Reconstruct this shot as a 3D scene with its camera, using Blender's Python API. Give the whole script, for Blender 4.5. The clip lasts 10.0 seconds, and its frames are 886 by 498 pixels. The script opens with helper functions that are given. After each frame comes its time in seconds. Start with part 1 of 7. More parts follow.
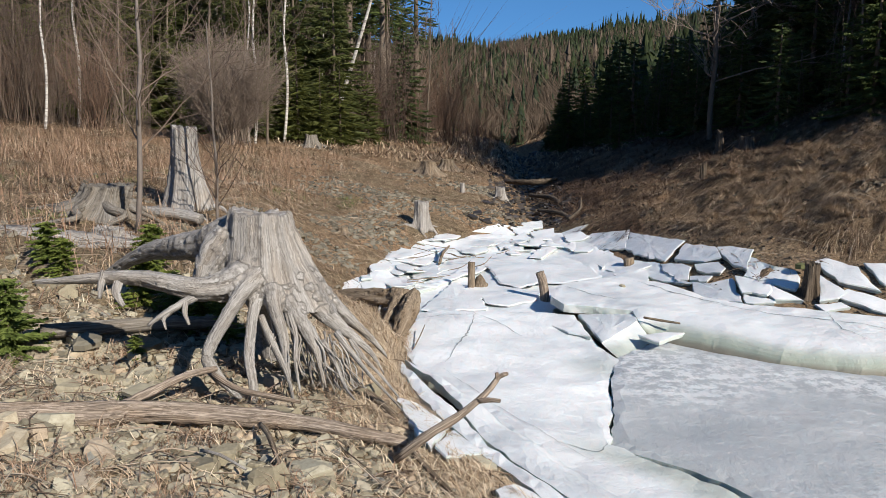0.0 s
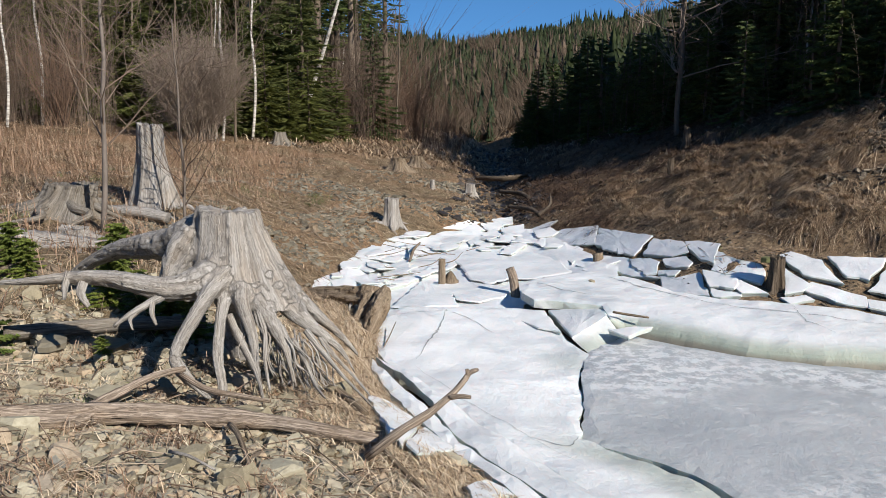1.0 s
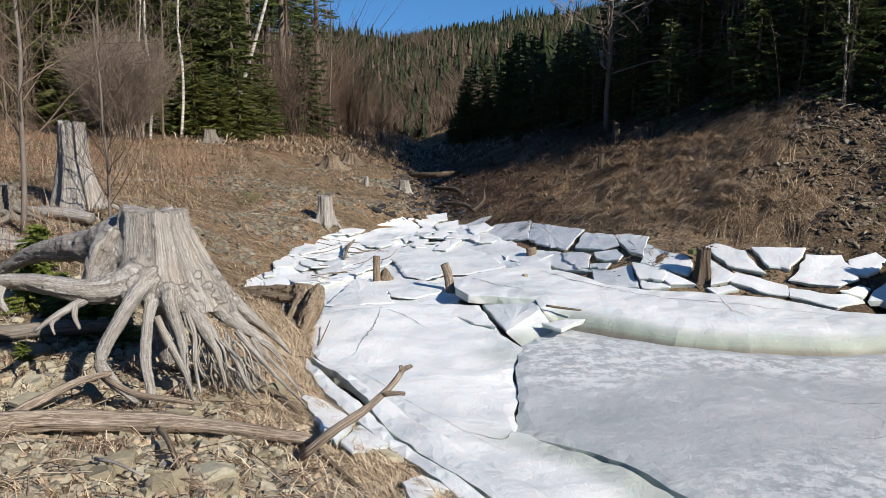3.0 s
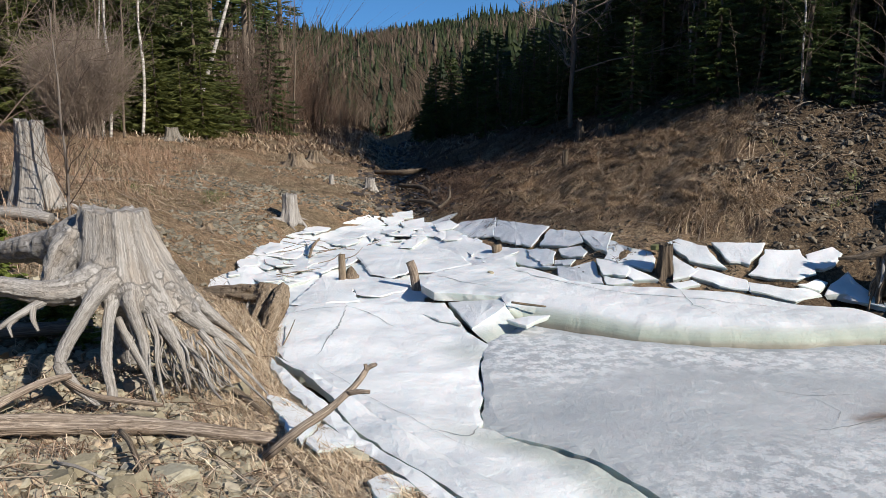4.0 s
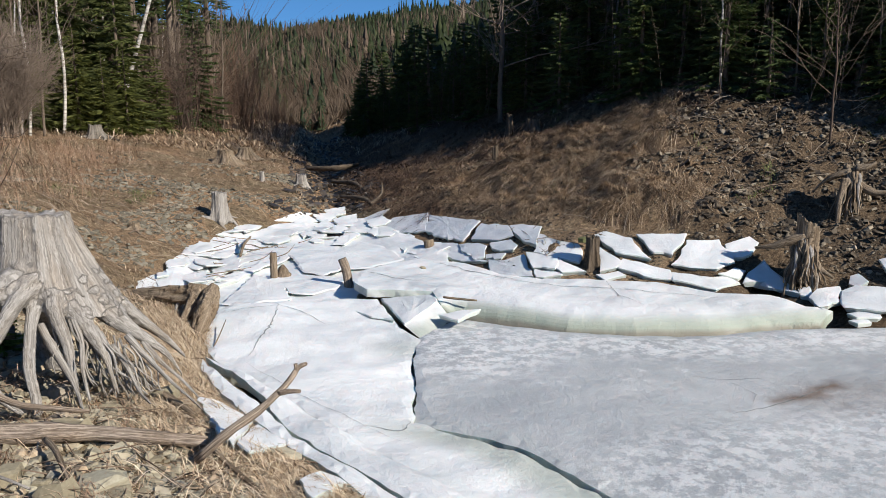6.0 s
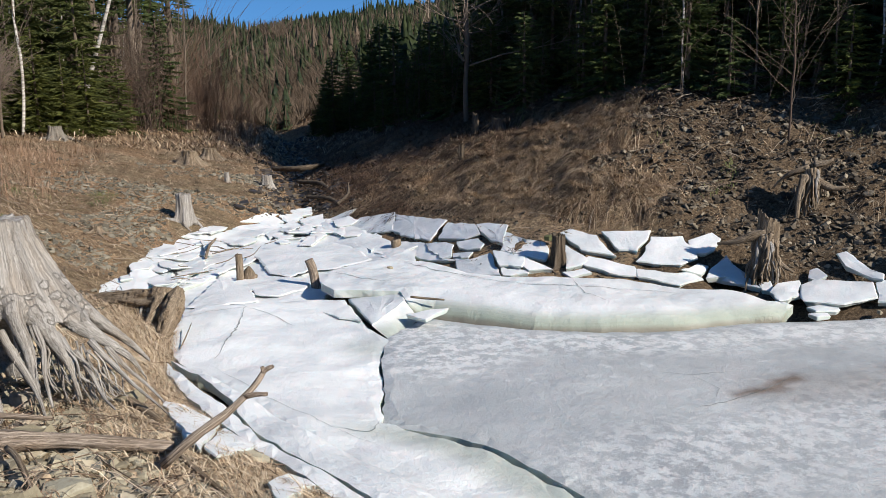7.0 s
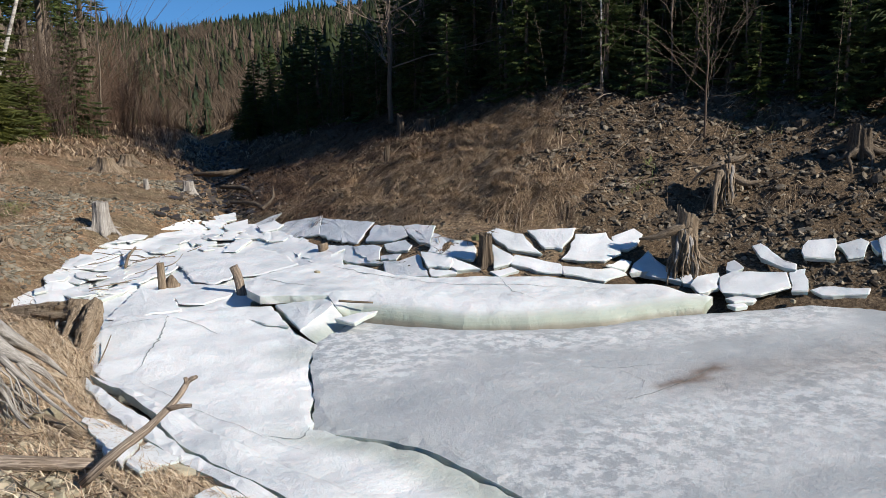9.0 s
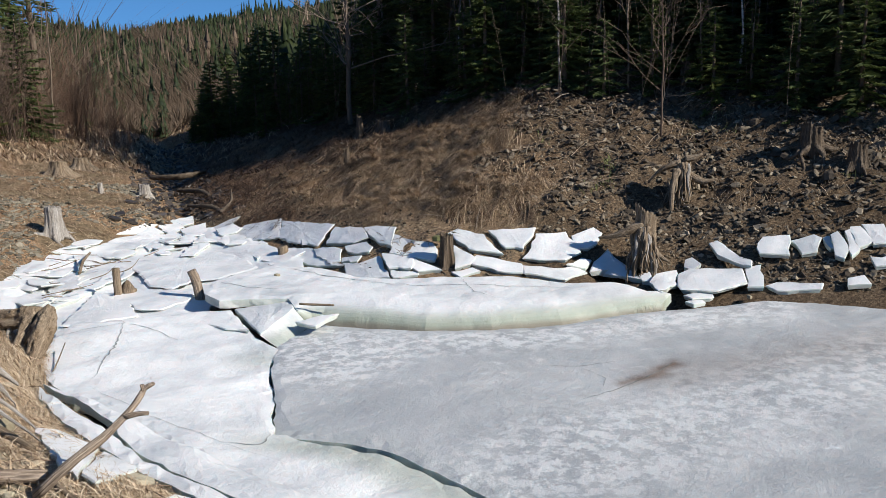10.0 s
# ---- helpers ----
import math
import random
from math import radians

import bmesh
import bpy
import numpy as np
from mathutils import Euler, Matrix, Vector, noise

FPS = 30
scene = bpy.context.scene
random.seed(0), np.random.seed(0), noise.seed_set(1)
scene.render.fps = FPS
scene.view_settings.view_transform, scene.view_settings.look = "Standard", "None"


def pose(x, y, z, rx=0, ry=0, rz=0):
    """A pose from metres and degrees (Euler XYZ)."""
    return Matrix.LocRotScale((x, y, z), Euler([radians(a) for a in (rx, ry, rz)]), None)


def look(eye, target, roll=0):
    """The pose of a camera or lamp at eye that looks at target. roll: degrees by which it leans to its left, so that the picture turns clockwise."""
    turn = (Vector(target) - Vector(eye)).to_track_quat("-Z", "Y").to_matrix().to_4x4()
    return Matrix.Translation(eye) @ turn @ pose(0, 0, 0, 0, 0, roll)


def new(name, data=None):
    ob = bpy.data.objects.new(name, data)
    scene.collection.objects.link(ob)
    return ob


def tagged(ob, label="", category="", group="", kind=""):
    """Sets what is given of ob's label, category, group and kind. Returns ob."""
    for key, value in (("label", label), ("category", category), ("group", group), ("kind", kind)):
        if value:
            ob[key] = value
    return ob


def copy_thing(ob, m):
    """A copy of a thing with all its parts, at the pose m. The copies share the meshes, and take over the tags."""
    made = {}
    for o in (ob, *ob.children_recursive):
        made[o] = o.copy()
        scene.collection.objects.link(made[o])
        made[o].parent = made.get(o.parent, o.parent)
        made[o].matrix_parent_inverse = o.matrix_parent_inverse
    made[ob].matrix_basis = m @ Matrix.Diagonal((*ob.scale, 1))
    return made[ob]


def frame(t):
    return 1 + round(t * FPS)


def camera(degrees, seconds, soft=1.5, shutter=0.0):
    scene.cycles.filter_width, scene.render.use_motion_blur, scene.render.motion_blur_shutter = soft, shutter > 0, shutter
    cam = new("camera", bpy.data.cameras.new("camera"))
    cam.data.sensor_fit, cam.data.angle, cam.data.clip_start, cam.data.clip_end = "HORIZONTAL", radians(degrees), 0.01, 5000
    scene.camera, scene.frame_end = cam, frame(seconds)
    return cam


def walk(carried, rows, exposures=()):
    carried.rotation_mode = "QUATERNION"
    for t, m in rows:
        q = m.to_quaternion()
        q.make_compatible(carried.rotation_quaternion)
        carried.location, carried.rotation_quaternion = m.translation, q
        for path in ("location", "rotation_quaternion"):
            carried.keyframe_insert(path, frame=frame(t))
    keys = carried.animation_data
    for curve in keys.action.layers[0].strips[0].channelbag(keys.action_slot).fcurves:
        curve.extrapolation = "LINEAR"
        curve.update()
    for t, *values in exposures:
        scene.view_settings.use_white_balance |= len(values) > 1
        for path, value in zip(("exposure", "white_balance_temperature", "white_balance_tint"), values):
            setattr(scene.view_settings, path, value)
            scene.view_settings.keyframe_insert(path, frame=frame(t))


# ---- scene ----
cam = camera(56.8, 10.0, 0.5)


def shot(x, y, z, yaw, pitch, roll):
    """Camera pose: yaw to the right of +y, pitch up, roll, in degrees."""
    a, p = radians(yaw), radians(pitch)
    way = Vector((math.sin(a) * math.cos(p), math.cos(a) * math.cos(p), math.sin(p)))
    return look((x, y, z), Vector((x, y, z)) + way, roll)


walk(cam, [
    (0.0, shot(0.000, 0.000, 2.200, 0.00, -9.50, 0.00)),
    (0.5, shot(0.004, -0.003, 2.200, 0.91, -9.57, -0.10)),
    (1.0, shot(0.009, 0.002, 2.200, 2.05, -9.73, -0.16)),
    (1.5, shot(0.016, 0.003, 2.199, 3.12, -9.80, -0.21)),
    (2.0, shot(0.022, 0.005, 2.198, 4.20, -9.86, -0.25)),
    (2.5, shot(0.027, 0.004, 2.198, 5.36, -9.91, -0.29)),
    (4.0, shot(0.048, -0.010, 2.203, 8.92, -10.18, -0.34)),
    (4.5, shot(0.056, -0.025, 2.209, 10.00, -10.28, -0.40)),
    (5.0, shot(0.064, -0.042, 2.217, 11.15, -10.41, -0.47)),
    (5.5, shot(0.073, -0.068, 2.230, 12.34, -10.55, -0.53)),
    (7.0, shot(0.088, -0.108, 2.254, 15.76, -10.78, -0.90)),
    (7.5, shot(0.092, -0.110, 2.256, 16.95, -10.81, -1.05)),
    (8.0, shot(0.098, -0.108, 2.255, 18.16, -10.79, -1.17)),
    (8.5, shot(0.104, -0.104, 2.252, 19.43, -10.78, -1.30)),
    (9.0, shot(0.110, -0.097, 2.249, 20.80, -10.76, -1.50)),
    (9.5, shot(0.117, -0.088, 2.246, 22.17, -10.76, -1.62)),
    (10.0, shot(0.121, -0.083, 2.244, 23.54, -10.76, -1.74)),
])

# ---- light ----
SUN_AZ, SUN_EL = radians(140), radians(31.5)  # azimuth from +y towards +x
world = bpy.data.worlds.new("sky")
scene.world = world
world.use_nodes = True
wn = world.node_tree
sky = wn.nodes.new("ShaderNodeTexSky")
sky.sky_type, sky.sun_disc = "NISHITA", False
sky.sun_elevation, sky.sun_rotation = SUN_EL, SUN_AZ
sky.altitude, sky.air_density, sky.dust_density, sky.ozone_density = 800, 1.0, 0.0, 4.0
lift = wn.nodes.new("ShaderNodeVectorMath")  # clear mountain air: blue down to the ridge
lift.operation, lift.inputs[1].default_value = "ADD", (0, 0, 0.20)
wn.links.new(wn.nodes.new("ShaderNodeTexCoord").outputs["Generated"], lift.inputs[0])
wn.links.new(lift.outputs[0], sky.inputs["Vector"])
back = wn.nodes["Background"]
back.inputs["Strength"].default_value = 0.100
deep = wn.nodes.new("ShaderNodeMix")
deep.data_type, deep.blend_type, deep.inputs[0].default_value, deep.inputs[7].default_value = "RGBA", "MULTIPLY", 1.0, (0.55, 0.91, 1.10, 1)
wn.links.new(sky.outputs[0], deep.inputs[6])
wn.links.new(deep.outputs[2], back.inputs["Color"])
sun = new("sun", bpy.data.lights.new("sun", "SUN"))
sun.data.energy, sun.data.angle, sun.data.color = 5.05, radians(0.55), (1.0, 0.945, 0.855)
sun.matrix_world = look((60 * math.sin(SUN_AZ), 60 * math.cos(SUN_AZ), 60 * math.tan(SUN_EL)), (0, 0, 0))
scene.view_settings.exposure = 0.40
from mathutils import geometry, kdtree

# ---- the lie of the land ----
SHORE = [(1.6, 2.4), (0.85, 3.5), (0.35, 4.5), (-0.05, 5.4), (-0.35, 6.6), (-0.3, 8.0), (-1.2, 9.3), (-1.05, 10.9), (-0.7, 12.3), (-0.2, 13.4),
         (0.5, 14.3), (1.5, 15.2), (1.7, 18.0), (1.9, 22.0), (2.6, 28.0), (3.2, 36.0), (2.6, 60.0), (12.0, 300.0), (14.0, 900.0), (16.0, 900.0), (13.0, 300.0), (3.2, 60.0), (3.6, 36.0), (3.2, 28.0), (2.4, 22.0),
         (2.2, 18.0), (2.15, 15.2), (2.5, 13.0), (2.9, 10.6), (3.3, 9.1), (4.5, 8.15), (5.4, 7.65), (6.2, 7.2), (6.7, 6.4), (7.4, 5.5),
         (9.0, 4.0), (12.0, 1.0), (12.0, -6.0), (4.0, -3.0)]


def smooth(a, b, v):
    t = np.clip((v - a) / (b - a), 0, 1)
    return t * t * (3 - 2 * t)


def shore_distance(x, y):
    """Distance from the edge of pond and brook, negative on the water."""
    best, inside = np.full(x.shape, 1e9), np.zeros(x.shape, bool)
    for (ax, ay), (bx, by) in zip(SHORE, SHORE[1:] + SHORE[:1]):
        dx, dy = bx - ax, by - ay
        t = np.clip(((x - ax) * dx + (y - ay) * dy) / (dx * dx + dy * dy), 0, 1)
        best = np.minimum(best, np.hypot(x - ax - t * dx, y - ay - t * dy))
        cross = ((ay > y) != (by > y)) & (x < dx * (y - ay) / (dy if abs(dy) > 1e-9 else 1e-9) + ax)
        inside ^= cross
    return np.where(inside, -best, best)


def axis_x(y):
    return np.interp(y, [-10, 0, 6, 10, 15, 22, 36, 60, 300], [9, 6, 3.6, 2.4, 1.9, 2.15, 3.4, 2.9, 12.5])


def waves(x, y, seed, step):
    """Cheap smooth noise from turned sines, about -1 to 1."""
    rng = np.random.RandomState(seed)
    out = np.zeros_like(x)
    for k in range(6):
        a, p, w = rng.uniform(0, 6.28), rng.uniform(0, 6.28), rng.uniform(0.7, 1.5) / step
        out += np.sin((x * math.cos(a) + y * math.sin(a)) * 6.28 * w + p + 1.3 * np.sin((x * math.sin(a) - y * math.cos(a)) * 3.1 * w + 2 * p))
    return out / 3.2


def land(x, y):
    """Height of the bare ground."""
    x, y = np.asarray(x, float), np.asarray(y, float)
    d = shore_distance(x, y)
    o = np.maximum(d, 0)
    side = smooth(-0.4, 0.6, (x - axis_x(y)) / (0.6 + 0.05 * o))
    left = 0.30 * (1 - np.exp(-o / 0.6)) + o * (0.06 + 0.075 * smooth(4, 13, y)) - 0.035 * np.maximum(o - 7, 0) + 0.05 * np.maximum(o - 14, 0)
    left += 0.32 * smooth(5.4, 7.4, y) * smooth(-0.9, -2.3, x + 0.12 * (y - 6)) * smooth(18, 11, y)
    right = 0.44 * np.minimum(o, 5.2) + 0.30 * np.maximum(o - 5.2, 0)
    right = np.where(y > 13, right * (0.85 + 0.15 * smooth(26, 13, y)), right)
    h = (left + (right - left) * side) * (1 - 0.45 * smooth(50, 110, y))
    h = np.where(d < 0, np.maximum(d * 0.5, -0.45), h) + 0.08
    h += np.maximum(y - 15, 0) * 0.018 + 0.066 * (np.clip(y, 46, 205) - 46) - 0.25 * np.maximum(y - 205, 0)
    far = np.hypot(x, y)
    h = np.clip(h, -3.0, 32 + 0.02 * h)
    h += waves(x, y, 3, 2.3) * 0.05 * smooth(0.1, 1.5, o) + waves(x, y, 5, 0.7) * 0.022 * smooth(-0.3, 0.4, d)
    h += waves(x, y, 8, 9.0) * 0.20 * smooth(6, 16, o) * smooth(60, 20, far) + waves(x, y, 9, 40.0) * 1.5 * smooth(60, 120, far)
    rugged = side * smooth(0.5, 1.4, o) * smooth(30, 18, y) * smooth(11, 8, o)
    h += rugged * (waves(x, y, 51, 1.1) * 0.075 + waves(x, y, 52, 0.42) * 0.035)
    for a, b, r, k in [(5.72, 7.80, 0.26, 0.30), (6.98, 8.78, 0.30, 0.26)]:  # hollows washed out beside stumps
        h -= k * np.exp(-((x - a) ** 2 + (y - b) ** 2) / r ** 2)
    return h


def ground_z(x, y):
    return float(land(np.array([x]), np.array([y]))[0])


# ---- materials ----
def material(name, rough=0.8, spec=0.3):
    m = bpy.data.materials.new(name)
    m.use_nodes = True
    b = m.node_tree.nodes["Principled BSDF"]
    b.inputs["Roughness"].default_value = rough
    b.inputs["Specular IOR Level"].default_value = spec
    return m, m.node_tree, b


def noise_node(nt, scale, detail=6.0, rough=0.6, coords="Object", stretch=None):
    tc = nt.nodes.new("ShaderNodeTexCoord")
    src = tc.outputs[coords]
    if stretch:
        mp = nt.nodes.new("ShaderNodeMapping")
        mp.inputs["Scale"].default_value = stretch
        nt.links.new(src, mp.inputs["Vector"])
        src = mp.outputs[0]
    n = nt.nodes.new("ShaderNodeTexNoise")
    n.inputs["Scale"].default_value, n.inputs["Detail"].default_value, n.inputs["Roughness"].default_value = scale, detail, rough
    nt.links.new(src, n.inputs["Vector"])
    return n.outputs["Fac"]


def ramp(nt, fac, stops):
    r = nt.nodes.new("ShaderNodeValToRGB")
    e = r.color_ramp.elements
    while len(e) < len(stops):
        e.new(0.5)
    for k, (p, c) in enumerate(stops):
        e[k].position, e[k].color = p, (*c, 1)
    nt.links.new(fac, r.inputs["Fac"])
    return r.outputs["Color"]


def mix(nt, fac, a, b, mode="MIX"):
    n = nt.nodes.new("ShaderNodeMix")
    n.data_type, n.blend_type = "RGBA", mode
    for v, s in ((fac, n.inputs[0]), (a, n.inputs[6]), (b, n.inputs[7])):
        if isinstance(v, (int, float)):
            s.default_value = v
        elif isinstance(v, tuple):
            s.default_value = (*v, 1)
        else:
            nt.links.new(v, s)
    return n.outputs[2]


def bump(nt, b, fac, strength, distance):
    n = nt.nodes.new("ShaderNodeBump")
    n.inputs["Strength"].default_value, n.inputs["Distance"].default_value = strength, distance
    nt.links.new(fac, n.inputs["Height"])
    if b.inputs["Normal"].links:
        nt.links.new(b.inputs["Normal"].links[0].from_socket, n.inputs["Normal"])
    nt.links.new(n.outputs[0], b.inputs["Normal"])


def random_value(nt, island=False):
    if island:
        return nt.nodes.new("ShaderNodeNewGeometry").outputs["Random Per Island"]
    return nt.nodes.new("ShaderNodeObjectInfo").outputs["Random"]


def piece_material(name, stops, island, rough=0.85, grain=18.0, spread=0.45, dark=(0.5, 0.5, 0.5), relief=0.01, stretch=None, spec=0.25):
    """Colour from piece to piece, with grain and blotches inside a piece."""
    m, nt, b = material(name, rough, spec)
    c = ramp(nt, random_value(nt, island), stops)
    g = noise_node(nt, grain, 8, 0.65, "Object", stretch)
    c = mix(nt, ramp(nt, g, [(0.3, (spread, spread, spread)), (0.62, (0, 0, 0))]), c, mix(nt, 1.0, c, dark, "MULTIPLY"))
    nt.links.new(c, b.inputs["Base Color"])
    if relief:
        bump(nt, b, g, 0.5, relief)
    return m


def chips(nt, scale):
    """Small angular chips: their relief, and a shade from chip to chip."""
    tc, v = nt.nodes.new("ShaderNodeTexCoord"), nt.nodes.new("ShaderNodeTexVoronoi")
    v.inputs["Scale"].default_value, v.inputs["Randomness"].default_value = scale, 1.0
    nt.links.new(tc.outputs["Object"], v.inputs["Vector"])
    one = nt.nodes.new("ShaderNodeSeparateColor")
    nt.links.new(v.outputs["Color"], one.inputs[0])
    return one.outputs[1], ramp(nt, one.outputs[0], [(0.0, (0.42, 0.40, 0.38)), (0.55, (1.0, 1.0, 1.0)), (1.0, (1.55, 1.5, 1.4))])


def earth_material():
    m, nt, b = material("earth", 0.95, 0.1)
    at = nt.nodes.new("ShaderNodeAttribute")
    at.attribute_name = "cover"
    sp = nt.nodes.new("ShaderNodeSeparateColor")
    nt.links.new(at.outputs["Color"], sp.inputs[0])
    fine, mid, big = noise_node(nt, 30, 10, 0.7), noise_node(nt, 6, 8, 0.65), noise_node(nt, 0.8, 6, 0.6)
    soil = ramp(nt, mid, [(0.3, (0.11, 0.08, 0.052)), (0.5, (0.22, 0.17, 0.112)), (0.7, (0.33, 0.275, 0.185))])
    straw = ramp(nt, fine, [(0.3, (0.115, 0.070, 0.044)), (0.5, (0.28, 0.185, 0.115)), (0.7, (0.45, 0.33, 0.22))])
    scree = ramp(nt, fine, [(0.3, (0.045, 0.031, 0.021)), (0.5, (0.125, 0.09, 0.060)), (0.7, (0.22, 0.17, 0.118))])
    needle = ramp(nt, mid, [(0.3, (0.035, 0.024, 0.016)), (0.55, (0.08, 0.055, 0.035)), (0.75, (0.12, 0.10, 0.05))])
    c = mix(nt, sp.outputs[0], soil, straw)
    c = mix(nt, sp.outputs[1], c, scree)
    c = mix(nt, sp.outputs[2], c, needle)
    c = mix(nt, ramp(nt, big, [(0.35, (0.5, 0.5, 0.5)), (0.6, (0, 0, 0))]), c, mix(nt, 1.0, c, (0.62, 0.58, 0.52), "MULTIPLY"))
    chip, shade = chips(nt, 34)
    small, shade_small = chips(nt, 90)
    c = mix(nt, 0.55, c, mix(nt, 1.0, c, shade, "MULTIPLY"))
    c = mix(nt, 0.45, c, mix(nt, 1.0, c, shade_small, "MULTIPLY"))
    nt.links.new(c, b.inputs["Base Color"])
    bump(nt, b, mid, 0.7, 0.06)
    bump(nt, b, chip, 0.9, 0.025)
    bump(nt, b, small, 0.7, 0.010)
    bump(nt, b, fine, 0.8, 0.02)
    return m


EARTH = earth_material()
STRAW_STOPS = [(0.0, (0.07, 0.043, 0.026)), (0.4, (0.19, 0.122, 0.074)), (0.7, (0.38, 0.27, 0.172)), (1.0, (0.66, 0.53, 0.375))]


def ice_material(name, deep, mid, pale, frosted, spots):
    m, nt, b = material(name, 0.45, 0.5)
    tint = noise_node(nt, 0.9, 8, 0.62)
    fine = noise_node(nt, 14, 8, 0.7)
    frost = noise_node(nt, 2.2, 10, 0.75)
    c = ramp(nt, tint, [(0.30, deep), (0.48, mid), (0.64, pale)])
    c = mix(nt, ramp(nt, frost, [(frosted, (0, 0, 0)), (frosted + 0.10, (0.75, 0.75, 0.75))]), c, (0.70, 0.705, 0.705))
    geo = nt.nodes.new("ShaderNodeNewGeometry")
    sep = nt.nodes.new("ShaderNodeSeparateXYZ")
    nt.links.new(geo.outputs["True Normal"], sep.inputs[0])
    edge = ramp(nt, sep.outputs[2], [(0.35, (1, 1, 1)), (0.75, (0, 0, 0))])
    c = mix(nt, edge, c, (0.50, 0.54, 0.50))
    at = nt.nodes.new("ShaderNodeAttribute")
    at.attribute_name = "marks"
    marks = nt.nodes.new("ShaderNodeSeparateColor")
    nt.links.new(at.outputs["Color"], marks.inputs[0])
    flake = ramp(nt, noise_node(nt, 7, 10, 0.75), [(0.46, (0, 0, 0)), (0.54, (1, 1, 1))])
    c = mix(nt, mix(nt, 1.0, marks.outputs[0], flake, "MULTIPLY"), c, (0.66, 0.665, 0.665))
    # green of wet ice, dark enough to carry the ridge front's shading too
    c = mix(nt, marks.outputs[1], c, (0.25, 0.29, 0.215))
    # brown stain; at the ridge foot it paints the shade of the gap
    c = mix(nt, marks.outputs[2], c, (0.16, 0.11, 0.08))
    dirt = noise_node(nt, 5, 8, 0.8)
    c = mix(nt, ramp(nt, dirt, [(spots, (0, 0, 0)), (spots + 0.14, (0.5, 0.5, 0.5))]), c, (0.33, 0.28, 0.21))
    nt.links.new(c, b.inputs["Base Color"])
    b.inputs["Subsurface Weight"].default_value = 0.25
    b.inputs["Subsurface Radius"].default_value = (0.05, 0.08, 0.09)
    b.inputs["Subsurface Scale"].default_value = 0.6
    nt.links.new(ramp(nt, frost, [(0.40, (0.34, 0.34, 0.34)), (0.62, (0.75, 0.75, 0.75))]), b.inputs["Roughness"])
    bump(nt, b, fine, 0.35, 0.012)
    bump(nt, b, frost, 0.8, 0.035)
    return m


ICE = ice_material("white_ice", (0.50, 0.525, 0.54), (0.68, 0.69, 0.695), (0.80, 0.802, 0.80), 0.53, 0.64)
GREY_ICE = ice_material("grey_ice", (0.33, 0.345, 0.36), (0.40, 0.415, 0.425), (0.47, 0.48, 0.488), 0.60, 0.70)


# ---- making meshes ----
def mesh_object(name, bm, mat, parent=None, label="", shade=False):
    me = bpy.data.meshes.new(name)
    bm.to_mesh(me)
    bm.free()
    me.materials.append(mat)
    if shade:
        for p in me.polygons:
            p.use_smooth = True
    ob = new(name, me)
    if parent:
        ob.parent = parent
        ob.matrix_parent_inverse = parent.matrix_basis.inverted()
    return tagged(ob, label) if label else ob


part = mesh_object


def raw_object(name, verts, faces, mat, parent=None, label="", shade=False):
    me = bpy.data.meshes.new(name)
    me.from_pydata([tuple(v) for v in verts], [], faces)
    me.materials.append(mat)
    if shade:
        me.polygons.foreach_set("use_smooth", np.ones(len(me.polygons), bool))
    ob = new(name, me)
    if parent:
        ob.parent = parent
        ob.matrix_parent_inverse = parent.matrix_basis.inverted()
    return tagged(ob, label) if label else ob


def quads_object(name, v, quads, mat, parent=None, label="", shade=False):
    """Fast mesh from arrays: v (n, 3), quads (m, 3 or 4)."""
    me = bpy.data.meshes.new(name)
    q = np.asarray(quads, np.int32)
    k = q.shape[1]
    me.vertices.add(len(v))
    me.vertices.foreach_set("co", np.asarray(v, np.float32).ravel())
    me.loops.add(q.size)
    me.loops.foreach_set("vertex_index", q.ravel())
    me.polygons.add(len(q))
    me.polygons.foreach_set("loop_start", np.arange(0, q.size, k, dtype=np.int32))
    if shade:
        me.polygons.foreach_set("use_smooth", np.ones(len(q), bool))
    me.update(calc_edges=True)
    me.materials.append(mat)
    ob = new(name, me)
    if parent:
        ob.parent = parent
        ob.matrix_parent_inverse = parent.matrix_basis.inverted()
    return tagged(ob, label) if label else ob


def empty(name, at, label, category, group=""):
    ob = new(name)
    ob.matrix_basis = Matrix.Translation(at)
    return tagged(ob, label, category, group)


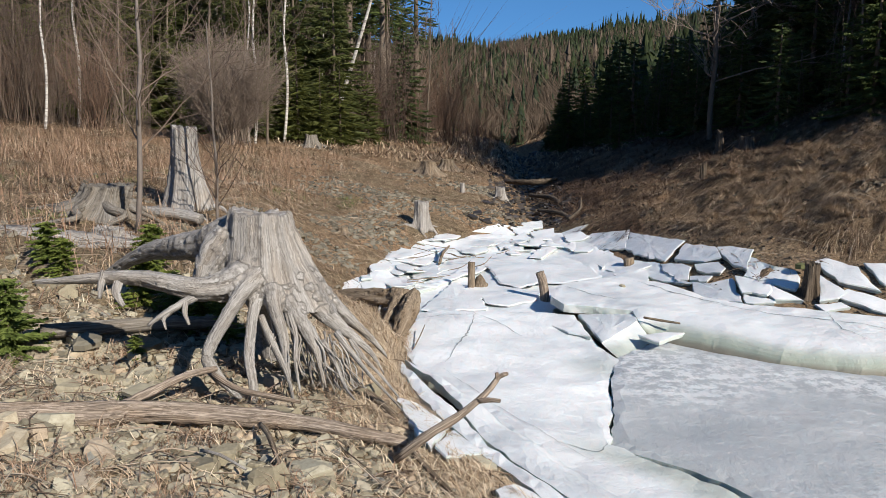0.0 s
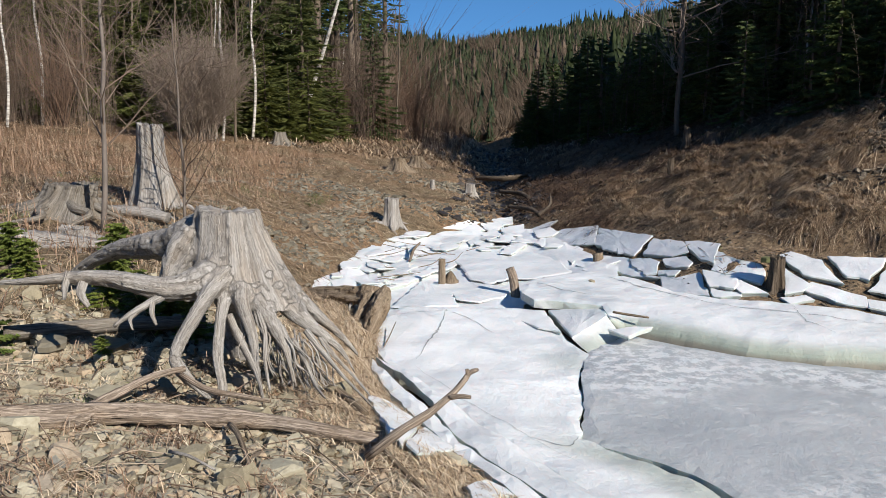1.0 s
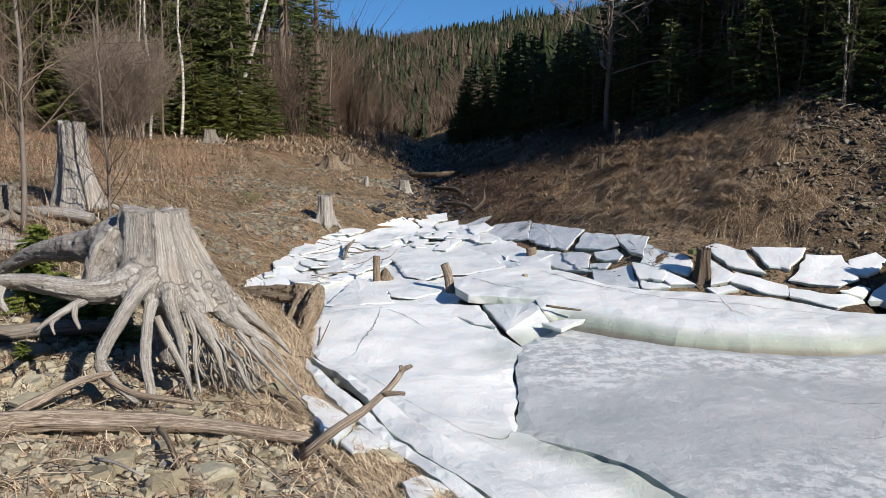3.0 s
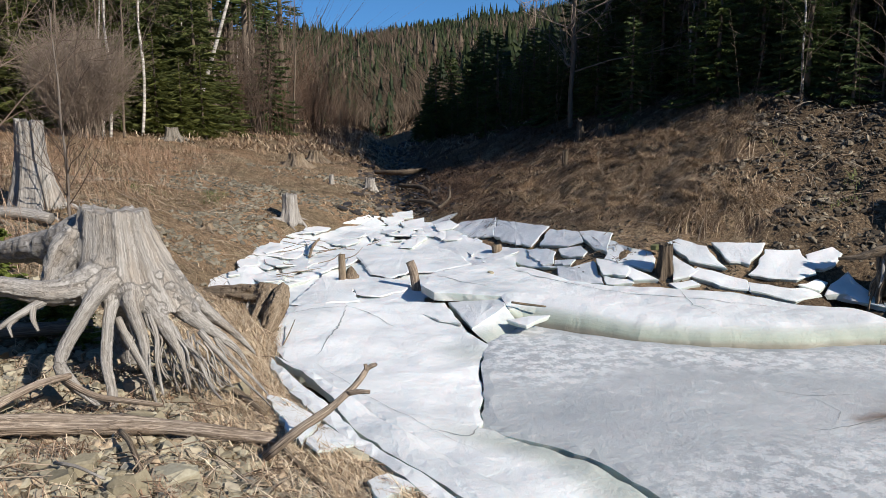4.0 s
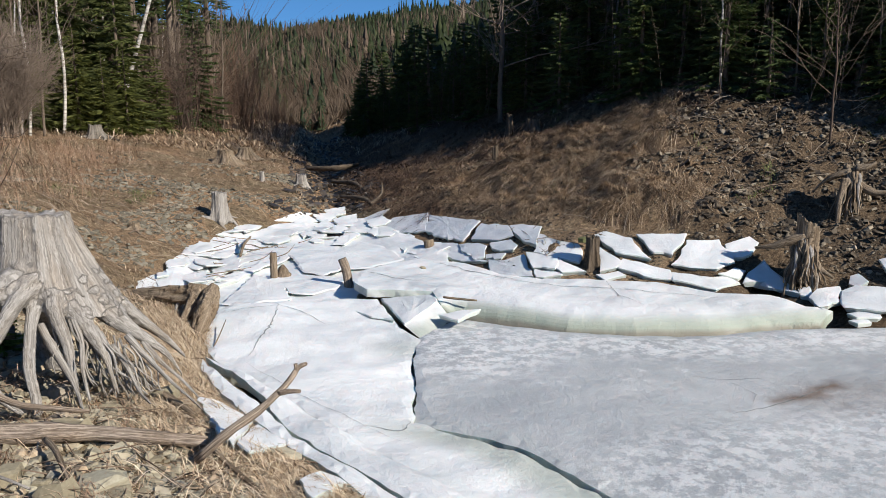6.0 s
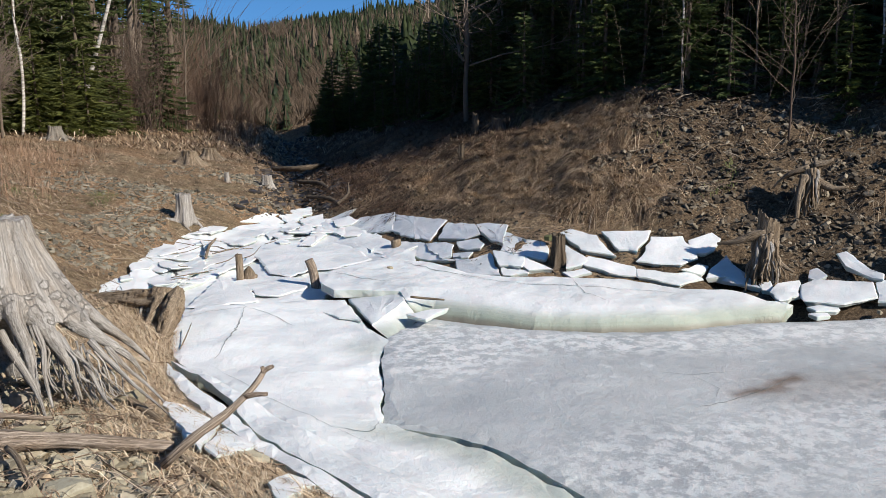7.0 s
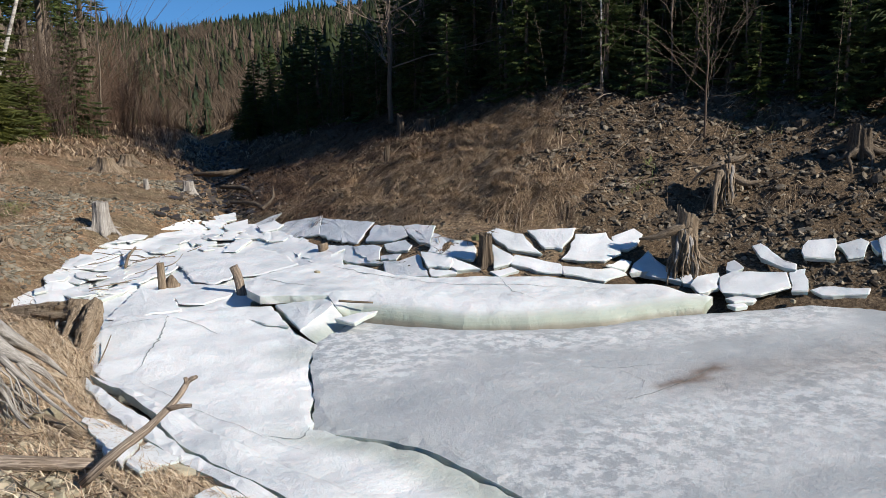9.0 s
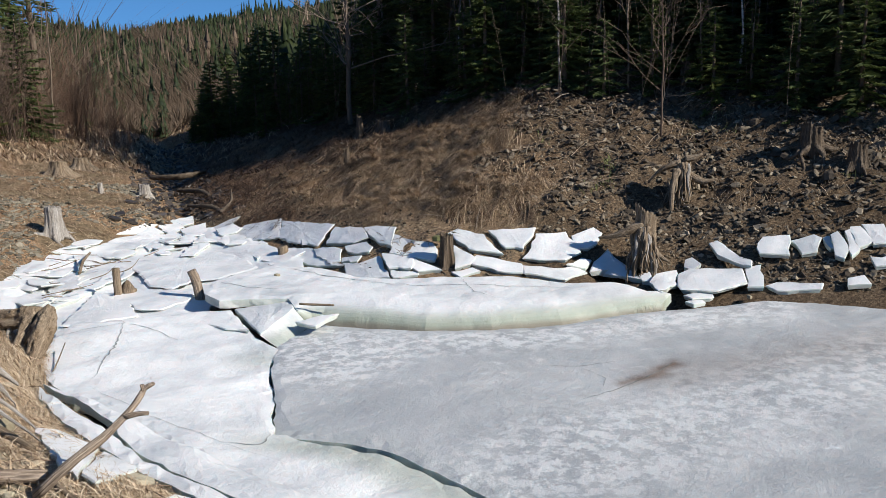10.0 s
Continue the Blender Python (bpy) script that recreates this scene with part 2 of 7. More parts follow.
# ---- ground ----
def build_ground():
    az = np.radians(np.concatenate([np.arange(-34, 60, 0.35), np.arange(60, 326, 4.0)]))
    rad = np.concatenate([np.linspace(0.004, 2.4, 12), 2.5 * 1.0145 ** np.arange(0, 396)])
    rad = np.concatenate([rad, [900, 1400, 2200]])
    a, r = np.meshgrid(az, rad)
    x, y = r * np.sin(a), r * np.cos(a)
    z = land(x, y)
    z[-3:] = np.minimum(z[-3:], 30)
    v = np.stack([x, y, z], -1).reshape(-1, 3)
    n = len(az)
    i, j = np.meshgrid(np.arange(len(rad) - 1), np.arange(n), indexing="ij")
    q = np.stack([i * n + j, (i + 1) * n + j, (i + 1) * n + (j + 1) % n, i * n + (j + 1) % n], -1).reshape(-1, 4)[:, ::-1]
    ob = quads_object("ground", v, q, EARTH, shade=True)
    xs, ys = v[:, 0], v[:, 1]
    d = shore_distance(xs, ys)
    right = smooth(0, 1, xs - axis_x(ys))
    straw = np.clip(smooth(0.0, 0.7, waves(xs, ys, 21, 3.0) + 0.5) * smooth(7, 13, ys + 0.6 * waves(xs, ys, 2, 2.0)) + 0.4 * right, 0, 1)
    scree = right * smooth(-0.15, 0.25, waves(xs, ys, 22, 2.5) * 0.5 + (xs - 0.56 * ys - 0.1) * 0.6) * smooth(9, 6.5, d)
    wood = np.maximum(smooth(6.0, 7.5, d) * right, smooth(9, 13, d) * (1 - right)) * smooth(120, 60, ys)
    wood = np.maximum(wood, 0.75 * smooth(55, 80, ys))
    # needle colour spread down the right bank, deepening its shade in the colour
    wood = np.maximum(wood, right * smooth(9, 15, ys + waves(xs, ys, 27, 3.0)) * smooth(1.5, 3.5, d))
    cover = ob.data.color_attributes.new("cover", "FLOAT_COLOR", "POINT")
    rgba = np.stack([straw, scree, wood, np.ones_like(wood)], -1)
    cover.data.foreach_set("color", rgba.astype(np.float32).ravel())
    return tagged(ob, "brown stony ground with dry grass and scree banks", "ground", kind="structure")


ground = build_ground()


# ---- ice ----
def poly_fill(outline, spacing, seed, extra=()):
    """Points and triangles that fill a plan outline, with a grid of inner points."""
    rng = np.random.RandomState(seed)
    o = np.array(outline)
    inside_pts = []
    xs = np.arange(o[:, 0].min() + spacing / 2, o[:, 0].max(), spacing)
    ys = np.arange(o[:, 1].min() + spacing / 2, o[:, 1].max(), spacing)
    gx, gy = np.meshgrid(xs, ys)
    gx, gy = gx.ravel() + rng.uniform(-0.2, 0.2, gx.size) * spacing, gy.ravel() + rng.uniform(-0.2, 0.2, gx.size) * spacing
    ins, near = np.zeros(gx.shape, bool), np.full(gx.shape, 1e9)
    for (ax, ay), (bx, by) in zip(o, np.roll(o, -1, 0)):
        dx, dy = bx - ax, by - ay
        t = np.clip(((gx - ax) * dx + (gy - ay) * dy) / max(dx * dx + dy * dy, 1e-9), 0, 1)
        near = np.minimum(near, np.hypot(gx - ax - t * dx, gy - ay - t * dy))
        ins ^= ((ay > gy) != (by > gy)) & (gx < dx * (gy - ay) / (dy if abs(dy) > 1e-9 else 1e-9) + ax)
    keep = ins & (near > spacing * 0.35)
    if len(extra):
        keep &= along(RIDGE, gx, gy) > 0.30
    pts = [Vector(p) for p in o] + [Vector((a, b)) for a, b in zip(gx[keep], gy[keep])] + [Vector(p) for p in extra]
    n = len(o)
    res = geometry.delaunay_2d_cdt(pts, [(k, (k + 1) % n) for k in range(n)], [], 1, 1e-6)
    return [tuple(v) for v in res[0]], [list(f) for f in res[2]]


def ragged(corners, step, jitter, rng):
    """An outline with its straight runs broken into small uneven steps. Corners are tuples of plan and, maybe, height."""
    pts = []
    for a, b in zip(corners, corners[1:] + corners[:1]):
        a, b = np.array(a, float), np.array(b, float)
        length = np.linalg.norm((b - a)[:2])
        k = max(1, int(length / step))
        side = np.array([-(b - a)[1], (b - a)[0]]) / max(length, 1e-6)
        for i in range(k):
            p = a + (b - a) * i / k
            if i:
                p[:2] += side * rng.normal(0, jitter) + rng.normal(0, jitter * 0.4, 2)
            pts.append(p)
    return pts


FLOES = []


def floe(corners, thick):
    """A broken slab of ice: corners of its upper face, and its thickness."""
    seed = len(FLOES) + 11
    thick = 0.55 * thick
    rng = np.random.RandomState(seed)
    mid = np.mean(corners, 0)
    if mid[2] > 0.12:  # stranded slabs lie close to one another
        corners = [tuple(mid + (np.array(p) - mid) * 1.06) for p in corners]
    rim = ragged(corners, 0.09, 0.012, rng)
    c = np.mean(rim, 0)
    a = np.array([[p[0] - c[0], p[1] - c[1], 1] for p in rim])
    plane = np.linalg.lstsq(a, np.array([p[2] for p in rim]), rcond=None)[0]
    bm = bmesh.new()
    rings = []
    for size, drop in ((0.90, -thick - 0.02), (0.965 + 0.01 * rng.rand(), -thick * 0.45), (1.0, -0.010), (0.96, 0.002), (0.6, 0.004)):
        ring = []
        for k, p in enumerate(rim):
            x, y = c[0] + (p[0] - c[0]) * size, c[1] + (p[1] - c[1]) * size
            flat = plane[0] * (x - c[0]) + plane[1] * (y - c[1]) + plane[2]
            z = flat + (p[2] - (plane[0] * (p[0] - c[0]) + plane[1] * (p[1] - c[1]) + plane[2])) * (0.9 if size > 0.97 else 0.5 if size > 0.9 else 0.0)
            wob = 0.006 * math.sin(9 * x + seed) * math.sin(11 * y + 2 * seed)
            ring.append(bm.verts.new((x, y, z + drop + (wob if drop > -0.02 else rng.normal(0, thick * 0.08)))))
        rings.append(ring)
    n = len(rim)
    for lo, hi in zip(rings, rings[1:]):
        for k in range(n):
            bm.faces.new((lo[k], lo[(k + 1) % n], hi[(k + 1) % n], hi[k]))
    top = bm.verts.new((c[0], c[1], plane[2] + 0.005))
    for k in range(n):
        bm.faces.new((rings[-1][k], rings[-1][(k + 1) % n], top))
    bm.faces.new(list(reversed(rings[0])))
    bmesh.ops.recalc_face_normals(bm, faces=bm.faces)
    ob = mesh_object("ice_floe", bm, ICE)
    size = sum(np.linalg.norm((np.array(p) - c)[:2]) for p in corners) / len(corners)
    words = "large" if size > 0.45 else "small" if size < 0.2 else "broken"
    where = "leaning on the stony bank" if c[2] > 0.22 else "at the pond edge"
    tagged(ob, f"{words} white slab of pond ice {where}", "ice", "broken ice slabs")
    FLOES.append(ob)
    return ob


def along(line, x, y):
    """Distance from a broken line."""
    best = np.full(np.shape(x), 1e9)
    for (ax, ay), (bx, by) in zip(line, line[1:]):
        dx, dy = bx - ax, by - ay
        t = np.clip(((x - ax) * dx + (y - ay) * dy) / (dx * dx + dy * dy), 0, 1)
        best = np.minimum(best, np.hypot(x - ax - t * dx, y - ay - t * dy))
    return best


def ice_sheet(corners, height, thick, label, spacing=0.11, seed=1, jitter=0.012, mat=None, extra=(), marks=None):
    """A wide sheet of ice whose upper face follows height(x, y)."""
    rng = np.random.RandomState(seed)
    rim = [tuple(p) for p in ragged(corners, 0.09, jitter, rng)]
    v2, tri = poly_fill(rim, spacing, seed, extra)
    n = len(rim)
    x, y = np.array([p[0] for p in v2]), np.array([p[1] for p in v2])
    z = height(x, y)
    edge = np.zeros(len(x))
    edge[:n] = -0.012
    verts = [(a, b, c + e) for a, b, c, e in zip(x, y, z, edge)]
    under = [(x[k] + rng.normal(0, 0.006), y[k] + rng.normal(0, 0.006), z[k] - thick) for k in range(n)]
    m = len(verts)
    faces = [f if (x[f[1]] - x[f[0]]) * (y[f[2]] - y[f[0]]) - (y[f[1]] - y[f[0]]) * (x[f[2]] - x[f[0]]) > 0 else f[::-1] for f in tri]
    turn = sum(a[0] * b[1] - a[1] * b[0] for a, b in zip(rim, rim[1:] + rim[:1])) > 0
    for k in range(n):
        q = [k, m + k, m + (k + 1) % n, (k + 1) % n]
        faces.append(q if turn else q[::-1])
    ob = raw_object("ice_sheet", verts + under, faces, mat or ICE)
    if marks:
        col = ob.data.color_attributes.new("marks", "FLOAT_COLOR", "POINT")
        ux, uy = np.concatenate([x, x[:n]]), np.concatenate([y, y[:n]])
        col.data.foreach_set("color", np.stack([*marks(ux, uy), np.ones_like(ux)], -1).astype(np.float32).ravel())
    return tagged(ob, label, "ice", "pond ice sheets")


# cracks and edges of the large sheets
RIDGE = [(1.81, 7.66), (2.15, 7.86), (2.52, 7.53), (3.02, 7.09), (3.62, 6.81), (4.34, 6.63), (5.0, 6.61), (5.52, 6.54), (6.04, 6.45)]
CRACK = [(1.58, 7.22), (1.36, 6.5), (1.27, 5.95), (1.12, 5.22)]
LOWER = [(1.12, 5.22), (1.5, 4.89), (1.74, 4.57), (1.88, 4.18), (1.99, 3.86), (2.25, 3.2), (2.6, 2.2)]


def offset_rows(line, offsets, step):
    """Points in rows beside a line, on its left hand."""
    out = []
    p = np.array(line)
    seg = np.linalg.norm(np.diff(p, axis=0), axis=1)
    s = np.concatenate([[0], np.cumsum(seg)])
    u = np.arange(step / 2, s[-1], step)
    q = np.stack([np.interp(u, s, p[:, 0]), np.interp(u, s, p[:, 1])], -1)
    t = np.gradient(q, axis=0)
    t /= np.linalg.norm(t, axis=1, keepdims=True)
    for d in offsets:
        out += [tuple(a) for a in q + d * np.stack([-t[:, 1], t[:, 0]], -1)]
    return out


def flat_marks(x, y):
    frost = smooth(1.1, 0.5, along(RIDGE, x, y)) * smooth(0.08, 0.25, along(RIDGE, x, y)) + smooth(0.9, 0.3, np.abs(np.hypot(x - 1.95, y - 6.55) - 0.05))
    frost += smooth(1.0, 0.2, along([(2.3, 3.9), (4.2, 4.2), (6.5, 4.4)], x, y)) * 0.7
    line = along([(3.75, 4.9), (4.15, 4.98), (4.45, 5.1)], x, y)
    stain = 0.75 * smooth(0.10, 0.0, line) + 0.32 * smooth(0.6, 0.0, along([(4.2, 4.9), (5.2, 4.75), (6.6, 4.7)], x, y))
    return np.clip(frost, 0, 1), 0.1 * smooth(0.3, 0, along(LOWER, x, y)), np.clip(stain, 0, 1)


def left_marks(x, y):
    wet = smooth(0.50, 0.12, along(LOWER, x, y)) * smooth(5.35, 4.9, y) + 0.6 * smooth(0.45, 0.0, np.hypot(x - 1.4, y - 6.9))
    return 0.3 * smooth(0.8, 0.0, x), np.clip(0.55 * wet, 0, 1), np.zeros_like(x)


def ridge_shade_marks(x, y):
    # frost on top, greenish front with shading in its colour, painted gap shade below
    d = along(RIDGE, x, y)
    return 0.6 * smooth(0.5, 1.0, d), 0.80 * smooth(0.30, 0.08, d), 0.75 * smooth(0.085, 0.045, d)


def flat_z(x, y):
    away = along(RIDGE, x, y)
    return 0.0 + waves(x, y, 41, 2.5) * 0.012 + waves(x, y, 42, 0.6) * 0.004 - 0.02 * smooth(0.5, 0, away)


def left_z(x, y):
    rise = 0.015 + 0.10 * smooth(1.3, -0.4, x - 0.2 * (6.5 - y) * (y < 6.5)) + 0.05 * smooth(7.2, 8.4, y)
    low = along(LOWER, x, y)
    dip = -0.03 * smooth(0.50, 0.0, low) * smooth(5.3, 4.9, y) - 0.02 * smooth(0.5, 0, along(CRACK, x, y))
    return rise + dip + waves(x, y, 43, 1.4) * 0.012 + waves(x, y, 44, 0.5) * 0.005


def ridge_z(x, y):
    d = along(RIDGE, x, y)
    return -0.07 + 0.19 * (1 - np.exp(-np.maximum(d - 0.042, 0) / 0.085)) + 0.03 * smooth(0.2, 0.6, d) + 0.05 * smooth(0.6, 1.6, d) + waves(x, y, 45, 1.6) * 0.014 + waves(x, y, 46, 0.4) * 0.005


def strip_z(x, y):
    return 0.11 + 0.07 * smooth(0.25, -0.25, x - 0.48 * (6.2 - y)) + waves(x, y, 47, 1.0) * 0.015


flat_sheet = ice_sheet([(1.585, 7.21), (1.83, 7.62), (2.15, 7.81), (2.52, 7.48), (3.02, 7.04), (3.62, 6.76), (4.34, 6.58), (5.0, 6.56), (5.52, 6.49), (6.04, 6.40), (6.6, 6.25), (7.05, 5.85), (7.5, 5.35),
           (9.1, 3.8), (10.5, 1.0), (8.0, -2.0), (4.0, -2.4), (2.62, 2.2), (2.25, 3.2), (2.00, 3.86), (1.895, 4.19), (1.755, 4.575), (1.515, 4.90), (1.14, 5.235), (1.30, 5.95), (1.39, 6.5)],
          flat_z, 0.14, "wide flat grey-white sheet of pond ice with frosted patches", 0.10, 3, 0.006, GREY_ICE, marks=flat_marks)
left_sheet = ice_sheet([(-0.26, 6.70), (-0.37, 7.22), (-0.32, 7.96), (-0.14, 8.45), (0.46, 8.52), (1.18, 8.6), (1.40, 8.5), (1.465, 7.55), (1.595, 7.18), (1.375, 6.5), (1.285, 5.95), (1.125, 5.215), (1.48, 4.875), (1.72, 4.55), (1.855, 4.18), (1.965, 3.86), (2.2, 3.15),
           (1.5, 3.2), (1.06, 4.02), (0.85, 4.40), (0.62, 4.84), (0.35, 5.49), (0.08, 6.11), (-0.15, 6.46)],
          left_z, 0.12, "white sagging sheet of ice between the bank and a crack", 0.08, 4, marks=left_marks)
ice_sheet([(-0.32, 6.61), (-0.2, 6.44), (0.03, 6.09), (0.3, 5.46), (0.58, 4.81), (0.8, 4.40), (1.01, 4.02), (1.45, 3.2), (1.1, 3.25), (0.70, 4.06), (0.50, 4.40), (0.27, 4.85), (0.19, 5.15), (0.13, 5.5), (0.02, 5.85), (-0.08, 6.12)],
          strip_z, 0.07, "long white strip of ice lying along the bank", 0.07, 5, 0.006)
ice_sheet([(-0.34, 6.5), (-0.18, 6.02), (-0.06, 5.72), (0.02, 5.5), (0.13, 5.2), (0.245, 4.83), (0.47, 4.38), (0.66, 4.03), (1.05, 3.22), (0.9, 3.2), (0.52, 4.05), (0.36, 4.38), (0.16, 4.8), (-0.03, 5.25), (-0.17, 5.65), (-0.33, 6.2)],
          lambda x, y: strip_z(x, y) + 0.02, 0.06, "outermost broken strip of ice at the grassy shore", 0.07, 6, 0.008)
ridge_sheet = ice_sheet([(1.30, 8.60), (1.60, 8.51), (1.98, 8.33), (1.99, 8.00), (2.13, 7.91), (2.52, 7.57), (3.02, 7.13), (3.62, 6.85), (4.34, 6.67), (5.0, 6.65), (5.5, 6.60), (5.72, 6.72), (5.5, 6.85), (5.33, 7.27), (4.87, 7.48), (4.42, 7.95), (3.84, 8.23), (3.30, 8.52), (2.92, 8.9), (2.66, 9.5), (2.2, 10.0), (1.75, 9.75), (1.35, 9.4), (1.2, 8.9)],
          ridge_z, 0.10, "raised rolled ridge of white ice with a greenish broken front", 0.08, 7, 0.002, extra=offset_rows(RIDGE, (0.06, 0.08, 0.10, 0.13, 0.16, 0.20, 0.25), 0.045), marks=ridge_shade_marks)
ice_sheet([(-0.32, 8.1), (-1.05, 9.35), (-0.95, 10.9), (-0.62, 12.2), (-0.1, 13.3), (0.6, 14.1), (1.5, 14.6), (2.1, 14.4), (2.4, 13.0), (2.75, 10.8), (2.5, 9.6), (2.1, 9.9), (1.7, 9.7), (1.3, 9.3), (1.15, 8.6), (0.4, 8.45), (-0.1, 8.4)],
          lambda x, y: -0.035 + 0.16 * smooth(0.9, -0.1, -shore_distance(x, y)) + waves(x, y, 48, 0.9) * 0.02, 0.08, "lower layer of refrozen white ice under the slabs", 0.12, 8, 0.02)
floe([(-1.24, 9.93, 0.13), (-1.07, 10.55, 0.08), (-0.67, 10.04, 0.01), (-0.99, 9.72, 0.01), (-1.21, 9.56, 0.11)], 0.04)
floe([(-1.06, 10.45, 0.09), (-1.01, 10.74, 0.07), (-0.72, 10.87, 0.02), (-0.45, 10.24, 0.02), (-0.49, 10.04, 0.02), (-0.84, 10.07, 0.02)], 0.04)
floe([(-0.95, 10.94, 0.07), (-0.68, 11.50, 0.03), (-0.48, 11.12, 0.03), (-0.46, 10.50, 0.03), (-0.72, 10.84, 0.03)], 0.04)
floe([(-0.46, 11.17, 0.02), (-0.35, 11.42, 0.02), (-0.23, 10.70, 0.02), (-0.36, 10.41, 0.02)], 0.04)
floe([(-0.65, 10.04, 0.01), (-0.32, 10.38, 0.01), (0.05, 10.79, 0.01), (0.12, 10.53, 0.01), (-0.27, 9.98, 0.01), (-0.43, 9.72, 0.01)], 0.04)
floe([(-0.93, 11.38, 0.10), (-0.78, 11.86, 0.10), (-0.68, 11.84, 0.04), (-0.77, 11.45, 0.03)], 0.04)
floe([(-0.69, 11.98, 0.07), (-0.59, 12.36, 0.06), (-0.38, 11.93, 0.02), (-0.52, 11.53, 0.02)], 0.04)
floe([(-0.62, 12.30, 0.05), (-0.44, 12.97, 0.12), (-0.22, 13.08, 0.04), (0.07, 12.58, 0.01), (-0.12, 11.94, 0.01), (-0.38, 12.18, 0.01)], 0.04)
floe([(-0.43, 13.07, 0.13), (0.06, 13.87, 0.14), (0.15, 13.63, 0.03), (-0.04, 12.68, 0.01), (-0.25, 13.09, 0.06)], 0.04)
floe([(0.12, 13.14, 0.01), (0.46, 14.20, 0.08), (1.25, 14.80, 0.03), (1.21, 14.04, 0.01), (0.61, 13.14, 0.01), (0.36, 12.71, 0.01)], 0.04)
floe([(0.54, 14.38, 0.12), (1.00, 14.92, 0.17), (1.23, 15.03, 0.12), (0.83, 14.52, 0.07)], 0.04)
floe([(0.83, 14.47, 0.06), (1.13, 14.91, 0.13), (1.30, 14.58, 0.03), (1.00, 14.18, 0.03)], 0.04)
floe([(1.25, 14.77, 0.03), (1.24, 15.00, 0.12), (1.53, 15.57, 0.11), (1.69, 15.08, 0.03), (1.41, 14.31, 0.03)], 0.04)
floe([(1.49, 15.46, 0.12), (2.00, 16.31, 0.05), (1.92, 15.53, 0.03), (1.68, 15.15, 0.03)], 0.04)
floe([(1.29, 12.13, 0.05), (1.85, 13.91, 0.05), (1.83, 12.90, 0.05), (1.46, 12.03, 0.05)], 0.04)
floe([(0.44, 12.45, 0.01), (0.77, 12.82, 0.01), (1.47, 13.09, 0.01), (1.77, 12.55, 0.01), (2.01, 12.06, 0.01), (2.14, 11.43, 0.01), (2.15, 10.83, 0.01), (1.58, 10.42, 0.01), (1.22, 10.42, 0.01), (0.97, 10.14, 0.01), (0.74, 10.42, 0.01), (0.63, 11.56, 0.01)], 0.04)
floe([(-0.18, 11.65, 0.01), (0.14, 12.21, 0.01), (0.57, 12.30, 0.01), (0.61, 11.43, 0.01), (0.50, 11.14, 0.01), (0.05, 10.79, 0.01), (-0.15, 10.83, 0.01)], 0.04)
floe([(-0.26, 8.98, 0.01), (0.12, 10.43, 0.01), (0.45, 9.76, 0.01), (0.51, 9.00, 0.01), (0.10, 8.90, 0.01)], 0.04)
floe([(0.24, 10.15, -0.00), (0.48, 10.26, -0.00), (0.73, 10.33, -0.00), (0.97, 10.15, -0.00), (1.29, 9.99, -0.00), (1.10, 9.49, -0.00), (0.76, 9.20, -0.00), (0.54, 9.32, -0.00)], 0.04)
floe([(2.21, 12.24, 0.03), (2.55, 12.51, 0.10), (2.59, 12.23, 0.09), (2.24, 11.33, 0.03)], 0.04)
floe([(2.28, 11.27, 0.02), (2.60, 11.74, 0.05), (2.63, 11.47, 0.04), (2.36, 11.03, 0.02)], 0.04)
floe([(2.29, 10.86, 0.03), (2.62, 11.39, 0.04), (2.52, 10.70, 0.03), (2.34, 10.63, 0.03)], 0.04)
floe([(2.66, 11.51, 0.07), (2.93, 11.11, 0.17), (2.96, 10.88, 0.15), (2.75, 10.67, 0.04), (2.57, 10.70, 0.03)], 0.04)
floe([(2.03, 14.51, 0.03), (2.39, 14.57, 0.17), (2.60, 14.47, 0.23), (2.14, 13.80, 0.03)], 0.04)
floe([(1.97, 12.98, 0.03), (2.43, 14.33, 0.17), (2.42, 13.64, 0.11), (2.12, 12.98, 0.03)], 0.04)
floe([(1.08, 8.11, 0.06), (1.41, 8.42, 0.06), (1.43, 7.63, 0.06), (1.23, 7.81, 0.06)], 0.04)
floe([(-0.30, 5.31, 0.29), (-0.19, 5.36, 0.24), (0.03, 5.00, 0.21), (-0.07, 4.33, 0.35), (-0.15, 4.50, 0.35), (-0.21, 4.77, 0.33)], 0.04)
floe([(-0.04, 4.37, 0.34), (0.07, 4.99, 0.19), (0.23, 4.88, 0.14), (0.22, 4.60, 0.20), (0.02, 4.22, 0.35)], 0.04)
floe([(0.27, 3.91, 0.30), (0.39, 4.13, 0.23), (0.55, 4.10, 0.16), (0.31, 3.56, 0.37)], 0.04)
floe([(1.86, 7.58, 0.10), (2.34, 7.68, 0.10), (2.00, 7.33, 0.10)], 0.04)
floe([(-0.63, 7.91, 0.31), (-0.55, 9.30, 0.06), (-0.36, 9.54, 0.06), (-0.38, 8.74, 0.06), (-0.46, 7.79, 0.23)], 0.04)
floe([(2.34, 13.56, 0.09), (2.51, 13.64, 0.17), (2.97, 12.99, 0.34), (2.74, 12.19, 0.17), (2.40, 12.74, 0.06)], 0.05)
floe([(2.95, 12.80, 0.32), (3.38, 11.38, 0.41), (3.02, 10.99, 0.21), (2.84, 11.59, 0.17), (2.75, 12.14, 0.17)], 0.05)
floe([(3.37, 11.23, 0.39), (3.59, 10.68, 0.45), (3.53, 10.26, 0.38), (3.36, 10.37, 0.31), (3.13, 10.86, 0.24)], 0.05)
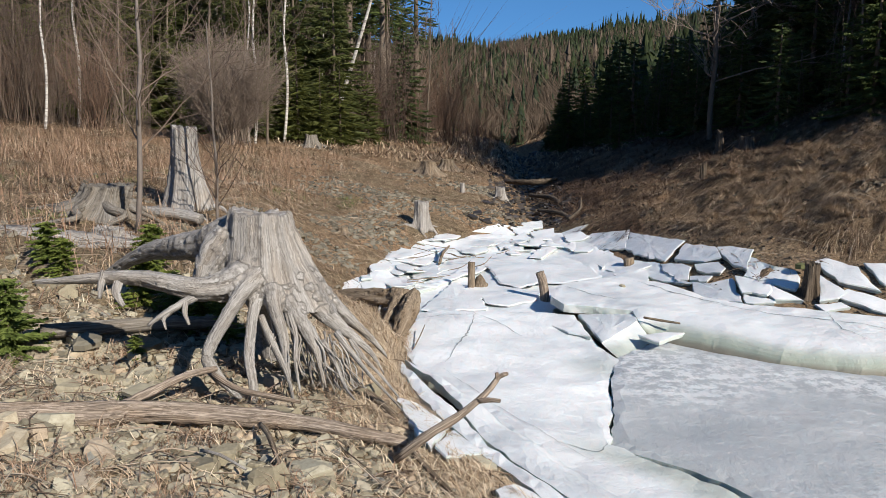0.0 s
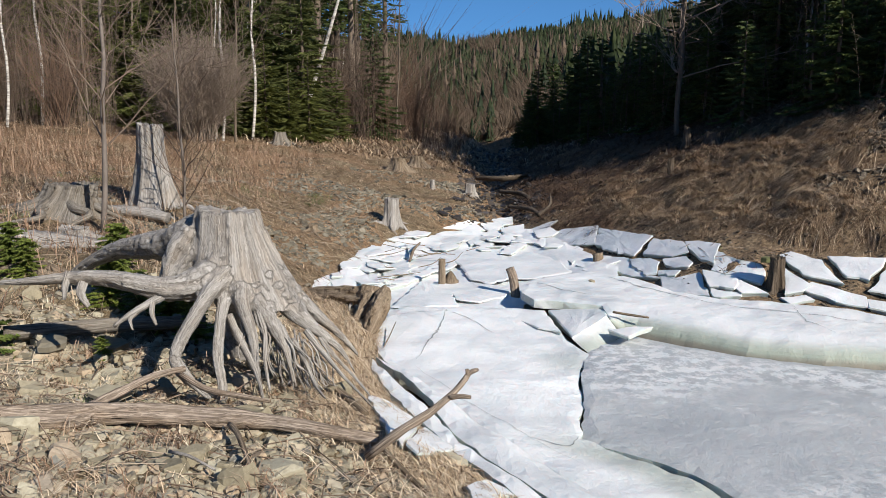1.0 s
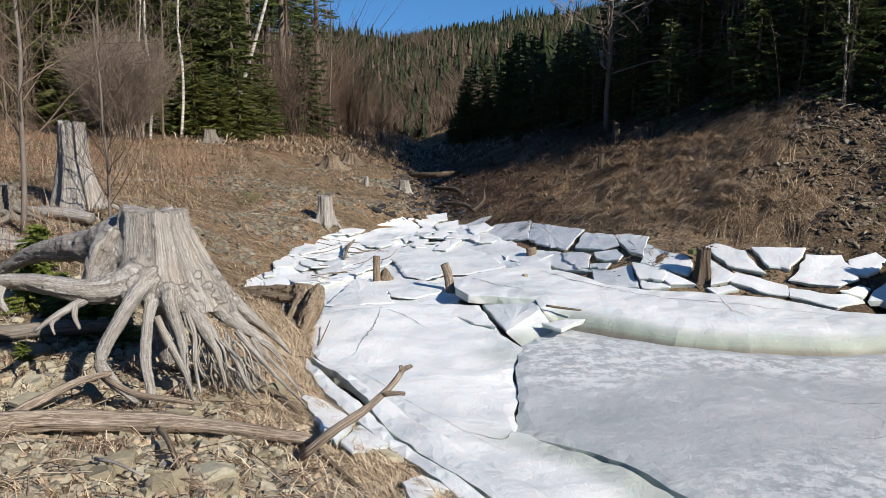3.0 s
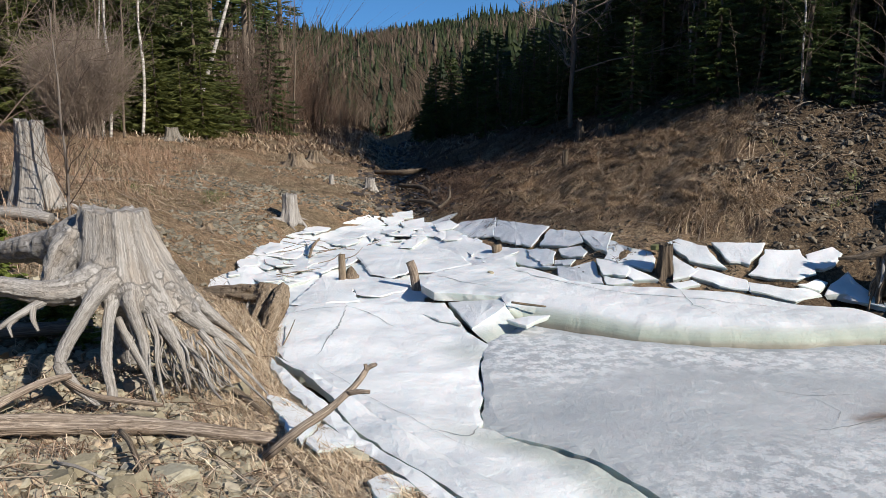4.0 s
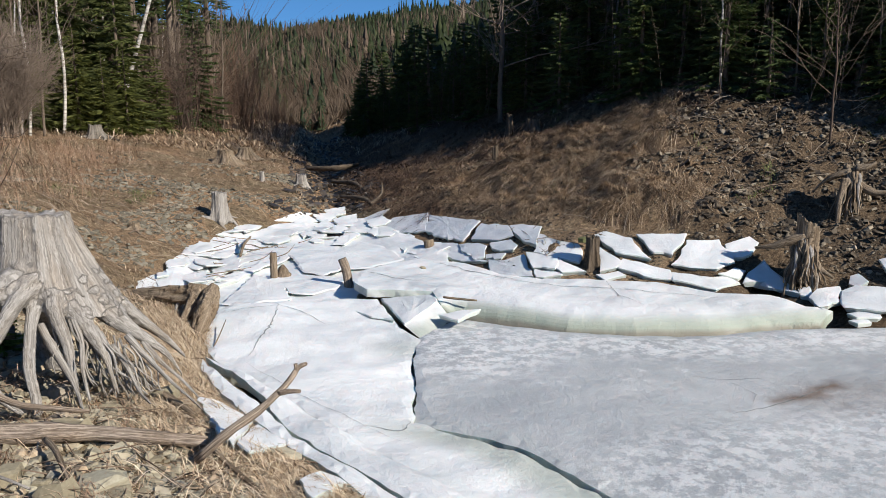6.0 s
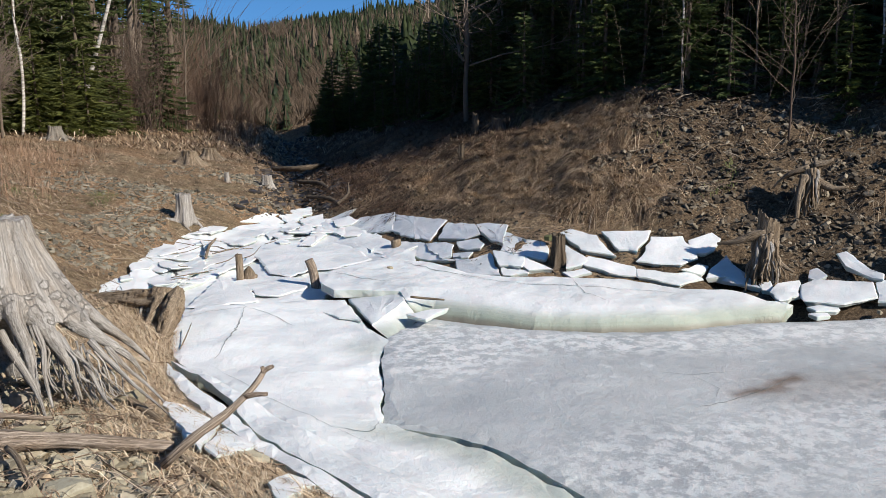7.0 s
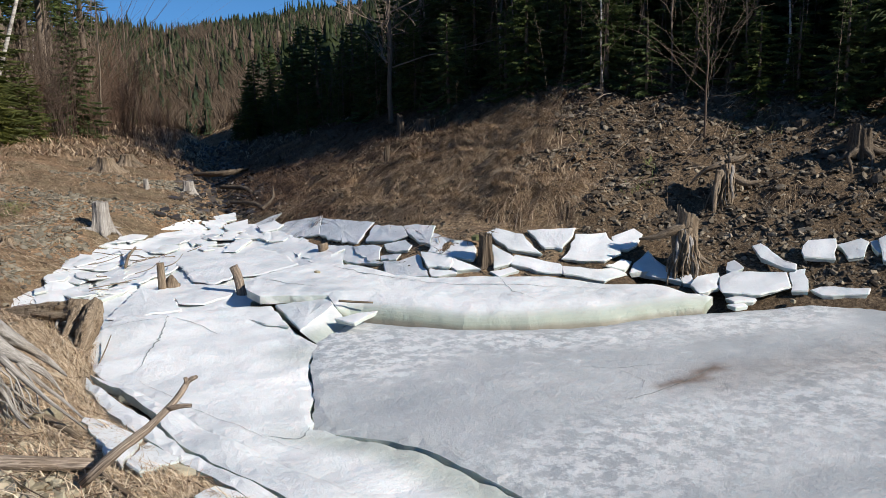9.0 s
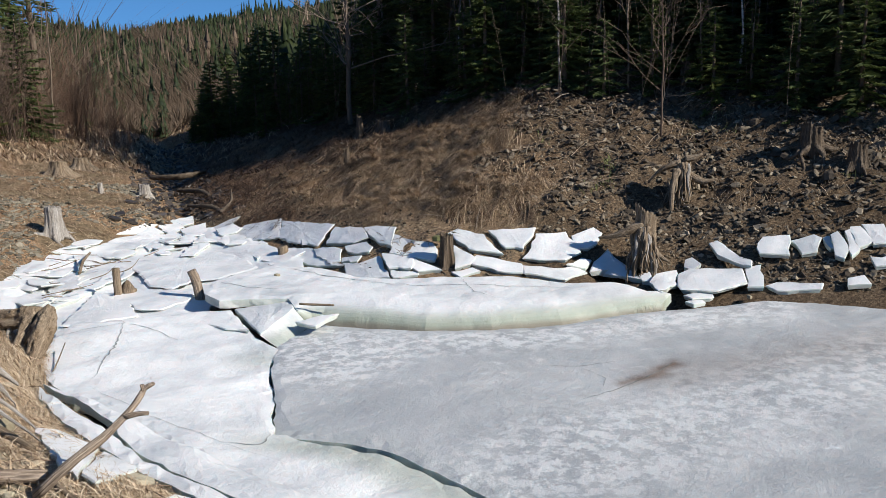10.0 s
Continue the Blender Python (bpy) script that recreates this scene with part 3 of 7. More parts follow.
floe([(3.61, 10.62, 0.45), (3.73, 10.45, 0.49), (3.88, 10.11, 0.50), (3.63, 9.63, 0.35), (3.57, 9.98, 0.35), (3.56, 10.30, 0.41)], 0.05)
floe([(3.79, 9.90, 0.42), (3.89, 9.44, 0.43), (4.06, 9.28, 0.40), (4.06, 9.16, 0.34), (3.92, 8.93, 0.24), (3.80, 9.11, 0.26), (3.57, 9.50, 0.29)], 0.06)
floe([(3.25, 10.39, 0.26), (3.48, 10.18, 0.33), (3.48, 9.93, 0.30), (3.40, 9.85, 0.26), (3.28, 10.01, 0.22), (3.23, 10.21, 0.22)], 0.04)
floe([(2.94, 10.89, 0.17), (3.13, 10.55, 0.25), (3.18, 10.33, 0.23), (3.07, 10.06, 0.14), (2.96, 10.13, 0.11), (2.91, 10.64, 0.14)], 0.05)
floe([(2.59, 11.71, 0.08), (2.85, 11.16, 0.16), (2.84, 10.94, 0.14), (2.60, 10.93, 0.06), (2.53, 11.12, 0.06)], 0.05)
floe([(2.88, 11.08, 0.15), (2.95, 10.99, 0.17), (2.96, 10.20, 0.10), (3.08, 9.90, 0.11), (2.82, 10.32, 0.05), (2.66, 10.92, 0.04)], 0.04)
floe([(3.13, 10.18, 0.15), (3.31, 9.88, 0.21), (3.22, 9.80, 0.17), (3.09, 10.04, 0.12)], 0.04)
floe([(3.08, 10.00, 0.11), (3.22, 9.72, 0.16), (3.47, 9.63, 0.24), (3.37, 8.97, 0.08), (3.11, 9.31, 0.05), (3.01, 9.63, 0.04)], 0.05)
floe([(3.49, 9.58, 0.27), (3.74, 9.17, 0.28), (3.69, 9.01, 0.21), (3.62, 8.94, 0.18), (3.42, 9.13, 0.18)], 0.05)
floe([(3.75, 9.15, 0.26), (3.88, 8.86, 0.20), (3.93, 8.73, 0.17), (3.68, 8.85, 0.15), (3.65, 8.97, 0.18)], 0.05)
floe([(3.44, 9.14, 0.15), (3.69, 8.87, 0.14), (3.66, 8.83, 0.12), (3.40, 8.96, 0.09)], 0.05)
floe([(4.26, 9.07, 0.38), (4.37, 8.66, 0.27), (4.25, 8.60, 0.23), (4.11, 8.62, 0.20), (4.07, 8.63, 0.19)], 0.05)
floe([(4.32, 9.38, 0.48), (4.47, 9.40, 0.52), (4.68, 9.08, 0.48), (4.66, 8.83, 0.39), (4.67, 8.56, 0.32), (4.38, 8.89, 0.36)], 0.06)
floe([(4.77, 9.11, 0.51), (5.26, 8.80, 0.54), (4.92, 8.50, 0.36), (4.77, 8.66, 0.37)], 0.06)
floe([(5.22, 8.69, 0.48), (5.54, 8.53, 0.51), (5.52, 8.20, 0.36), (5.49, 8.12, 0.31), (5.25, 8.07, 0.27), (4.85, 8.35, 0.28), (5.03, 8.47, 0.36)], 0.06)
floe([(5.57, 8.42, 0.46), (5.87, 8.40, 0.54), (5.89, 8.25, 0.50), (5.75, 8.16, 0.39), (5.62, 8.15, 0.35), (5.50, 8.22, 0.37)], 0.06)
floe([(4.26, 8.66, 0.24), (4.41, 8.72, 0.30), (4.58, 8.52, 0.26), (4.77, 8.29, 0.23), (4.70, 8.13, 0.16), (4.47, 8.32, 0.17)], 0.05)
floe([(4.78, 8.24, 0.21), (5.04, 8.05, 0.20), (5.27, 7.98, 0.20), (5.40, 7.86, 0.12), (5.07, 7.79, 0.10), (4.72, 8.09, 0.15)], 0.05)
floe([(5.23, 8.00, 0.22), (5.48, 8.07, 0.26), (5.59, 8.03, 0.22), (5.43, 7.92, 0.16)], 0.04)
floe([(5.47, 7.87, 0.13), (5.72, 8.03, 0.25), (5.85, 8.06, 0.34), (5.92, 7.86, 0.15), (5.81, 7.37, 0.12), (5.62, 7.80, 0.07)], 0.05)
floe([(4.02, 8.63, 0.15), (4.26, 8.56, 0.19), (4.31, 8.45, 0.16), (4.07, 8.48, 0.11)], 0.04)
floe([(5.85, 7.45, 0.12), (5.98, 7.42, 0.16), (5.88, 7.25, 0.07), (5.81, 7.34, 0.08)], 0.04)
floe([(5.79, 7.19, 0.08), (5.98, 7.31, 0.15), (6.24, 7.27, 0.18), (6.01, 6.95, 0.08), (5.71, 6.92, 0.08)], 0.06)
floe([(6.17, 7.15, 0.14), (6.33, 7.14, 0.20), (6.69, 6.74, 0.24), (6.55, 6.51, 0.13), (6.21, 6.56, 0.09), (5.94, 6.81, 0.09)], 0.06)
floe([(6.71, 6.69, 0.23), (6.87, 6.63, 0.27), (6.64, 6.35, 0.12), (6.53, 6.46, 0.10)], 0.06)
floe([(6.76, 7.32, 0.42), (6.84, 7.28, 0.45), (6.81, 6.97, 0.36), (6.83, 6.73, 0.32), (6.76, 6.66, 0.27), (6.72, 6.76, 0.27), (6.66, 7.07, 0.34)], 0.05)
floe([(7.07, 6.88, 0.47), (7.18, 6.92, 0.51), (7.41, 6.76, 0.54), (7.17, 6.52, 0.38), (6.96, 6.74, 0.38)], 0.06)
floe([(7.40, 6.72, 0.48), (7.66, 6.64, 0.54), (7.67, 6.54, 0.51), (7.43, 6.38, 0.41), (7.30, 6.46, 0.39)], 0.06)
floe([(7.69, 6.54, 0.51), (7.75, 6.51, 0.53), (7.63, 6.30, 0.46), (7.56, 6.31, 0.44)], 0.06)
floe([(7.72, 6.46, 0.55), (7.81, 6.45, 0.59), (7.64, 6.15, 0.45), (7.49, 6.07, 0.38), (7.47, 6.17, 0.40)], 0.06)
floe([(7.85, 6.39, 0.59), (7.92, 6.38, 0.61), (7.74, 6.09, 0.45), (7.59, 6.06, 0.40)], 0.06)
floe([(7.96, 6.41, 0.63), (8.05, 6.36, 0.64), (7.96, 6.10, 0.52), (7.76, 6.12, 0.47)], 0.06)
floe([(8.08, 6.36, 0.65), (8.24, 6.21, 0.66), (8.03, 5.98, 0.51), (7.92, 6.07, 0.50)], 0.06)
floe([(7.32, 5.87, 0.22), (7.47, 5.80, 0.25), (7.41, 5.66, 0.19), (7.23, 5.79, 0.17)], 0.05)
floe([(7.75, 5.96, 0.38), (7.90, 5.84, 0.41), (7.78, 5.73, 0.34), (7.66, 5.82, 0.32)], 0.05)
floe([(6.70, 6.36, 0.12), (6.89, 6.25, 0.16), (7.12, 6.01, 0.16), (7.04, 5.96, 0.12), (6.72, 6.23, 0.08)], 0.04)
floe([(5.87, 6.71, 0.04), (6.18, 6.79, 0.04), (6.19, 6.61, 0.04), (6.04, 6.47, 0.04), (5.84, 6.53, 0.04)], 0.04)
floe([(5.76, 6.55, 0.02), (5.98, 6.56, 0.02), (5.92, 6.41, 0.02), (5.75, 6.40, 0.02)], 0.03)
floe([(6.43, 7.35, 0.25), (6.50, 7.32, 0.28), (6.47, 7.13, 0.24), (6.36, 7.14, 0.18), (6.34, 7.26, 0.19)], 0.04)


def keystone():
    """The thick block pushed up where the cracks meet: pale upper face, undercut sides, greenish front."""
    top = [Vector(p) for p in ((1.44, 8.50, 0.075), (2.02, 8.35, 0.12), (1.95, 7.98, 0.13), (1.50, 7.45, 0.06))]
    low = [Vector(p) for p in ((1.46, 8.50, -0.05), (2.05, 8.40, -0.05), (2.05, 7.77, -0.035), (1.615, 7.20, -0.035))]
    bm = bmesh.new()
    rng = np.random.RandomState(7)
    def row(q, drop, inset, jit):
        c = sum(q, Vector()) / 4
        out = []
        for a, b in zip(q, q[1:] + q[:1]):
            for i in range(7):
                p = a.lerp(b, i / 7)
                p = c.lerp(p, 1 - inset) + Vector((*rng.normal(0, jit, 2), rng.normal(0, jit * 0.5) - drop))
                out.append(bm.verts.new(p))
        return out
    mid = [a.lerp(b, 0.5) for a, b in zip(top, low)]
    rows = [row(low, 0, 0, 0.006), row(mid, 0, 0, 0.007), row(top, 0.014, 0, 0.005), row(top, 0, 0.035, 0.004), row(top, -0.012, 0.5, 0.004)]
    n = len(rows[0])
    for a, b in zip(rows, rows[1:]):
        for k in range(n):
            bm.faces.new((a[k], b[k], b[(k + 1) % n], a[(k + 1) % n]))
    bm.faces.new(rows[-1])
    bm.faces.new(list(reversed(rows[0])))
    bmesh.ops.recalc_face_normals(bm, faces=bm.faces)
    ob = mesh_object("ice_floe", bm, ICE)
    col = ob.data.color_attributes.new("marks", "FLOAT_COLOR", "POINT")
    z = np.array([v.co.z for v in ob.data.vertices])
    green = smooth(0.07, 0.0, z)
    col.data.foreach_set("color", np.stack([0 * z, 0.62 * green, 0 * z, z * 0 + 1], -1).astype(np.float32).ravel())
    tagged(ob, "thick tilted block of ice with a greenish broken front", "ice", "broken ice slabs")


keystone()


def shard(x, y, size, tilt, turn, rng):
    """A thin loose plate of shore ice, four to six corners, tipped to one side."""
    n = rng.randint(4, 7)
    a = np.sort((np.arange(n) + rng.uniform(-0.35, 0.35, n)) / n * 6.283) + turn
    r = size * rng.uniform(0.55, 1.0, n)
    px, py = x + r * np.cos(a), y + r * np.sin(a) * 1.5
    d = -shore_distance(np.array([x]), np.array([y]))[0]
    z0 = 0.05 + 0.12 * float(smooth(0.9, -0.1, np.array([d]))[0])
    z = z0 + (px - x) * math.cos(turn) * tilt + (py - y) * math.sin(turn) * tilt + abs(tilt) * size * 0.3 - 0.035
    floe([(float(p), float(q), float(h)) for p, q, h in zip(px, py, z)], rng.uniform(0.010, 0.018))


rng_ice = np.random.RandomState(515)
for k in range(28):
    y = rng_ice.uniform(9.3, 14.2)
    edge = np.interp(y, [9.3, 10.9, 12.3, 13.4, 14.3], [-1.15, -1.0, -0.66, -0.15, 0.5])
    shard(float(edge) + 0.05 + 1.1 * rng_ice.rand() ** 1.6, y, rng_ice.uniform(0.14, 0.40), rng_ice.normal(0, 0.10), rng_ice.uniform(0, 6.28), rng_ice)
for k in range(16):
    shard(rng_ice.uniform(1.0, 2.3), rng_ice.uniform(12.5, 14.6), rng_ice.uniform(0.16, 0.36), rng_ice.normal(0, 0.14), rng_ice.uniform(0, 6.28), rng_ice)


CRACK_DARK, crack_nodes, crack_b = material("crack_shadow", 0.9, 0.1)
crack_nodes.links.new(ramp(crack_nodes, noise_node(crack_nodes, 12, 6, 0.7), [(0.35, (0.10, 0.11, 0.11)), (0.65, (0.34, 0.36, 0.36))]), crack_b.inputs["Base Color"])


def crack(sheet, height, pts, width, seed):
    """A hairline split lying in the upper face of a sheet."""
    rng = np.random.RandomState(seed)
    p = spline_plan(pts, 0.05)
    p[1:-1] += rng.normal(0, 0.006, (len(p) - 2, 2))
    t = np.gradient(p, axis=0)
    t /= np.linalg.norm(t, axis=1, keepdims=True)
    n = np.stack([-t[:, 1], t[:, 0]], -1)
    w = width * np.sin(np.linspace(0.15, math.pi - 0.05, len(p))) * rng.uniform(0.4, 1.3, len(p))
    a, b = p + n * w[:, None], p - n * w[:, None]
    v = [(x, y, z + 0.005) for q in (a, b) for (x, y), z in zip(q, height(q[:, 0], q[:, 1]))]
    m = len(p)
    raw_object("crack", v, [[k, m + k, m + k + 1, k + 1] for k in range(m - 1)], CRACK_DARK, sheet)


def spline_plan(pts, step):
    q = np.array(pts, float)
    s = np.concatenate([[0], np.cumsum(np.linalg.norm(np.diff(q, axis=0), axis=1))])
    u = np.linspace(0, s[-1], max(3, int(s[-1] / step)))
    return np.stack([np.interp(u, s, q[:, 0]), np.interp(u, s, q[:, 1])], -1)


for k, (sheet, height, pts, width) in enumerate([
        (left_sheet, left_z, [(0.34, 8.3), (0.26, 7.8), (0.12, 7.2), (0.02, 6.7)], 0.007),
        (left_sheet, left_z, [(0.34, 8.3), (0.55, 8.1), (0.80, 7.7)], 0.004),
        (left_sheet, left_z, [(0.30, 8.45), (0.34, 8.3), (0.05, 8.2), (-0.25, 8.0)], 0.004),
        (left_sheet, left_z, [(0.0, 6.55), (0.35, 5.8), (0.75, 5.1), (1.1, 4.6)], 0.0022),
        (left_sheet, left_z, [(0.75, 5.1), (1.0, 5.0), (1.12, 5.24)], 0.005),
        (ridge_sheet, ridge_z, [(1.4, 9.3), (1.7, 8.9), (2.0, 8.7)], 0.006),
        (ridge_sheet, ridge_z, [(2.7, 8.9), (3.4, 8.1), (4.3, 7.5), (5.0, 7.2)], 0.005),
        (ridge_sheet, ridge_z, [(3.9, 8.1), (3.8, 7.6), (3.9, 7.2)], 0.004),
        (ridge_sheet, ridge_z, [(2.3, 9.7), (2.6, 9.1), (3.1, 8.5)], 0.007),
        (flat_sheet, flat_z, [(3.3, 4.75), (3.75, 4.85), (4.2, 5.0), (4.55, 5.15)], 0.006),
        (flat_sheet, flat_z, [(3.4, 5.6), (3.7, 5.4), (4.1, 5.35)], 0.003),
        (flat_sheet, flat_z, [(3.7, 5.4), (3.75, 5.1), (3.6, 4.9)], 0.003)]):
    crack(sheet, height, pts, width, 300 + k)


# ---- dead wood ----
def wood_material(name, pale, mid, dark, grey_top=False):
    m, nt, b = material(name, 0.85, 0.2)
    at = nt.nodes.new("ShaderNodeAttribute")
    at.attribute_name = "grain"
    def n(scale, detail, stretch):
        mp = nt.nodes.new("ShaderNodeMapping")
        mp.inputs["Scale"].default_value = stretch
        nt.links.new(at.outputs["Vector"], mp.inputs["Vector"])
        t = nt.nodes.new("ShaderNodeTexNoise")
        t.inputs["Scale"].default_value, t.inputs["Detail"].default_value, t.inputs["Roughness"].default_value = scale, detail, 0.65
        nt.links.new(mp.outputs[0], t.inputs["Vector"])
        return t.outputs["Fac"]
    fibre, streak, blot = n(150, 8, (1, 1, 0.025)), n(48, 8, (1, 1, 0.04)), n(9, 8, (1, 1, 0.3))
    c = ramp(nt, fibre, [(0.32, dark), (0.5, mid), (0.66, pale)])
    c = mix(nt, ramp(nt, streak, [(0.36, (0.55, 0.55, 0.55)), (0.50, (0, 0, 0))]), c, mix(nt, 1.0, c, (0.50, 0.46, 0.42), "MULTIPLY"))
    c = mix(nt, ramp(nt, blot, [(0.45, (0, 0, 0)), (0.7, (0.6, 0.6, 0.6))]), c, mix(nt, 1.0, c, (0.72, 0.60, 0.47), "MULTIPLY"))
    nt.links.new(c, b.inputs["Base Color"])
    bump(nt, b, streak, 0.8, 0.02)
    bump(nt, b, fibre, 0.7, 0.006)
    return m


GREY_WOOD = wood_material("grey_wood", (0.46, 0.435, 0.405), (0.31, 0.29, 0.268), (0.115, 0.104, 0.093))
BROWN_WOOD = wood_material("brown_wood", (0.36, 0.29, 0.215), (0.20, 0.155, 0.11), (0.06, 0.045, 0.032))
BARK_LOG = wood_material("peeling_log", (0.50, 0.415, 0.335), (0.25, 0.20, 0.158), (0.075, 0.058, 0.045))
DARK_WOOD = wood_material("dark_wood", (0.20, 0.16, 0.12), (0.10, 0.078, 0.058), (0.03, 0.023, 0.017))
OLD_PLANK = wood_material("old_plank", (0.30, 0.275, 0.24), (0.19, 0.17, 0.145), (0.07, 0.06, 0.05))


def spline(points, step):
    """Smooth line through points (x, y, z, radius)."""
    p = np.array(points, float)
    if len(p) < 3:
        n = max(2, int(np.linalg.norm((p[-1] - p[0])[:3]) / step))
        return p[0] + (p[-1] - p[0]) * np.linspace(0, 1, n + 1)[:, None]
    q = np.vstack([2 * p[0] - p[1], p, 2 * p[-1] - p[-2]])
    out = []
    for k in range(1, len(q) - 2):
        n = max(2, int(np.linalg.norm((q[k + 1] - q[k])[:3]) / step))
        for t in np.arange(n) / n:
            a, b, c, d = q[k - 1], q[k], q[k + 1], q[k + 2]
            out.append(0.5 * (2 * b + (c - a) * t + (2 * a - 5 * b + 4 * c - d) * t * t + (3 * b - a - 3 * c + d) * t ** 3))
    out.append(p[-1])
    out = np.array(out)
    out[:, 3] = np.maximum(out[:, 3], 0.002)
    return out


def tube(points, sides=10, step=0.05, seed=0, rough=0.12, flat=1.0):
    """Vertices, quads and grain of a lumpy tapering limb along points (x, y, z, radius)."""
    rng = np.random.RandomState(seed)
    p = spline(points, step)
    c, r = p[:, :3], p[:, 3]
    tan = np.gradient(c, axis=0)
    tan /= np.maximum(np.linalg.norm(tan, axis=1, keepdims=True), 1e-9)
    ref = np.array([0.0, 0.0, 1.0]) if abs(tan[:, 2]).mean() < 0.8 else np.array([1.0, 0.0, 0.0])
    u = np.cross(tan, ref)
    u /= np.maximum(np.linalg.norm(u, axis=1, keepdims=True), 1e-9)
    w = np.cross(u, tan)
    s = np.concatenate([[0], np.cumsum(np.linalg.norm(np.diff(c, axis=0), axis=1))])
    th = np.arange(sides) / sides * 2 * math.pi
    ridge = sum(rng.uniform(0.3, 1) * np.cos(k * th + rng.uniform(0, 6.28)) for k in (2, 3, 5, 7)) * rough * 0.5
    lump = rng.normal(0, rough * 0.35, (len(s), sides))
    rad = r[:, None] * (1 + ridge[None, :] + lump)
    v = c[:, None, :] + rad[..., None] * (np.cos(th)[None, :, None] * u[:, None, :] + np.sin(th)[None, :, None] * w[:, None, :] * flat)
    grain = np.stack([np.cos(th)[None, :] * rad + seed * 0.37, np.sin(th)[None, :] * rad, np.broadcast_to(s[:, None], rad.shape)], -1)
    n = len(s)
    i, j = np.meshgrid(np.arange(n - 1), np.arange(sides), indexing="ij")
    q = np.stack([i * sides + j, i * sides + (j + 1) % sides, (i + 1) * sides + (j + 1) % sides, (i + 1) * sides + j], -1).reshape(-1, 4)
    v, grain = v.reshape(-1, 3), grain.reshape(-1, 3)
    a, b = len(v), len(v) + 1
    v, grain = np.vstack([v, c[0], c[-1]]), np.vstack([grain, [0, 0, 0], [0, 0, s[-1]]])
    caps = [[a, (k + 1) % sides, k, k] for k in range(sides)] + [[b, (n - 1) * sides + k, (n - 1) * sides + (k + 1) % sides, (n - 1) * sides + (k + 1) % sides] for k in range(sides)]
    return v, q, grain, caps


def join(parts_of):
    vs, fs, gs, off = [], [], [], 0
    for v, q, g, caps in parts_of:
        fs += (q + off).tolist()
        fs += [[a + off, b + off, c + off] for a, b, c, _ in caps]
        vs.append(v)
        gs.append(g)
        off += len(v)
    return np.vstack(vs), fs, np.vstack(gs)


def wood_object(name, tubes, mat, parent=None, label=""):
    v, f, g = join(tubes)
    ob = raw_object(name, v, f, mat, parent, label, shade=True)
    at = ob.data.attributes.new("grain", "FLOAT_VECTOR", "POINT")
    at.data.foreach_set("vector", g.astype(np.float32).ravel())
    return ob


def stump_body(x, y, z, h, r, flare, lobes, seed, lean=(0, 0), ragged_top=0.03, skirt=0.0, power=2.1):
    """A sawn and weathered stump: flaring lobes low down, splits, and a dished top. lobes: (degrees, strength)."""
    rng = np.random.RandomState(seed)
    n, m = 88, 26
    th = np.arange(n) / n * 2 * math.pi
    lobe = np.zeros(n)
    for a, k in lobes:
        lobe += k * np.exp(-((np.angle(np.exp(1j * (th - radians(a))))) / 0.33) ** 2)
    folds = sum(rng.uniform(0.3, 1) * np.cos(k * th + rng.uniform(0, 6.28)) for k in (3, 5, 8, 13)) * 0.035
    splits = np.zeros(n)
    for _ in range(5):
        splits[rng.randint(n)] = -rng.uniform(0.08, 0.2)
    topz = 1 + ragged_top * (np.cumsum(rng.normal(0, 0.25, n)) * np.hanning(n) + rng.normal(0, 0.35, n)) / max(h, 0.3)
    rows, grains = [], []
    for k in range(m):
        t = k / (m - 1)
        low = (1 - t) ** power
        rad = r * (1 + folds * (0.6 + t) + splits * t) + flare * low * (0.25 + lobe) + 0.006 * rng.normal(0, 1, n) * r / 0.2
        px = x + rad * np.cos(th) + lean[0] * t * h
        py = y + rad * np.sin(th) + lean[1] * t * h
        pz = z + t * h * topz - skirt * low * (lobe - 0.35) + low * 0.02 * folds / 0.035
        rows.append(np.stack([px, py, pz], -1))
        grains.append(np.stack([np.cos(th) * r * 1.5 + seed, np.sin(th) * r * 1.5, np.full(n, t * h)], -1))
    for s, dz in ((0.95, 0.002), (0.85, -0.008), (0.4, -0.015)):
        top = rows[m - 1]
        c = top.mean(0)
        ring = c + (top - c) * np.array([s, s, 0.6])
        ring[:, 2] += dz + rng.normal(0, 0.008, n)
        rows.append(ring)
        grains.append(np.stack([np.cos(th) * r * s + seed, np.full(n, 0.3), np.sin(th) * r * s * 4], -1))
    v = np.vstack(rows)
    i, j = np.meshgrid(np.arange(len(rows) - 1), np.arange(n), indexing="ij")
    q = np.stack([i * n + j, i * n + (j + 1) % n, (i + 1) * n + (j + 1) % n, (i + 1) * n + j], -1).reshape(-1, 4)
    a = len(v)
    v = np.vstack([v, rows[-1].mean(0), rows[0].mean(0)])
    base = (len(rows) - 1) * n
    caps = [[a, base + k, base + (k + 1) % n, 0] for k in range(n)] + [[a + 1, (k + 1) % n, k, 0] for k in range(n)]
    return v, q, np.vstack(grains + [np.zeros((2, 3))]), caps


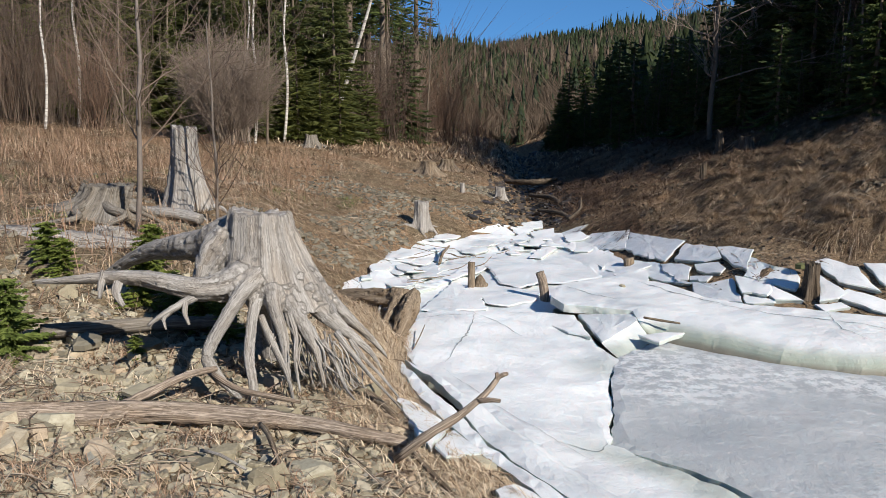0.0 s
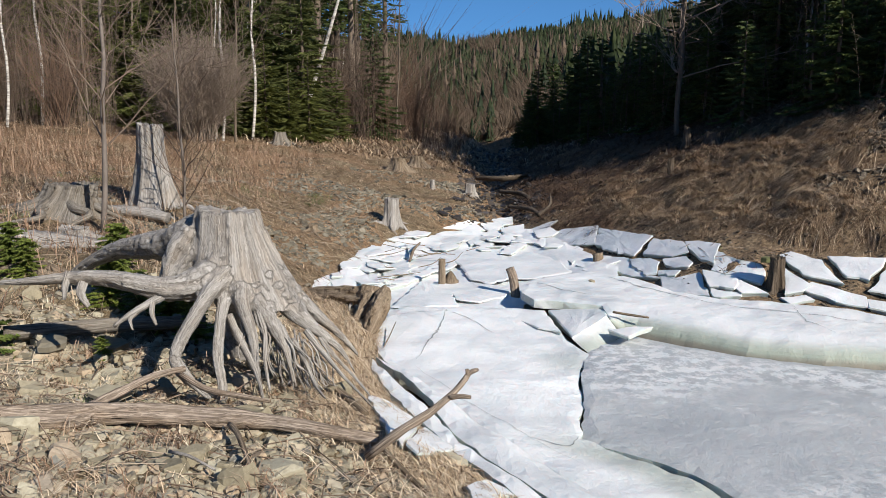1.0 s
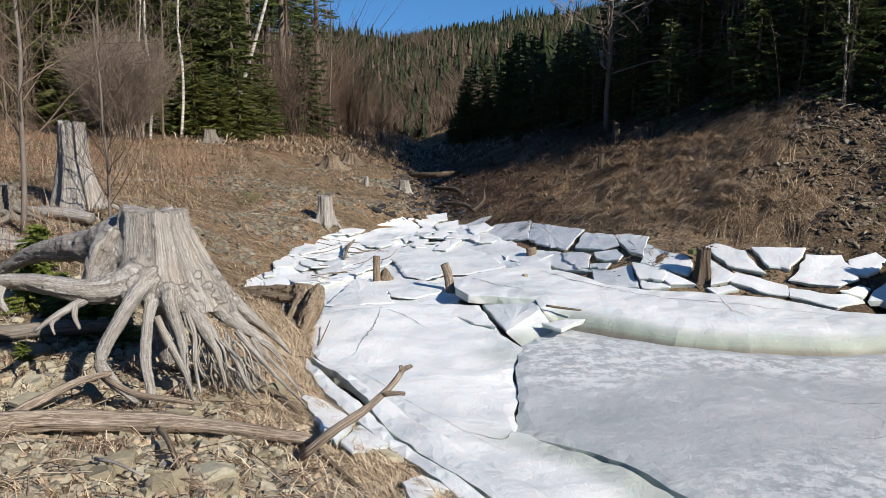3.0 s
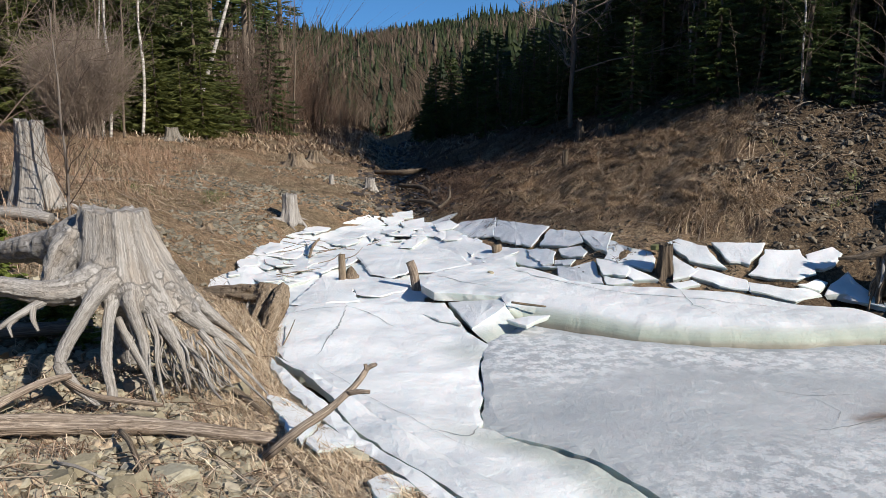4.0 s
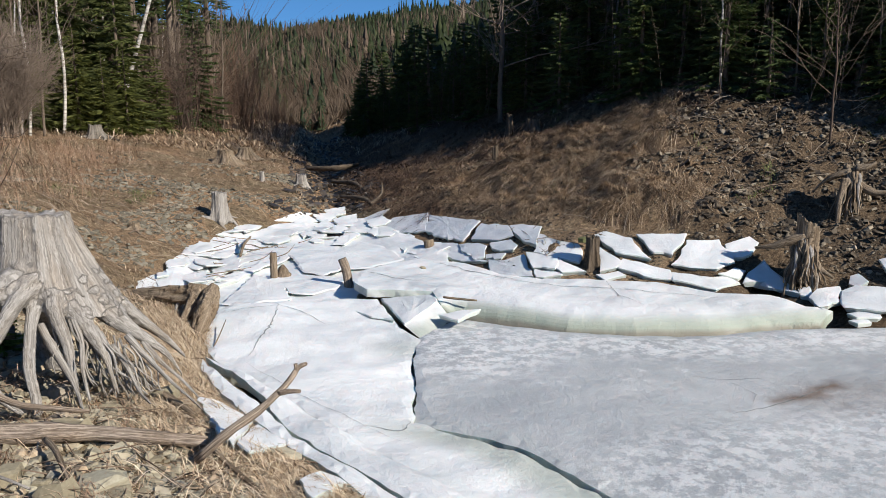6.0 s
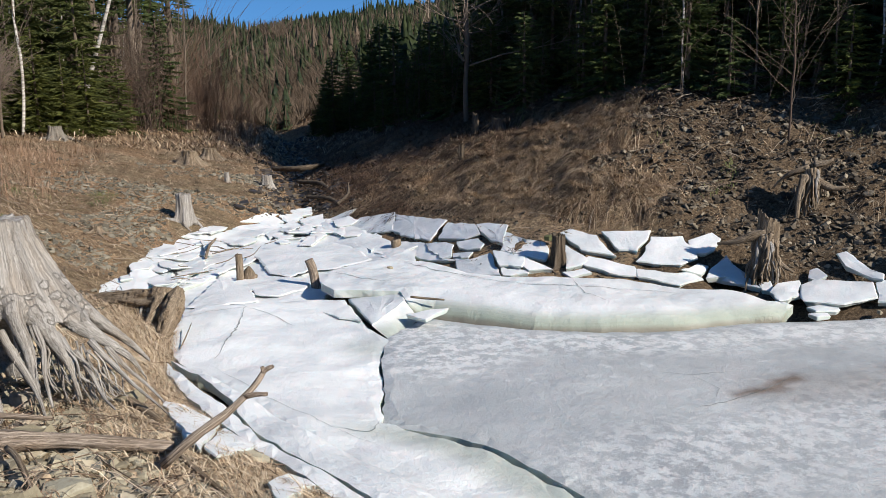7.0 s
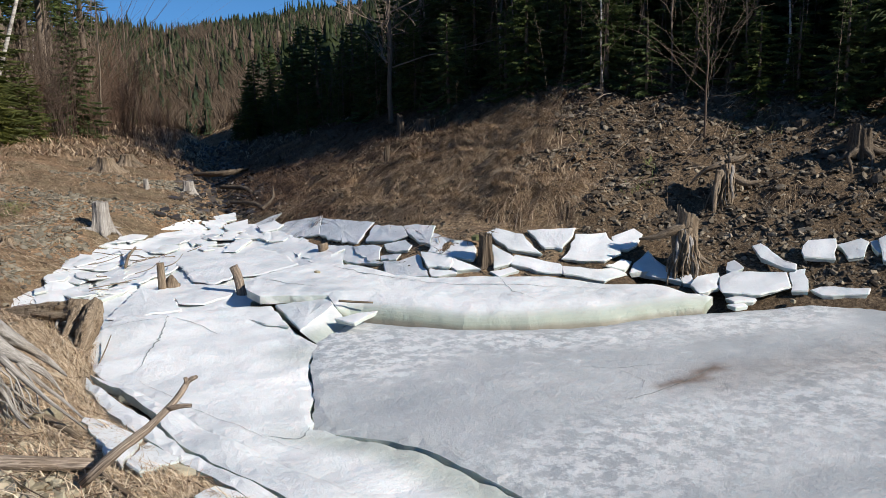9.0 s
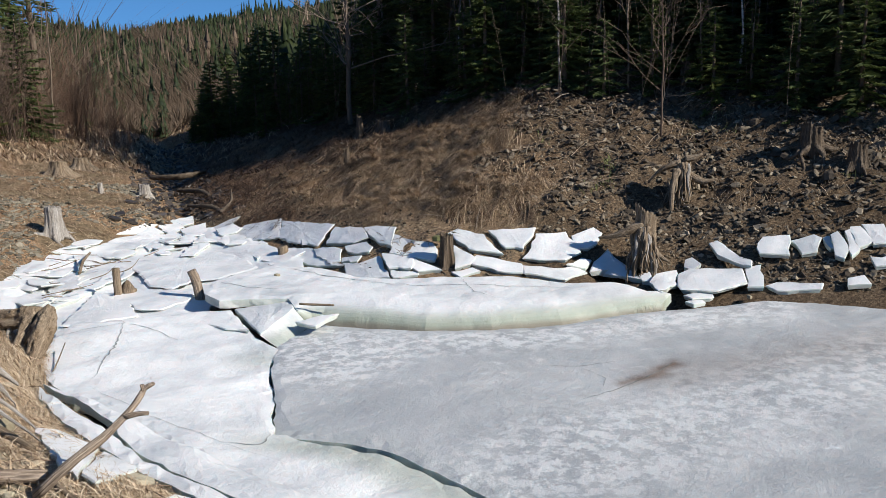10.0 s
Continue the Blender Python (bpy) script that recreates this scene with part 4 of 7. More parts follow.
def stump(x, y, h, r, label, mat=None, seed=1, roots=6, reach=0.5, lean=(0, 0), lift=0.0, flare=None, sink=0.05, start=0, turn=360):
    """A stump with its own spread of roots that follow the ground."""
    rng = np.random.RandomState(seed)
    mat = mat or GREY_WOOD
    g = ground_z(x, y)
    base = empty("tree_stump", (x, y, g), label, "tree stump", "tree stumps")
    lobes = [(start + turn * (k + rng.uniform(-0.25, 0.25)) / roots, rng.uniform(0.6, 1.1)) for k in range(roots)]
    flare = r * 0.9 if flare is None else flare
    wood_object("trunk", [stump_body(x, y, g + lift - sink, h - lift + sink, r, flare, lobes, seed, lean)], mat, base)
    for a, k in lobes:
        a, n = radians(a), 5
        pts = []
        for i in range(n):
            t = i / (n - 1)
            d = r * 0.7 + t * reach * k
            wx, wy = x + math.cos(a + 0.5 * t * rng.uniform(-1, 1)) * d, y + math.sin(a + 0.5 * t * rng.uniform(-1, 1)) * d
            gz = ground_z(wx, wy)
            pts.append((wx, wy, max(gz + 0.01, g + lift + 0.12 * r / 0.2 - t * (lift + 0.2)) if t < 0.7 else gz - 0.01, min(r, 0.17) * (0.36 * (1 - t) ** 1.2 + 0.05)))
        wood_object("root", [tube(pts, 9, 0.04, seed * 7 + int(math.degrees(a)))], mat, base)
    return base


def fused(name, tubes, mat, parent, voxel, relief, seed):
    """Trunk and thick roots grown into one another: joined, remeshed, smoothed, with fibres raised along the grain."""
    v, f, g = join(tubes)
    rough = bpy.data.meshes.new(name)
    rough.from_pydata([tuple(p) for p in v], [], f)
    tmp = new(name, rough)
    m = tmp.modifiers.new("melt", "REMESH")
    m.mode, m.voxel_size = "VOXEL", voxel
    m = tmp.modifiers.new("ease", "SMOOTH")
    m.factor, m.iterations = 0.5, 4
    me = bpy.data.meshes.new_from_object(tmp.evaluated_get(bpy.context.evaluated_depsgraph_get()))
    bpy.data.objects.remove(tmp)
    n = len(me.vertices)
    co = np.zeros(n * 3)
    me.vertices.foreach_get("co", co)
    co = co.reshape(-1, 3)
    ends = np.array(me.edge_keys)
    gap = []
    for tv, _, _, _ in tubes:  # how near each limb is, evened out so that every limb keeps one patch
        few = tv[::6]
        d = np.sqrt(np.maximum((co ** 2).sum(1)[:, None] + (few ** 2).sum(1)[None] - 2 * co @ few.T, 0).min(1))
        for _ in range(4):
            total = d + np.bincount(ends[:, 0], d[ends[:, 1]], n) + np.bincount(ends[:, 1], d[ends[:, 0]], n)
            d = total / (1 + np.bincount(ends.ravel(), minlength=n))
        gap.append(d)
    own = np.argmin(np.array(gap), 0)
    grain = np.zeros((n, 3))
    for t, (tv, _, tg, _) in enumerate(tubes):
        tree = kdtree.KDTree(len(tv))
        for k, p in enumerate(tv):
            tree.insert(p, k)
        tree.balance()
        for k in np.nonzero(own == t)[0]:
            (_, i, di), (_, j, dj) = tree.find_n(co[k], 2)
            wi, wj = 1 / (di + 0.004), 1 / (dj + 0.004)
            grain[k] = tg[i] if np.abs(tg[i] - tg[j]).max() > 0.1 else (tg[i] * wi + tg[j] * wj) / (wi + wj)
    edge = np.zeros(n)
    cross = own[ends[:, 0]] != own[ends[:, 1]]
    edge[ends[cross].ravel()] = 1
    normals = [vert.normal.copy() for vert in me.vertices]
    for vert, nor, q, e in zip(me.vertices, normals, grain, edge):
        a = noise.noise(Vector((q[0] * 42 + seed, q[1] * 42, q[2] * 3.0))) + 0.5 * noise.noise(Vector((q[0] * 95, q[1] * 95 + seed, q[2] * 5.0)))
        vert.co += nor * ((1 - e) * relief * (a - max(0.0, -a - 0.28) * 3.0))
    at = me.attributes.new("grain", "FLOAT_VECTOR", "POINT")
    at.data.foreach_set("vector", grain.astype(np.float32).ravel())
    me.polygons.foreach_set("use_smooth", np.ones(len(me.polygons), bool))
    me.materials.clear()
    me.materials.append(mat)
    ob = new(name, me)
    ob.parent = parent
    ob.matrix_parent_inverse = parent.matrix_basis.inverted()
    return ob


# ---- the great stump on its bared roots ----
def great_stump():
    base = empty("tree_stump", (-1.24, 5.36, ground_z(-1.24, 5.36)), "large silver-grey weathered stump standing on bared twisting roots", "tree stump", "tree stumps")
    lobes = [(292, 0.15), (322, 0.42), (352, 0.62), (18, 0.5), (110, 0.4)]
    body = stump_body(-1.23, 5.40, 0.95, 0.585, 0.20, 0.33, lobes, 5, (0.01, 0.0), 0.03, 0.16, 1.35)
    thick = [
        [(-1.22, 5.32, 1.22, 0.15), (-1.33, 5.16, 1.13, 0.115), (-1.48, 5.06, 1.10, 0.085), (-1.66, 5.03, 1.125, 0.068), (-1.86, 5.05, 1.165, 0.056), (-2.08, 5.08, 1.17, 0.044), (-2.32, 5.10, 1.15, 0.032), (-2.62, 5.12, 1.13, 0.016)],
        [(-1.34, 5.46, 1.40, 0.14), (-1.50, 5.56, 1.36, 0.13), (-1.66, 5.66, 1.29, 0.115), (-1.90, 5.82, 1.24, 0.095), (-2.14, 5.98, 1.19, 0.07), (-2.40, 6.15, 1.08, 0.05), (-2.66, 6.3, 0.92, 0.03)],
        [(-1.40, 5.34, 1.40, 0.11), (-1.50, 5.30, 1.28, 0.10), (-1.56, 5.26, 1.15, 0.07), (-1.60, 5.22, 1.02, 0.04)],
        [(-1.20, 5.16, 1.16, 0.075), (-1.27, 5.02, 1.07, 0.052), (-1.345, 4.95, 0.94, 0.044), (-1.425, 4.90, 0.80, 0.042), (-1.455, 4.87, 0.70, 0.040), (-1.40, 4.86, 0.60, 0.036), (-1.33, 4.86, 0.52, 0.026), (-1.25, 4.86, 0.44, 0.016)],
        [(-1.19, 5.18, 1.08, 0.06), (-1.20, 5.05, 0.95, 0.038), (-1.205, 4.98, 0.82, 0.036), (-1.205, 4.92, 0.68, 0.035), (-1.18, 4.88, 0.54, 0.032), (-1.17, 4.86, 0.42, 0.022)],
        [(-1.10, 5.16, 1.08, 0.075), (-1.06, 5.04, 0.96, 0.050), (-1.01, 4.99, 0.84, 0.036), (-0.985, 4.96, 0.70, 0.028), (-0.965, 4.93, 0.56, 0.018), (-0.95, 4.92, 0.44, 0.012)],
        [(-1.02, 5.22, 1.05, 0.09), (-0.93, 5.12, 0.90, 0.055), (-0.86, 5.07, 0.79, 0.036), (-0.80, 5.04, 0.66, 0.022), (-0.76, 5.02, 0.48, 0.012)],
        [(-1.00, 5.32, 1.12, 0.11), (-0.84, 5.30, 0.94, 0.080), (-0.72, 5.30, 0.82, 0.055), (-0.60, 5.32, 0.71, 0.034), (-0.48, 5.36, 0.58, 0.020), (-0.40, 5.38, 0.42, 0.012)],
        [(-0.98, 5.42, 1.14, 0.11), (-0.80, 5.48, 0.93, 0.075), (-0.66, 5.56, 0.78, 0.045), (-0.52, 5.64, 0.62, 0.026), (-0.40, 5.72, 0.45, 0.014)],
        [(-1.25, 5.62, 1.05, 0.15), (-1.25, 5.72, 0.75, 0.13), (-1.25, 5.78, 0.42, 0.11)],
    ]
    fused("trunk", [body] + [tube(p, 16, 0.03, 60 + k, 0.18) for k, p in enumerate(thick)], GREY_WOOD, base, 0.014, 0.0055, 5)
    thin = [
        [(-1.55, 5.02, 1.06, 0.028), (-1.63, 4.96, 1.02, 0.022), (-1.72, 4.92, 0.97, 0.018), (-1.82, 4.90, 0.90, 0.010)],
        [(-1.60, 4.98, 1.04, 0.020), (-1.60, 4.94, 0.98, 0.016), (-1.57, 4.92, 0.90, 0.008)],
        [(-1.68, 4.94, 0.99, 0.016), (-1.72, 4.90, 0.94, 0.012), (-1.70, 4.88, 0.88, 0.006)],
        [(-2.04, 5.06, 1.15, 0.030), (-2.05, 5.02, 1.08, 0.024), (-2.00, 5.00, 1.00, 0.012)],
        [(-2.14, 5.09, 1.20, 0.026), (-2.15, 5.05, 1.14, 0.022), (-2.16, 5.03, 1.04, 0.012)],
        [(-1.16, 5.06, 0.92, 0.026), (-1.08, 4.98, 0.78, 0.024), (-1.00, 4.93, 0.64, 0.020), (-0.955, 4.90, 0.53, 0.013), (-0.93, 4.88, 0.42, 0.008)],
        [(-0.98, 5.10, 0.93, 0.022), (-0.93, 5.02, 0.80, 0.017), (-0.93, 4.97, 0.66, 0.012), (-0.90, 4.94, 0.46, 0.008)],
        [(-0.88, 5.15, 0.86, 0.022), (-0.80, 5.08, 0.74, 0.016), (-0.78, 5.04, 0.62, 0.011), (-0.75, 5.02, 0.46, 0.006)],
        [(-0.70, 5.20, 0.78, 0.024), (-0.58, 5.14, 0.64, 0.016), (-0.46, 5.06, 0.52, 0.011), (-0.34, 4.98, 0.42, 0.007), (-0.26, 4.90, 0.36, 0.004)],
        [(-0.62, 5.30, 0.70, 0.020), (-0.50, 5.20, 0.58, 0.014), (-0.38, 5.12, 0.48, 0.010), (-0.28, 5.00, 0.40, 0.006)],
        [(-0.78, 5.14, 0.74, 0.018), (-0.68, 5.04, 0.60, 0.013), (-0.62, 4.94, 0.50, 0.009), (-0.54, 4.80, 0.46, 0.006)],
    ]
    for k, pts in enumerate(thin):
        wood_object("root", [tube(pts, 9, 0.025, 160 + k, 0.2)], GREY_WOOD, base)
    rng = np.random.RandomState(4)
    for k in range(44):
        u = rng.rand()
        x, y = -1.10 + 0.50 * u, 5.10 + 0.12 * u - rng.uniform(0, 0.08)
        z = 1.00 - 0.30 * u - rng.uniform(0, 0.10)
        pts = [(x, y, z, 0.008)]
        for i in range(4):
            x, y, z = x + rng.normal(0.022, 0.028), y - abs(rng.normal(0.02, 0.025)), z - rng.uniform(0.04, 0.11)
            pts.append((x, y, max(z, 0.44), 0.0062 - 0.0011 * i))
        wood_object("rootlet", [tube(pts, 5, 0.03, k)], GREY_WOOD, base)


great_stump()
stump(-3.33, 10.63, 1.06, 0.155, "tall pale grey stump with a flared foot on the grassy terrace", seed=12, roots=6, reach=0.75, flare=0.24)
stump(-3.95, 9.3, 0.34, 0.26, "low broad grey stump with a slanting broken top", OLD_PLANK, seed=13, roots=8, reach=0.9, flare=0.30, lean=(0.35, 0.15))
stump(-3.3, 8.0, 0.16, 0.14, "sunken grey stump half buried in dry grass", seed=14, roots=7, reach=0.9, flare=0.25)
stump(-0.36, 13.75, 0.44, 0.115, "small grey stump with splayed roots beside the ice", seed=15, roots=5, reach=0.4, flare=0.12)
stump(1.22, 17.5, 0.24, 0.10, "short cut stump near the dry brook", seed=16, roots=5, reach=0.25)
stump(0.4, 17.0, 0.20, 0.045, "thin pale stub standing in dry grass", seed=17, roots=3, reach=0.1)
stump(-0.35, 19.6, 0.30, 0.16, "dark grey stump with exposed roots on the slope", BROWN_WOOD, 18, 7, 0.6, flare=0.3)
stump(0.1, 21.0, 0.25, 0.15, "dark uprooted stump on the slope", BROWN_WOOD, 19, 7, 0.5, flare=0.25)
stump(-3.55, 22.2, 0.32, 0.15, "weathered grey stump below the fir", OLD_PLANK, seed=20, roots=7, reach=0.6, flare=0.2)
stump(-1.5, 12.15, 0.10, 0.07, "little broken stub with spreading roots", BROWN_WOOD, 21, 6, 0.35, flare=0.1)
stump(9.0, 7.95, 0.30, 0.13, "dark undercut stump on the scree bank", DARK_WOOD, 24, 7, 0.45, lift=0.02, flare=0.07)
stump(9.15, 7.35, 0.26, 0.10, "small dark stump on the scree bank", DARK_WOOD, 25, 6, 0.3, flare=0.1)
stump(9.5, 11.05, 0.30, 0.10, "cut stump at the forest edge", DARK_WOOD, 26, 4, 0.2)
# dark wood on the next two puts the bank's shade into their colour
stump(5.3, 15.8, 0.42, 0.06, "broken stump in the shade of the bank", DARK_WOOD, 27, 5, 0.3)
stump(5.55, 15.1, 0.30, 0.12, "rotten stump coloured dark for the shade of the bank", DARK_WOOD, 28, 6, 0.4, flare=0.2)
stump(4.06, 8.85, 0.36, 0.075, "dark mossy post stump frozen among ice slabs", DARK_WOOD, 29, 5, 0.18, flare=0.06)
stump(4.5, 14.2, 0.35, 0.05, "thin broken stub on the shaded bank", DARK_WOOD, 30, 3, 0.15)


def frozen_post(x, y, z, h, r, lean, seed, label, mat=None):
    base = empty("wooden_stake", (x, y, z), label, "stake", "stakes in the ice")
    top = (x + lean[0], y + lean[1], z + h)
    wood_object("stake", [tube([(x, y, z - 0.3, r * 1.15), (x + lean[0] * 0.5, y + lean[1] * 0.5, z + h * 0.5, r), (*top, r * 0.95)], 12, 0.04, seed, 0.06)], mat or BARK_LOG, base)


frozen_post(1.25, 9.55, -0.02, 0.34, 0.055, (-0.10, 0.03), 31, "cut branch stake frozen upright in the ice")
frozen_post(0.36, 10.2, -0.02, 0.34, 0.045, (0.0, 0.02), 32, "brown stub frozen among ice slabs", BROWN_WOOD)
frozen_post(0.46, 10.25, -0.02, 0.10, 0.09, (0.05, 0.02), 33, "low brown root stub frozen in the ice", BROWN_WOOD)
frozen_post(2.62, 11.3, -0.02, 0.20, 0.075, (-0.02, 0.02), 34, "dark stump of a stake under ice slabs", BROWN_WOOD)


def hanging_stump(x, y, h, r, strands, drop, sides, seed, label):
    """Undercut stump: a short weathered head, a beard of bared roots down the slope, and roots reaching sideways."""
    rng = np.random.RandomState(seed)
    n = math.hypot(x, y)
    out, along_bank = (-x / n, -y / n), (y / n, -x / n)
    g = ground_z(x, y)
    top = g + h
    base = empty("tree_stump", (x, y, g), label, "tree stump", "tree stumps")
    lobes = [(rng.uniform(0, 360), rng.uniform(0.6, 1.1)) for _ in range(7)]
    wood_object("trunk", [stump_body(x, y, g - 0.05, h + 0.05, r, r * 0.55, lobes, seed, (0.06, 0.03), 0.05)], BROWN_WOOD, base)
    for k in range(strands):
        u = -1 + 2 * (k + rng.rand()) / strands
        front = math.sqrt(max(0.05, 1 - u * u))
        a, b = u * r * 0.95, front * r * 0.85
        z = top - rng.uniform(0.05, 0.20)
        length, rad = drop * rng.uniform(0.45, 1.0), rng.uniform(0.012, 0.032)
        pts = []
        for i in range(7):
            t = i / 6
            px, py = x + along_bank[0] * a + out[0] * b, y + along_bank[1] * a + out[1] * b
            pts.append((px, py, max(z, ground_z(px, py) - 0.01), rad * (1 - 0.75 * t)))
            a += rng.normal(u * 0.012, 0.018)
            b += rng.uniform(0.0, 0.06)
            z -= length / 6
        wood_object("root", [tube(pts, 7, 0.03, seed * 9 + k, 0.25)], GREY_WOOD if k % 6 == 1 else BROWN_WOOD, base)
    for k, line in enumerate(sides):
        pts = [(x + along_bank[0] * a + out[0] * b, y + along_bank[1] * a + out[1] * b, top + dz, q) for a, b, dz, q in line]
        wood_object("root", [tube(pts, 9, 0.03, seed * 5 + k, 0.25)], BROWN_WOOD, base)


hanging_stump(6.05, 7.62, 0.52, 0.115, 28, 0.72, [
    [(-0.02, 0.05, -0.05, 0.06), (-0.18, 0.10, -0.10, 0.045), (-0.34, 0.12, -0.16, 0.03), (-0.52, 0.12, -0.19, 0.012)],
    [(-0.04, 0.02, -0.02, 0.024), (-0.06, 0.0, 0.07, 0.016), (-0.03, -0.04, 0.15, 0.008)],
    [(0.06, 0.06, -0.30, 0.04), (0.18, 0.10, -0.40, 0.03), (0.30, 0.14, -0.46, 0.012)]], 22, "brown stump with a beard of hanging roots on the bank")
hanging_stump(7.35, 8.55, 0.44, 0.105, 22, 0.72, [
    [(-0.02, 0.05, -0.06, 0.05), (-0.15, 0.10, -0.10, 0.035), (-0.30, 0.10, -0.19, 0.022), (-0.42, 0.08, -0.33, 0.010)],
    [(0.04, 0.05, -0.02, 0.05), (0.16, 0.04, 0.0, 0.035), (0.26, 0.02, 0.05, 0.015)],
    [(0.06, 0.06, -0.20, 0.05), (0.25, 0.12, -0.30, 0.04), (0.45, 0.12, -0.28, 0.015)],
    [(-0.06, 0.12, -0.15, 0.045), (-0.10, 0.24, -0.40, 0.035), (-0.11, 0.34, -0.65, 0.024), (-0.10, 0.40, -0.92, 0.012)]], 23, "dark stump with long bleached roots hanging down scree")


def shore_stump():
    """Tipped stump: its root plate stands over the ice edge, bared roots arch under it."""
    base = empty("tree_stump", (-0.55, 7.7, ground_z(-0.55, 7.7)), "tipped brown stump with hanging roots at the ice edge", "tree stump", "tree stumps")
    main = [[(-1.12, 8.20, 0.36, 0.03), (-0.85, 8.00, 0.39, 0.065), (-0.58, 7.82, 0.41, 0.085), (-0.36, 7.68, 0.43, 0.10)],
            [(-0.26, 7.66, 0.53, 0.035), (-0.30, 7.58, 0.42, 0.085), (-0.36, 7.46, 0.29, 0.085), (-0.42, 7.34, 0.17, 0.06), (-0.46, 7.27, 0.06, 0.03)],
            [(-0.36, 7.74, 0.50, 0.03), (-0.42, 7.70, 0.42, 0.07), (-0.50, 7.60, 0.30, 0.05), (-0.56, 7.52, 0.20, 0.03)]]
    fused("trunk", [tube(p, 18, 0.03, 35 + k, 0.3) for k, p in enumerate(main)], BROWN_WOOD, base, 0.014, 0.009, 8)
    rng = np.random.RandomState(36)
    for k in range(13):
        t = k / 12
        x, y, z = -1.05 + 0.62 * t, 8.12 - 0.42 * t, 0.36 + rng.uniform(-0.02, 0.03)
        pts = [(x, y, z, rng.uniform(0.014, 0.03))]
        bow = rng.uniform(-0.05, 0.08)
        for i in range(4):
            x, y, z = x + bow * (1.5 - i) * 0.5 + rng.normal(0, 0.012), y - rng.uniform(0.03, 0.07), z - rng.uniform(0.03, 0.085)
            pts.append((x, y, z, 0.018 - 0.0036 * i))
        wood_object("root", [tube(pts, 7, 0.03, 40 + k, 0.2)], GREY_WOOD if k % 3 == 0 else BROWN_WOOD, base)


shore_stump()


def limb(name, label, pts, mat, seed, sides=14, rough=0.1, extra=(), category="log"):
    base = empty(name, pts[0][:3], label, category)
    wood_object("stem", [tube(pts, sides, 0.05, seed, rough)], mat, base)
    for k, p in enumerate(extra):
        wood_object("side_branch", [tube(p, 8, 0.03, seed + 50 + k, rough)], mat, base)
    return base


limb("fallen_log", "peeling fallen log lying across the stones",
     [(-2.75, 3.95, 0.645, 0.064), (-2.32, 4.12, 0.61, 0.066), (-2.06, 4.25, 0.57, 0.060), (-1.90, 4.33, 0.545, 0.064), (-1.75, 4.40, 0.535, 0.052), (-1.42, 4.46, 0.50, 0.050), (-1.02, 4.45, 0.475, 0.046), (-0.80, 4.43, 0.455, 0.036), (-0.55, 4.36, 0.44, 0.034), (-0.2, 4.28, 0.40, 0.026)],
     BARK_LOG, 71, 20, 0.24, [[(-1.80, 4.42, 0.57, 0.03), (-1.66, 4.55, 0.62, 0.026), (-1.52, 4.68, 0.66, 0.022), (-1.38, 4.80, 0.66, 0.018)]])
limb("fallen_branch", "thin peeled branch lying by the root ends", [(-1.40, 4.78, 0.63, 0.018), (-1.22, 4.72, 0.55, 0.02), (-1.05, 4.68, 0.53, 0.018), (-0.85, 4.65, 0.50, 0.012)], BARK_LOG, 72, 9)
limb("fallen_log", "flat grey weathered log lying among the stones", [(-2.86, 5.66, 0.66, 0.05), (-2.43, 5.78, 0.66, 0.055), (-2.06, 5.88, 0.66, 0.05), (-1.55, 6.0, 0.64, 0.045)], OLD_PLANK, 73, 10, 0.12)
limb("forked_branch", "forked brown branch sticking up from the bank over the ice",
     [(-0.25, 4.16, 0.36, 0.026), (-0.146, 4.12, 0.46, 0.027), (-0.042, 4.12, 0.537, 0.025), (0.078, 4.149, 0.601, 0.022), (0.184, 4.176, 0.679, 0.018), (0.253, 4.192, 0.743, 0.017), (0.296, 4.21, 0.80, 0.015), (0.342, 4.186, 0.828, 0.011)],
     BARK_LOG, 74, 12, 0.2, [[(0.184, 4.176, 0.679, 0.018), (0.24, 4.15, 0.695, 0.014), (0.30, 4.12, 0.70, 0.010)], [(0.29, 4.205, 0.79, 0.013), (0.285, 4.21, 0.825, 0.011)]], "branch")
limb("fallen_branch", "dark dead branch on the dry grass of the bank", [(-0.71, 5.49, 0.40, 0.022), (-0.5, 5.21, 0.36, 0.026), (-0.3, 4.88, 0.32, 0.022)], BROWN_WOOD, 75, 9, category="branch")
limb("fallen_branch", "dark stick lying across the stones", [(-1.01, 4.30, 0.50, 0.015), (-0.93, 4.15, 0.50, 0.016), (-0.79, 3.78, 0.47, 0.012)], BROWN_WOOD, 76, 8, category="branch")
limb("fallen_branch", "dark stick at the ice margin", [(-0.17, 4.25, 0.36, 0.014), (0.02, 3.87, 0.33, 0.014), (0.18, 3.6, 0.30, 0.01)], BROWN_WOOD, 77, 8, category="branch")
limb("fallen_branch", "bleached stick on gravel", [(-1.22, 3.90, 0.52, 0.008), (-1.1, 3.82, 0.53, 0.009), (-0.95, 3.72, 0.50, 0.006)], GREY_WOOD, 78, 7, category="branch")
limb("fallen_log", "rotten grey log on the terrace behind the stump", [(-4.9, 7.9, 0.98, 0.08), (-4.2, 7.75, 1.02, 0.10), (-3.5, 7.7, 1.0, 0.08), (-2.9, 7.75, 0.93, 0.04)], GREY_WOOD, 79, 12, 0.2)
limb("fallen_log", "dark rotten log piece half sunk in grass", [(-3.6, 6.9, 0.86, 0.09), (-3.1, 6.8, 0.84, 0.11), (-2.75, 6.7, 0.78, 0.07)], BROWN_WOOD, 80, 12, 0.25)
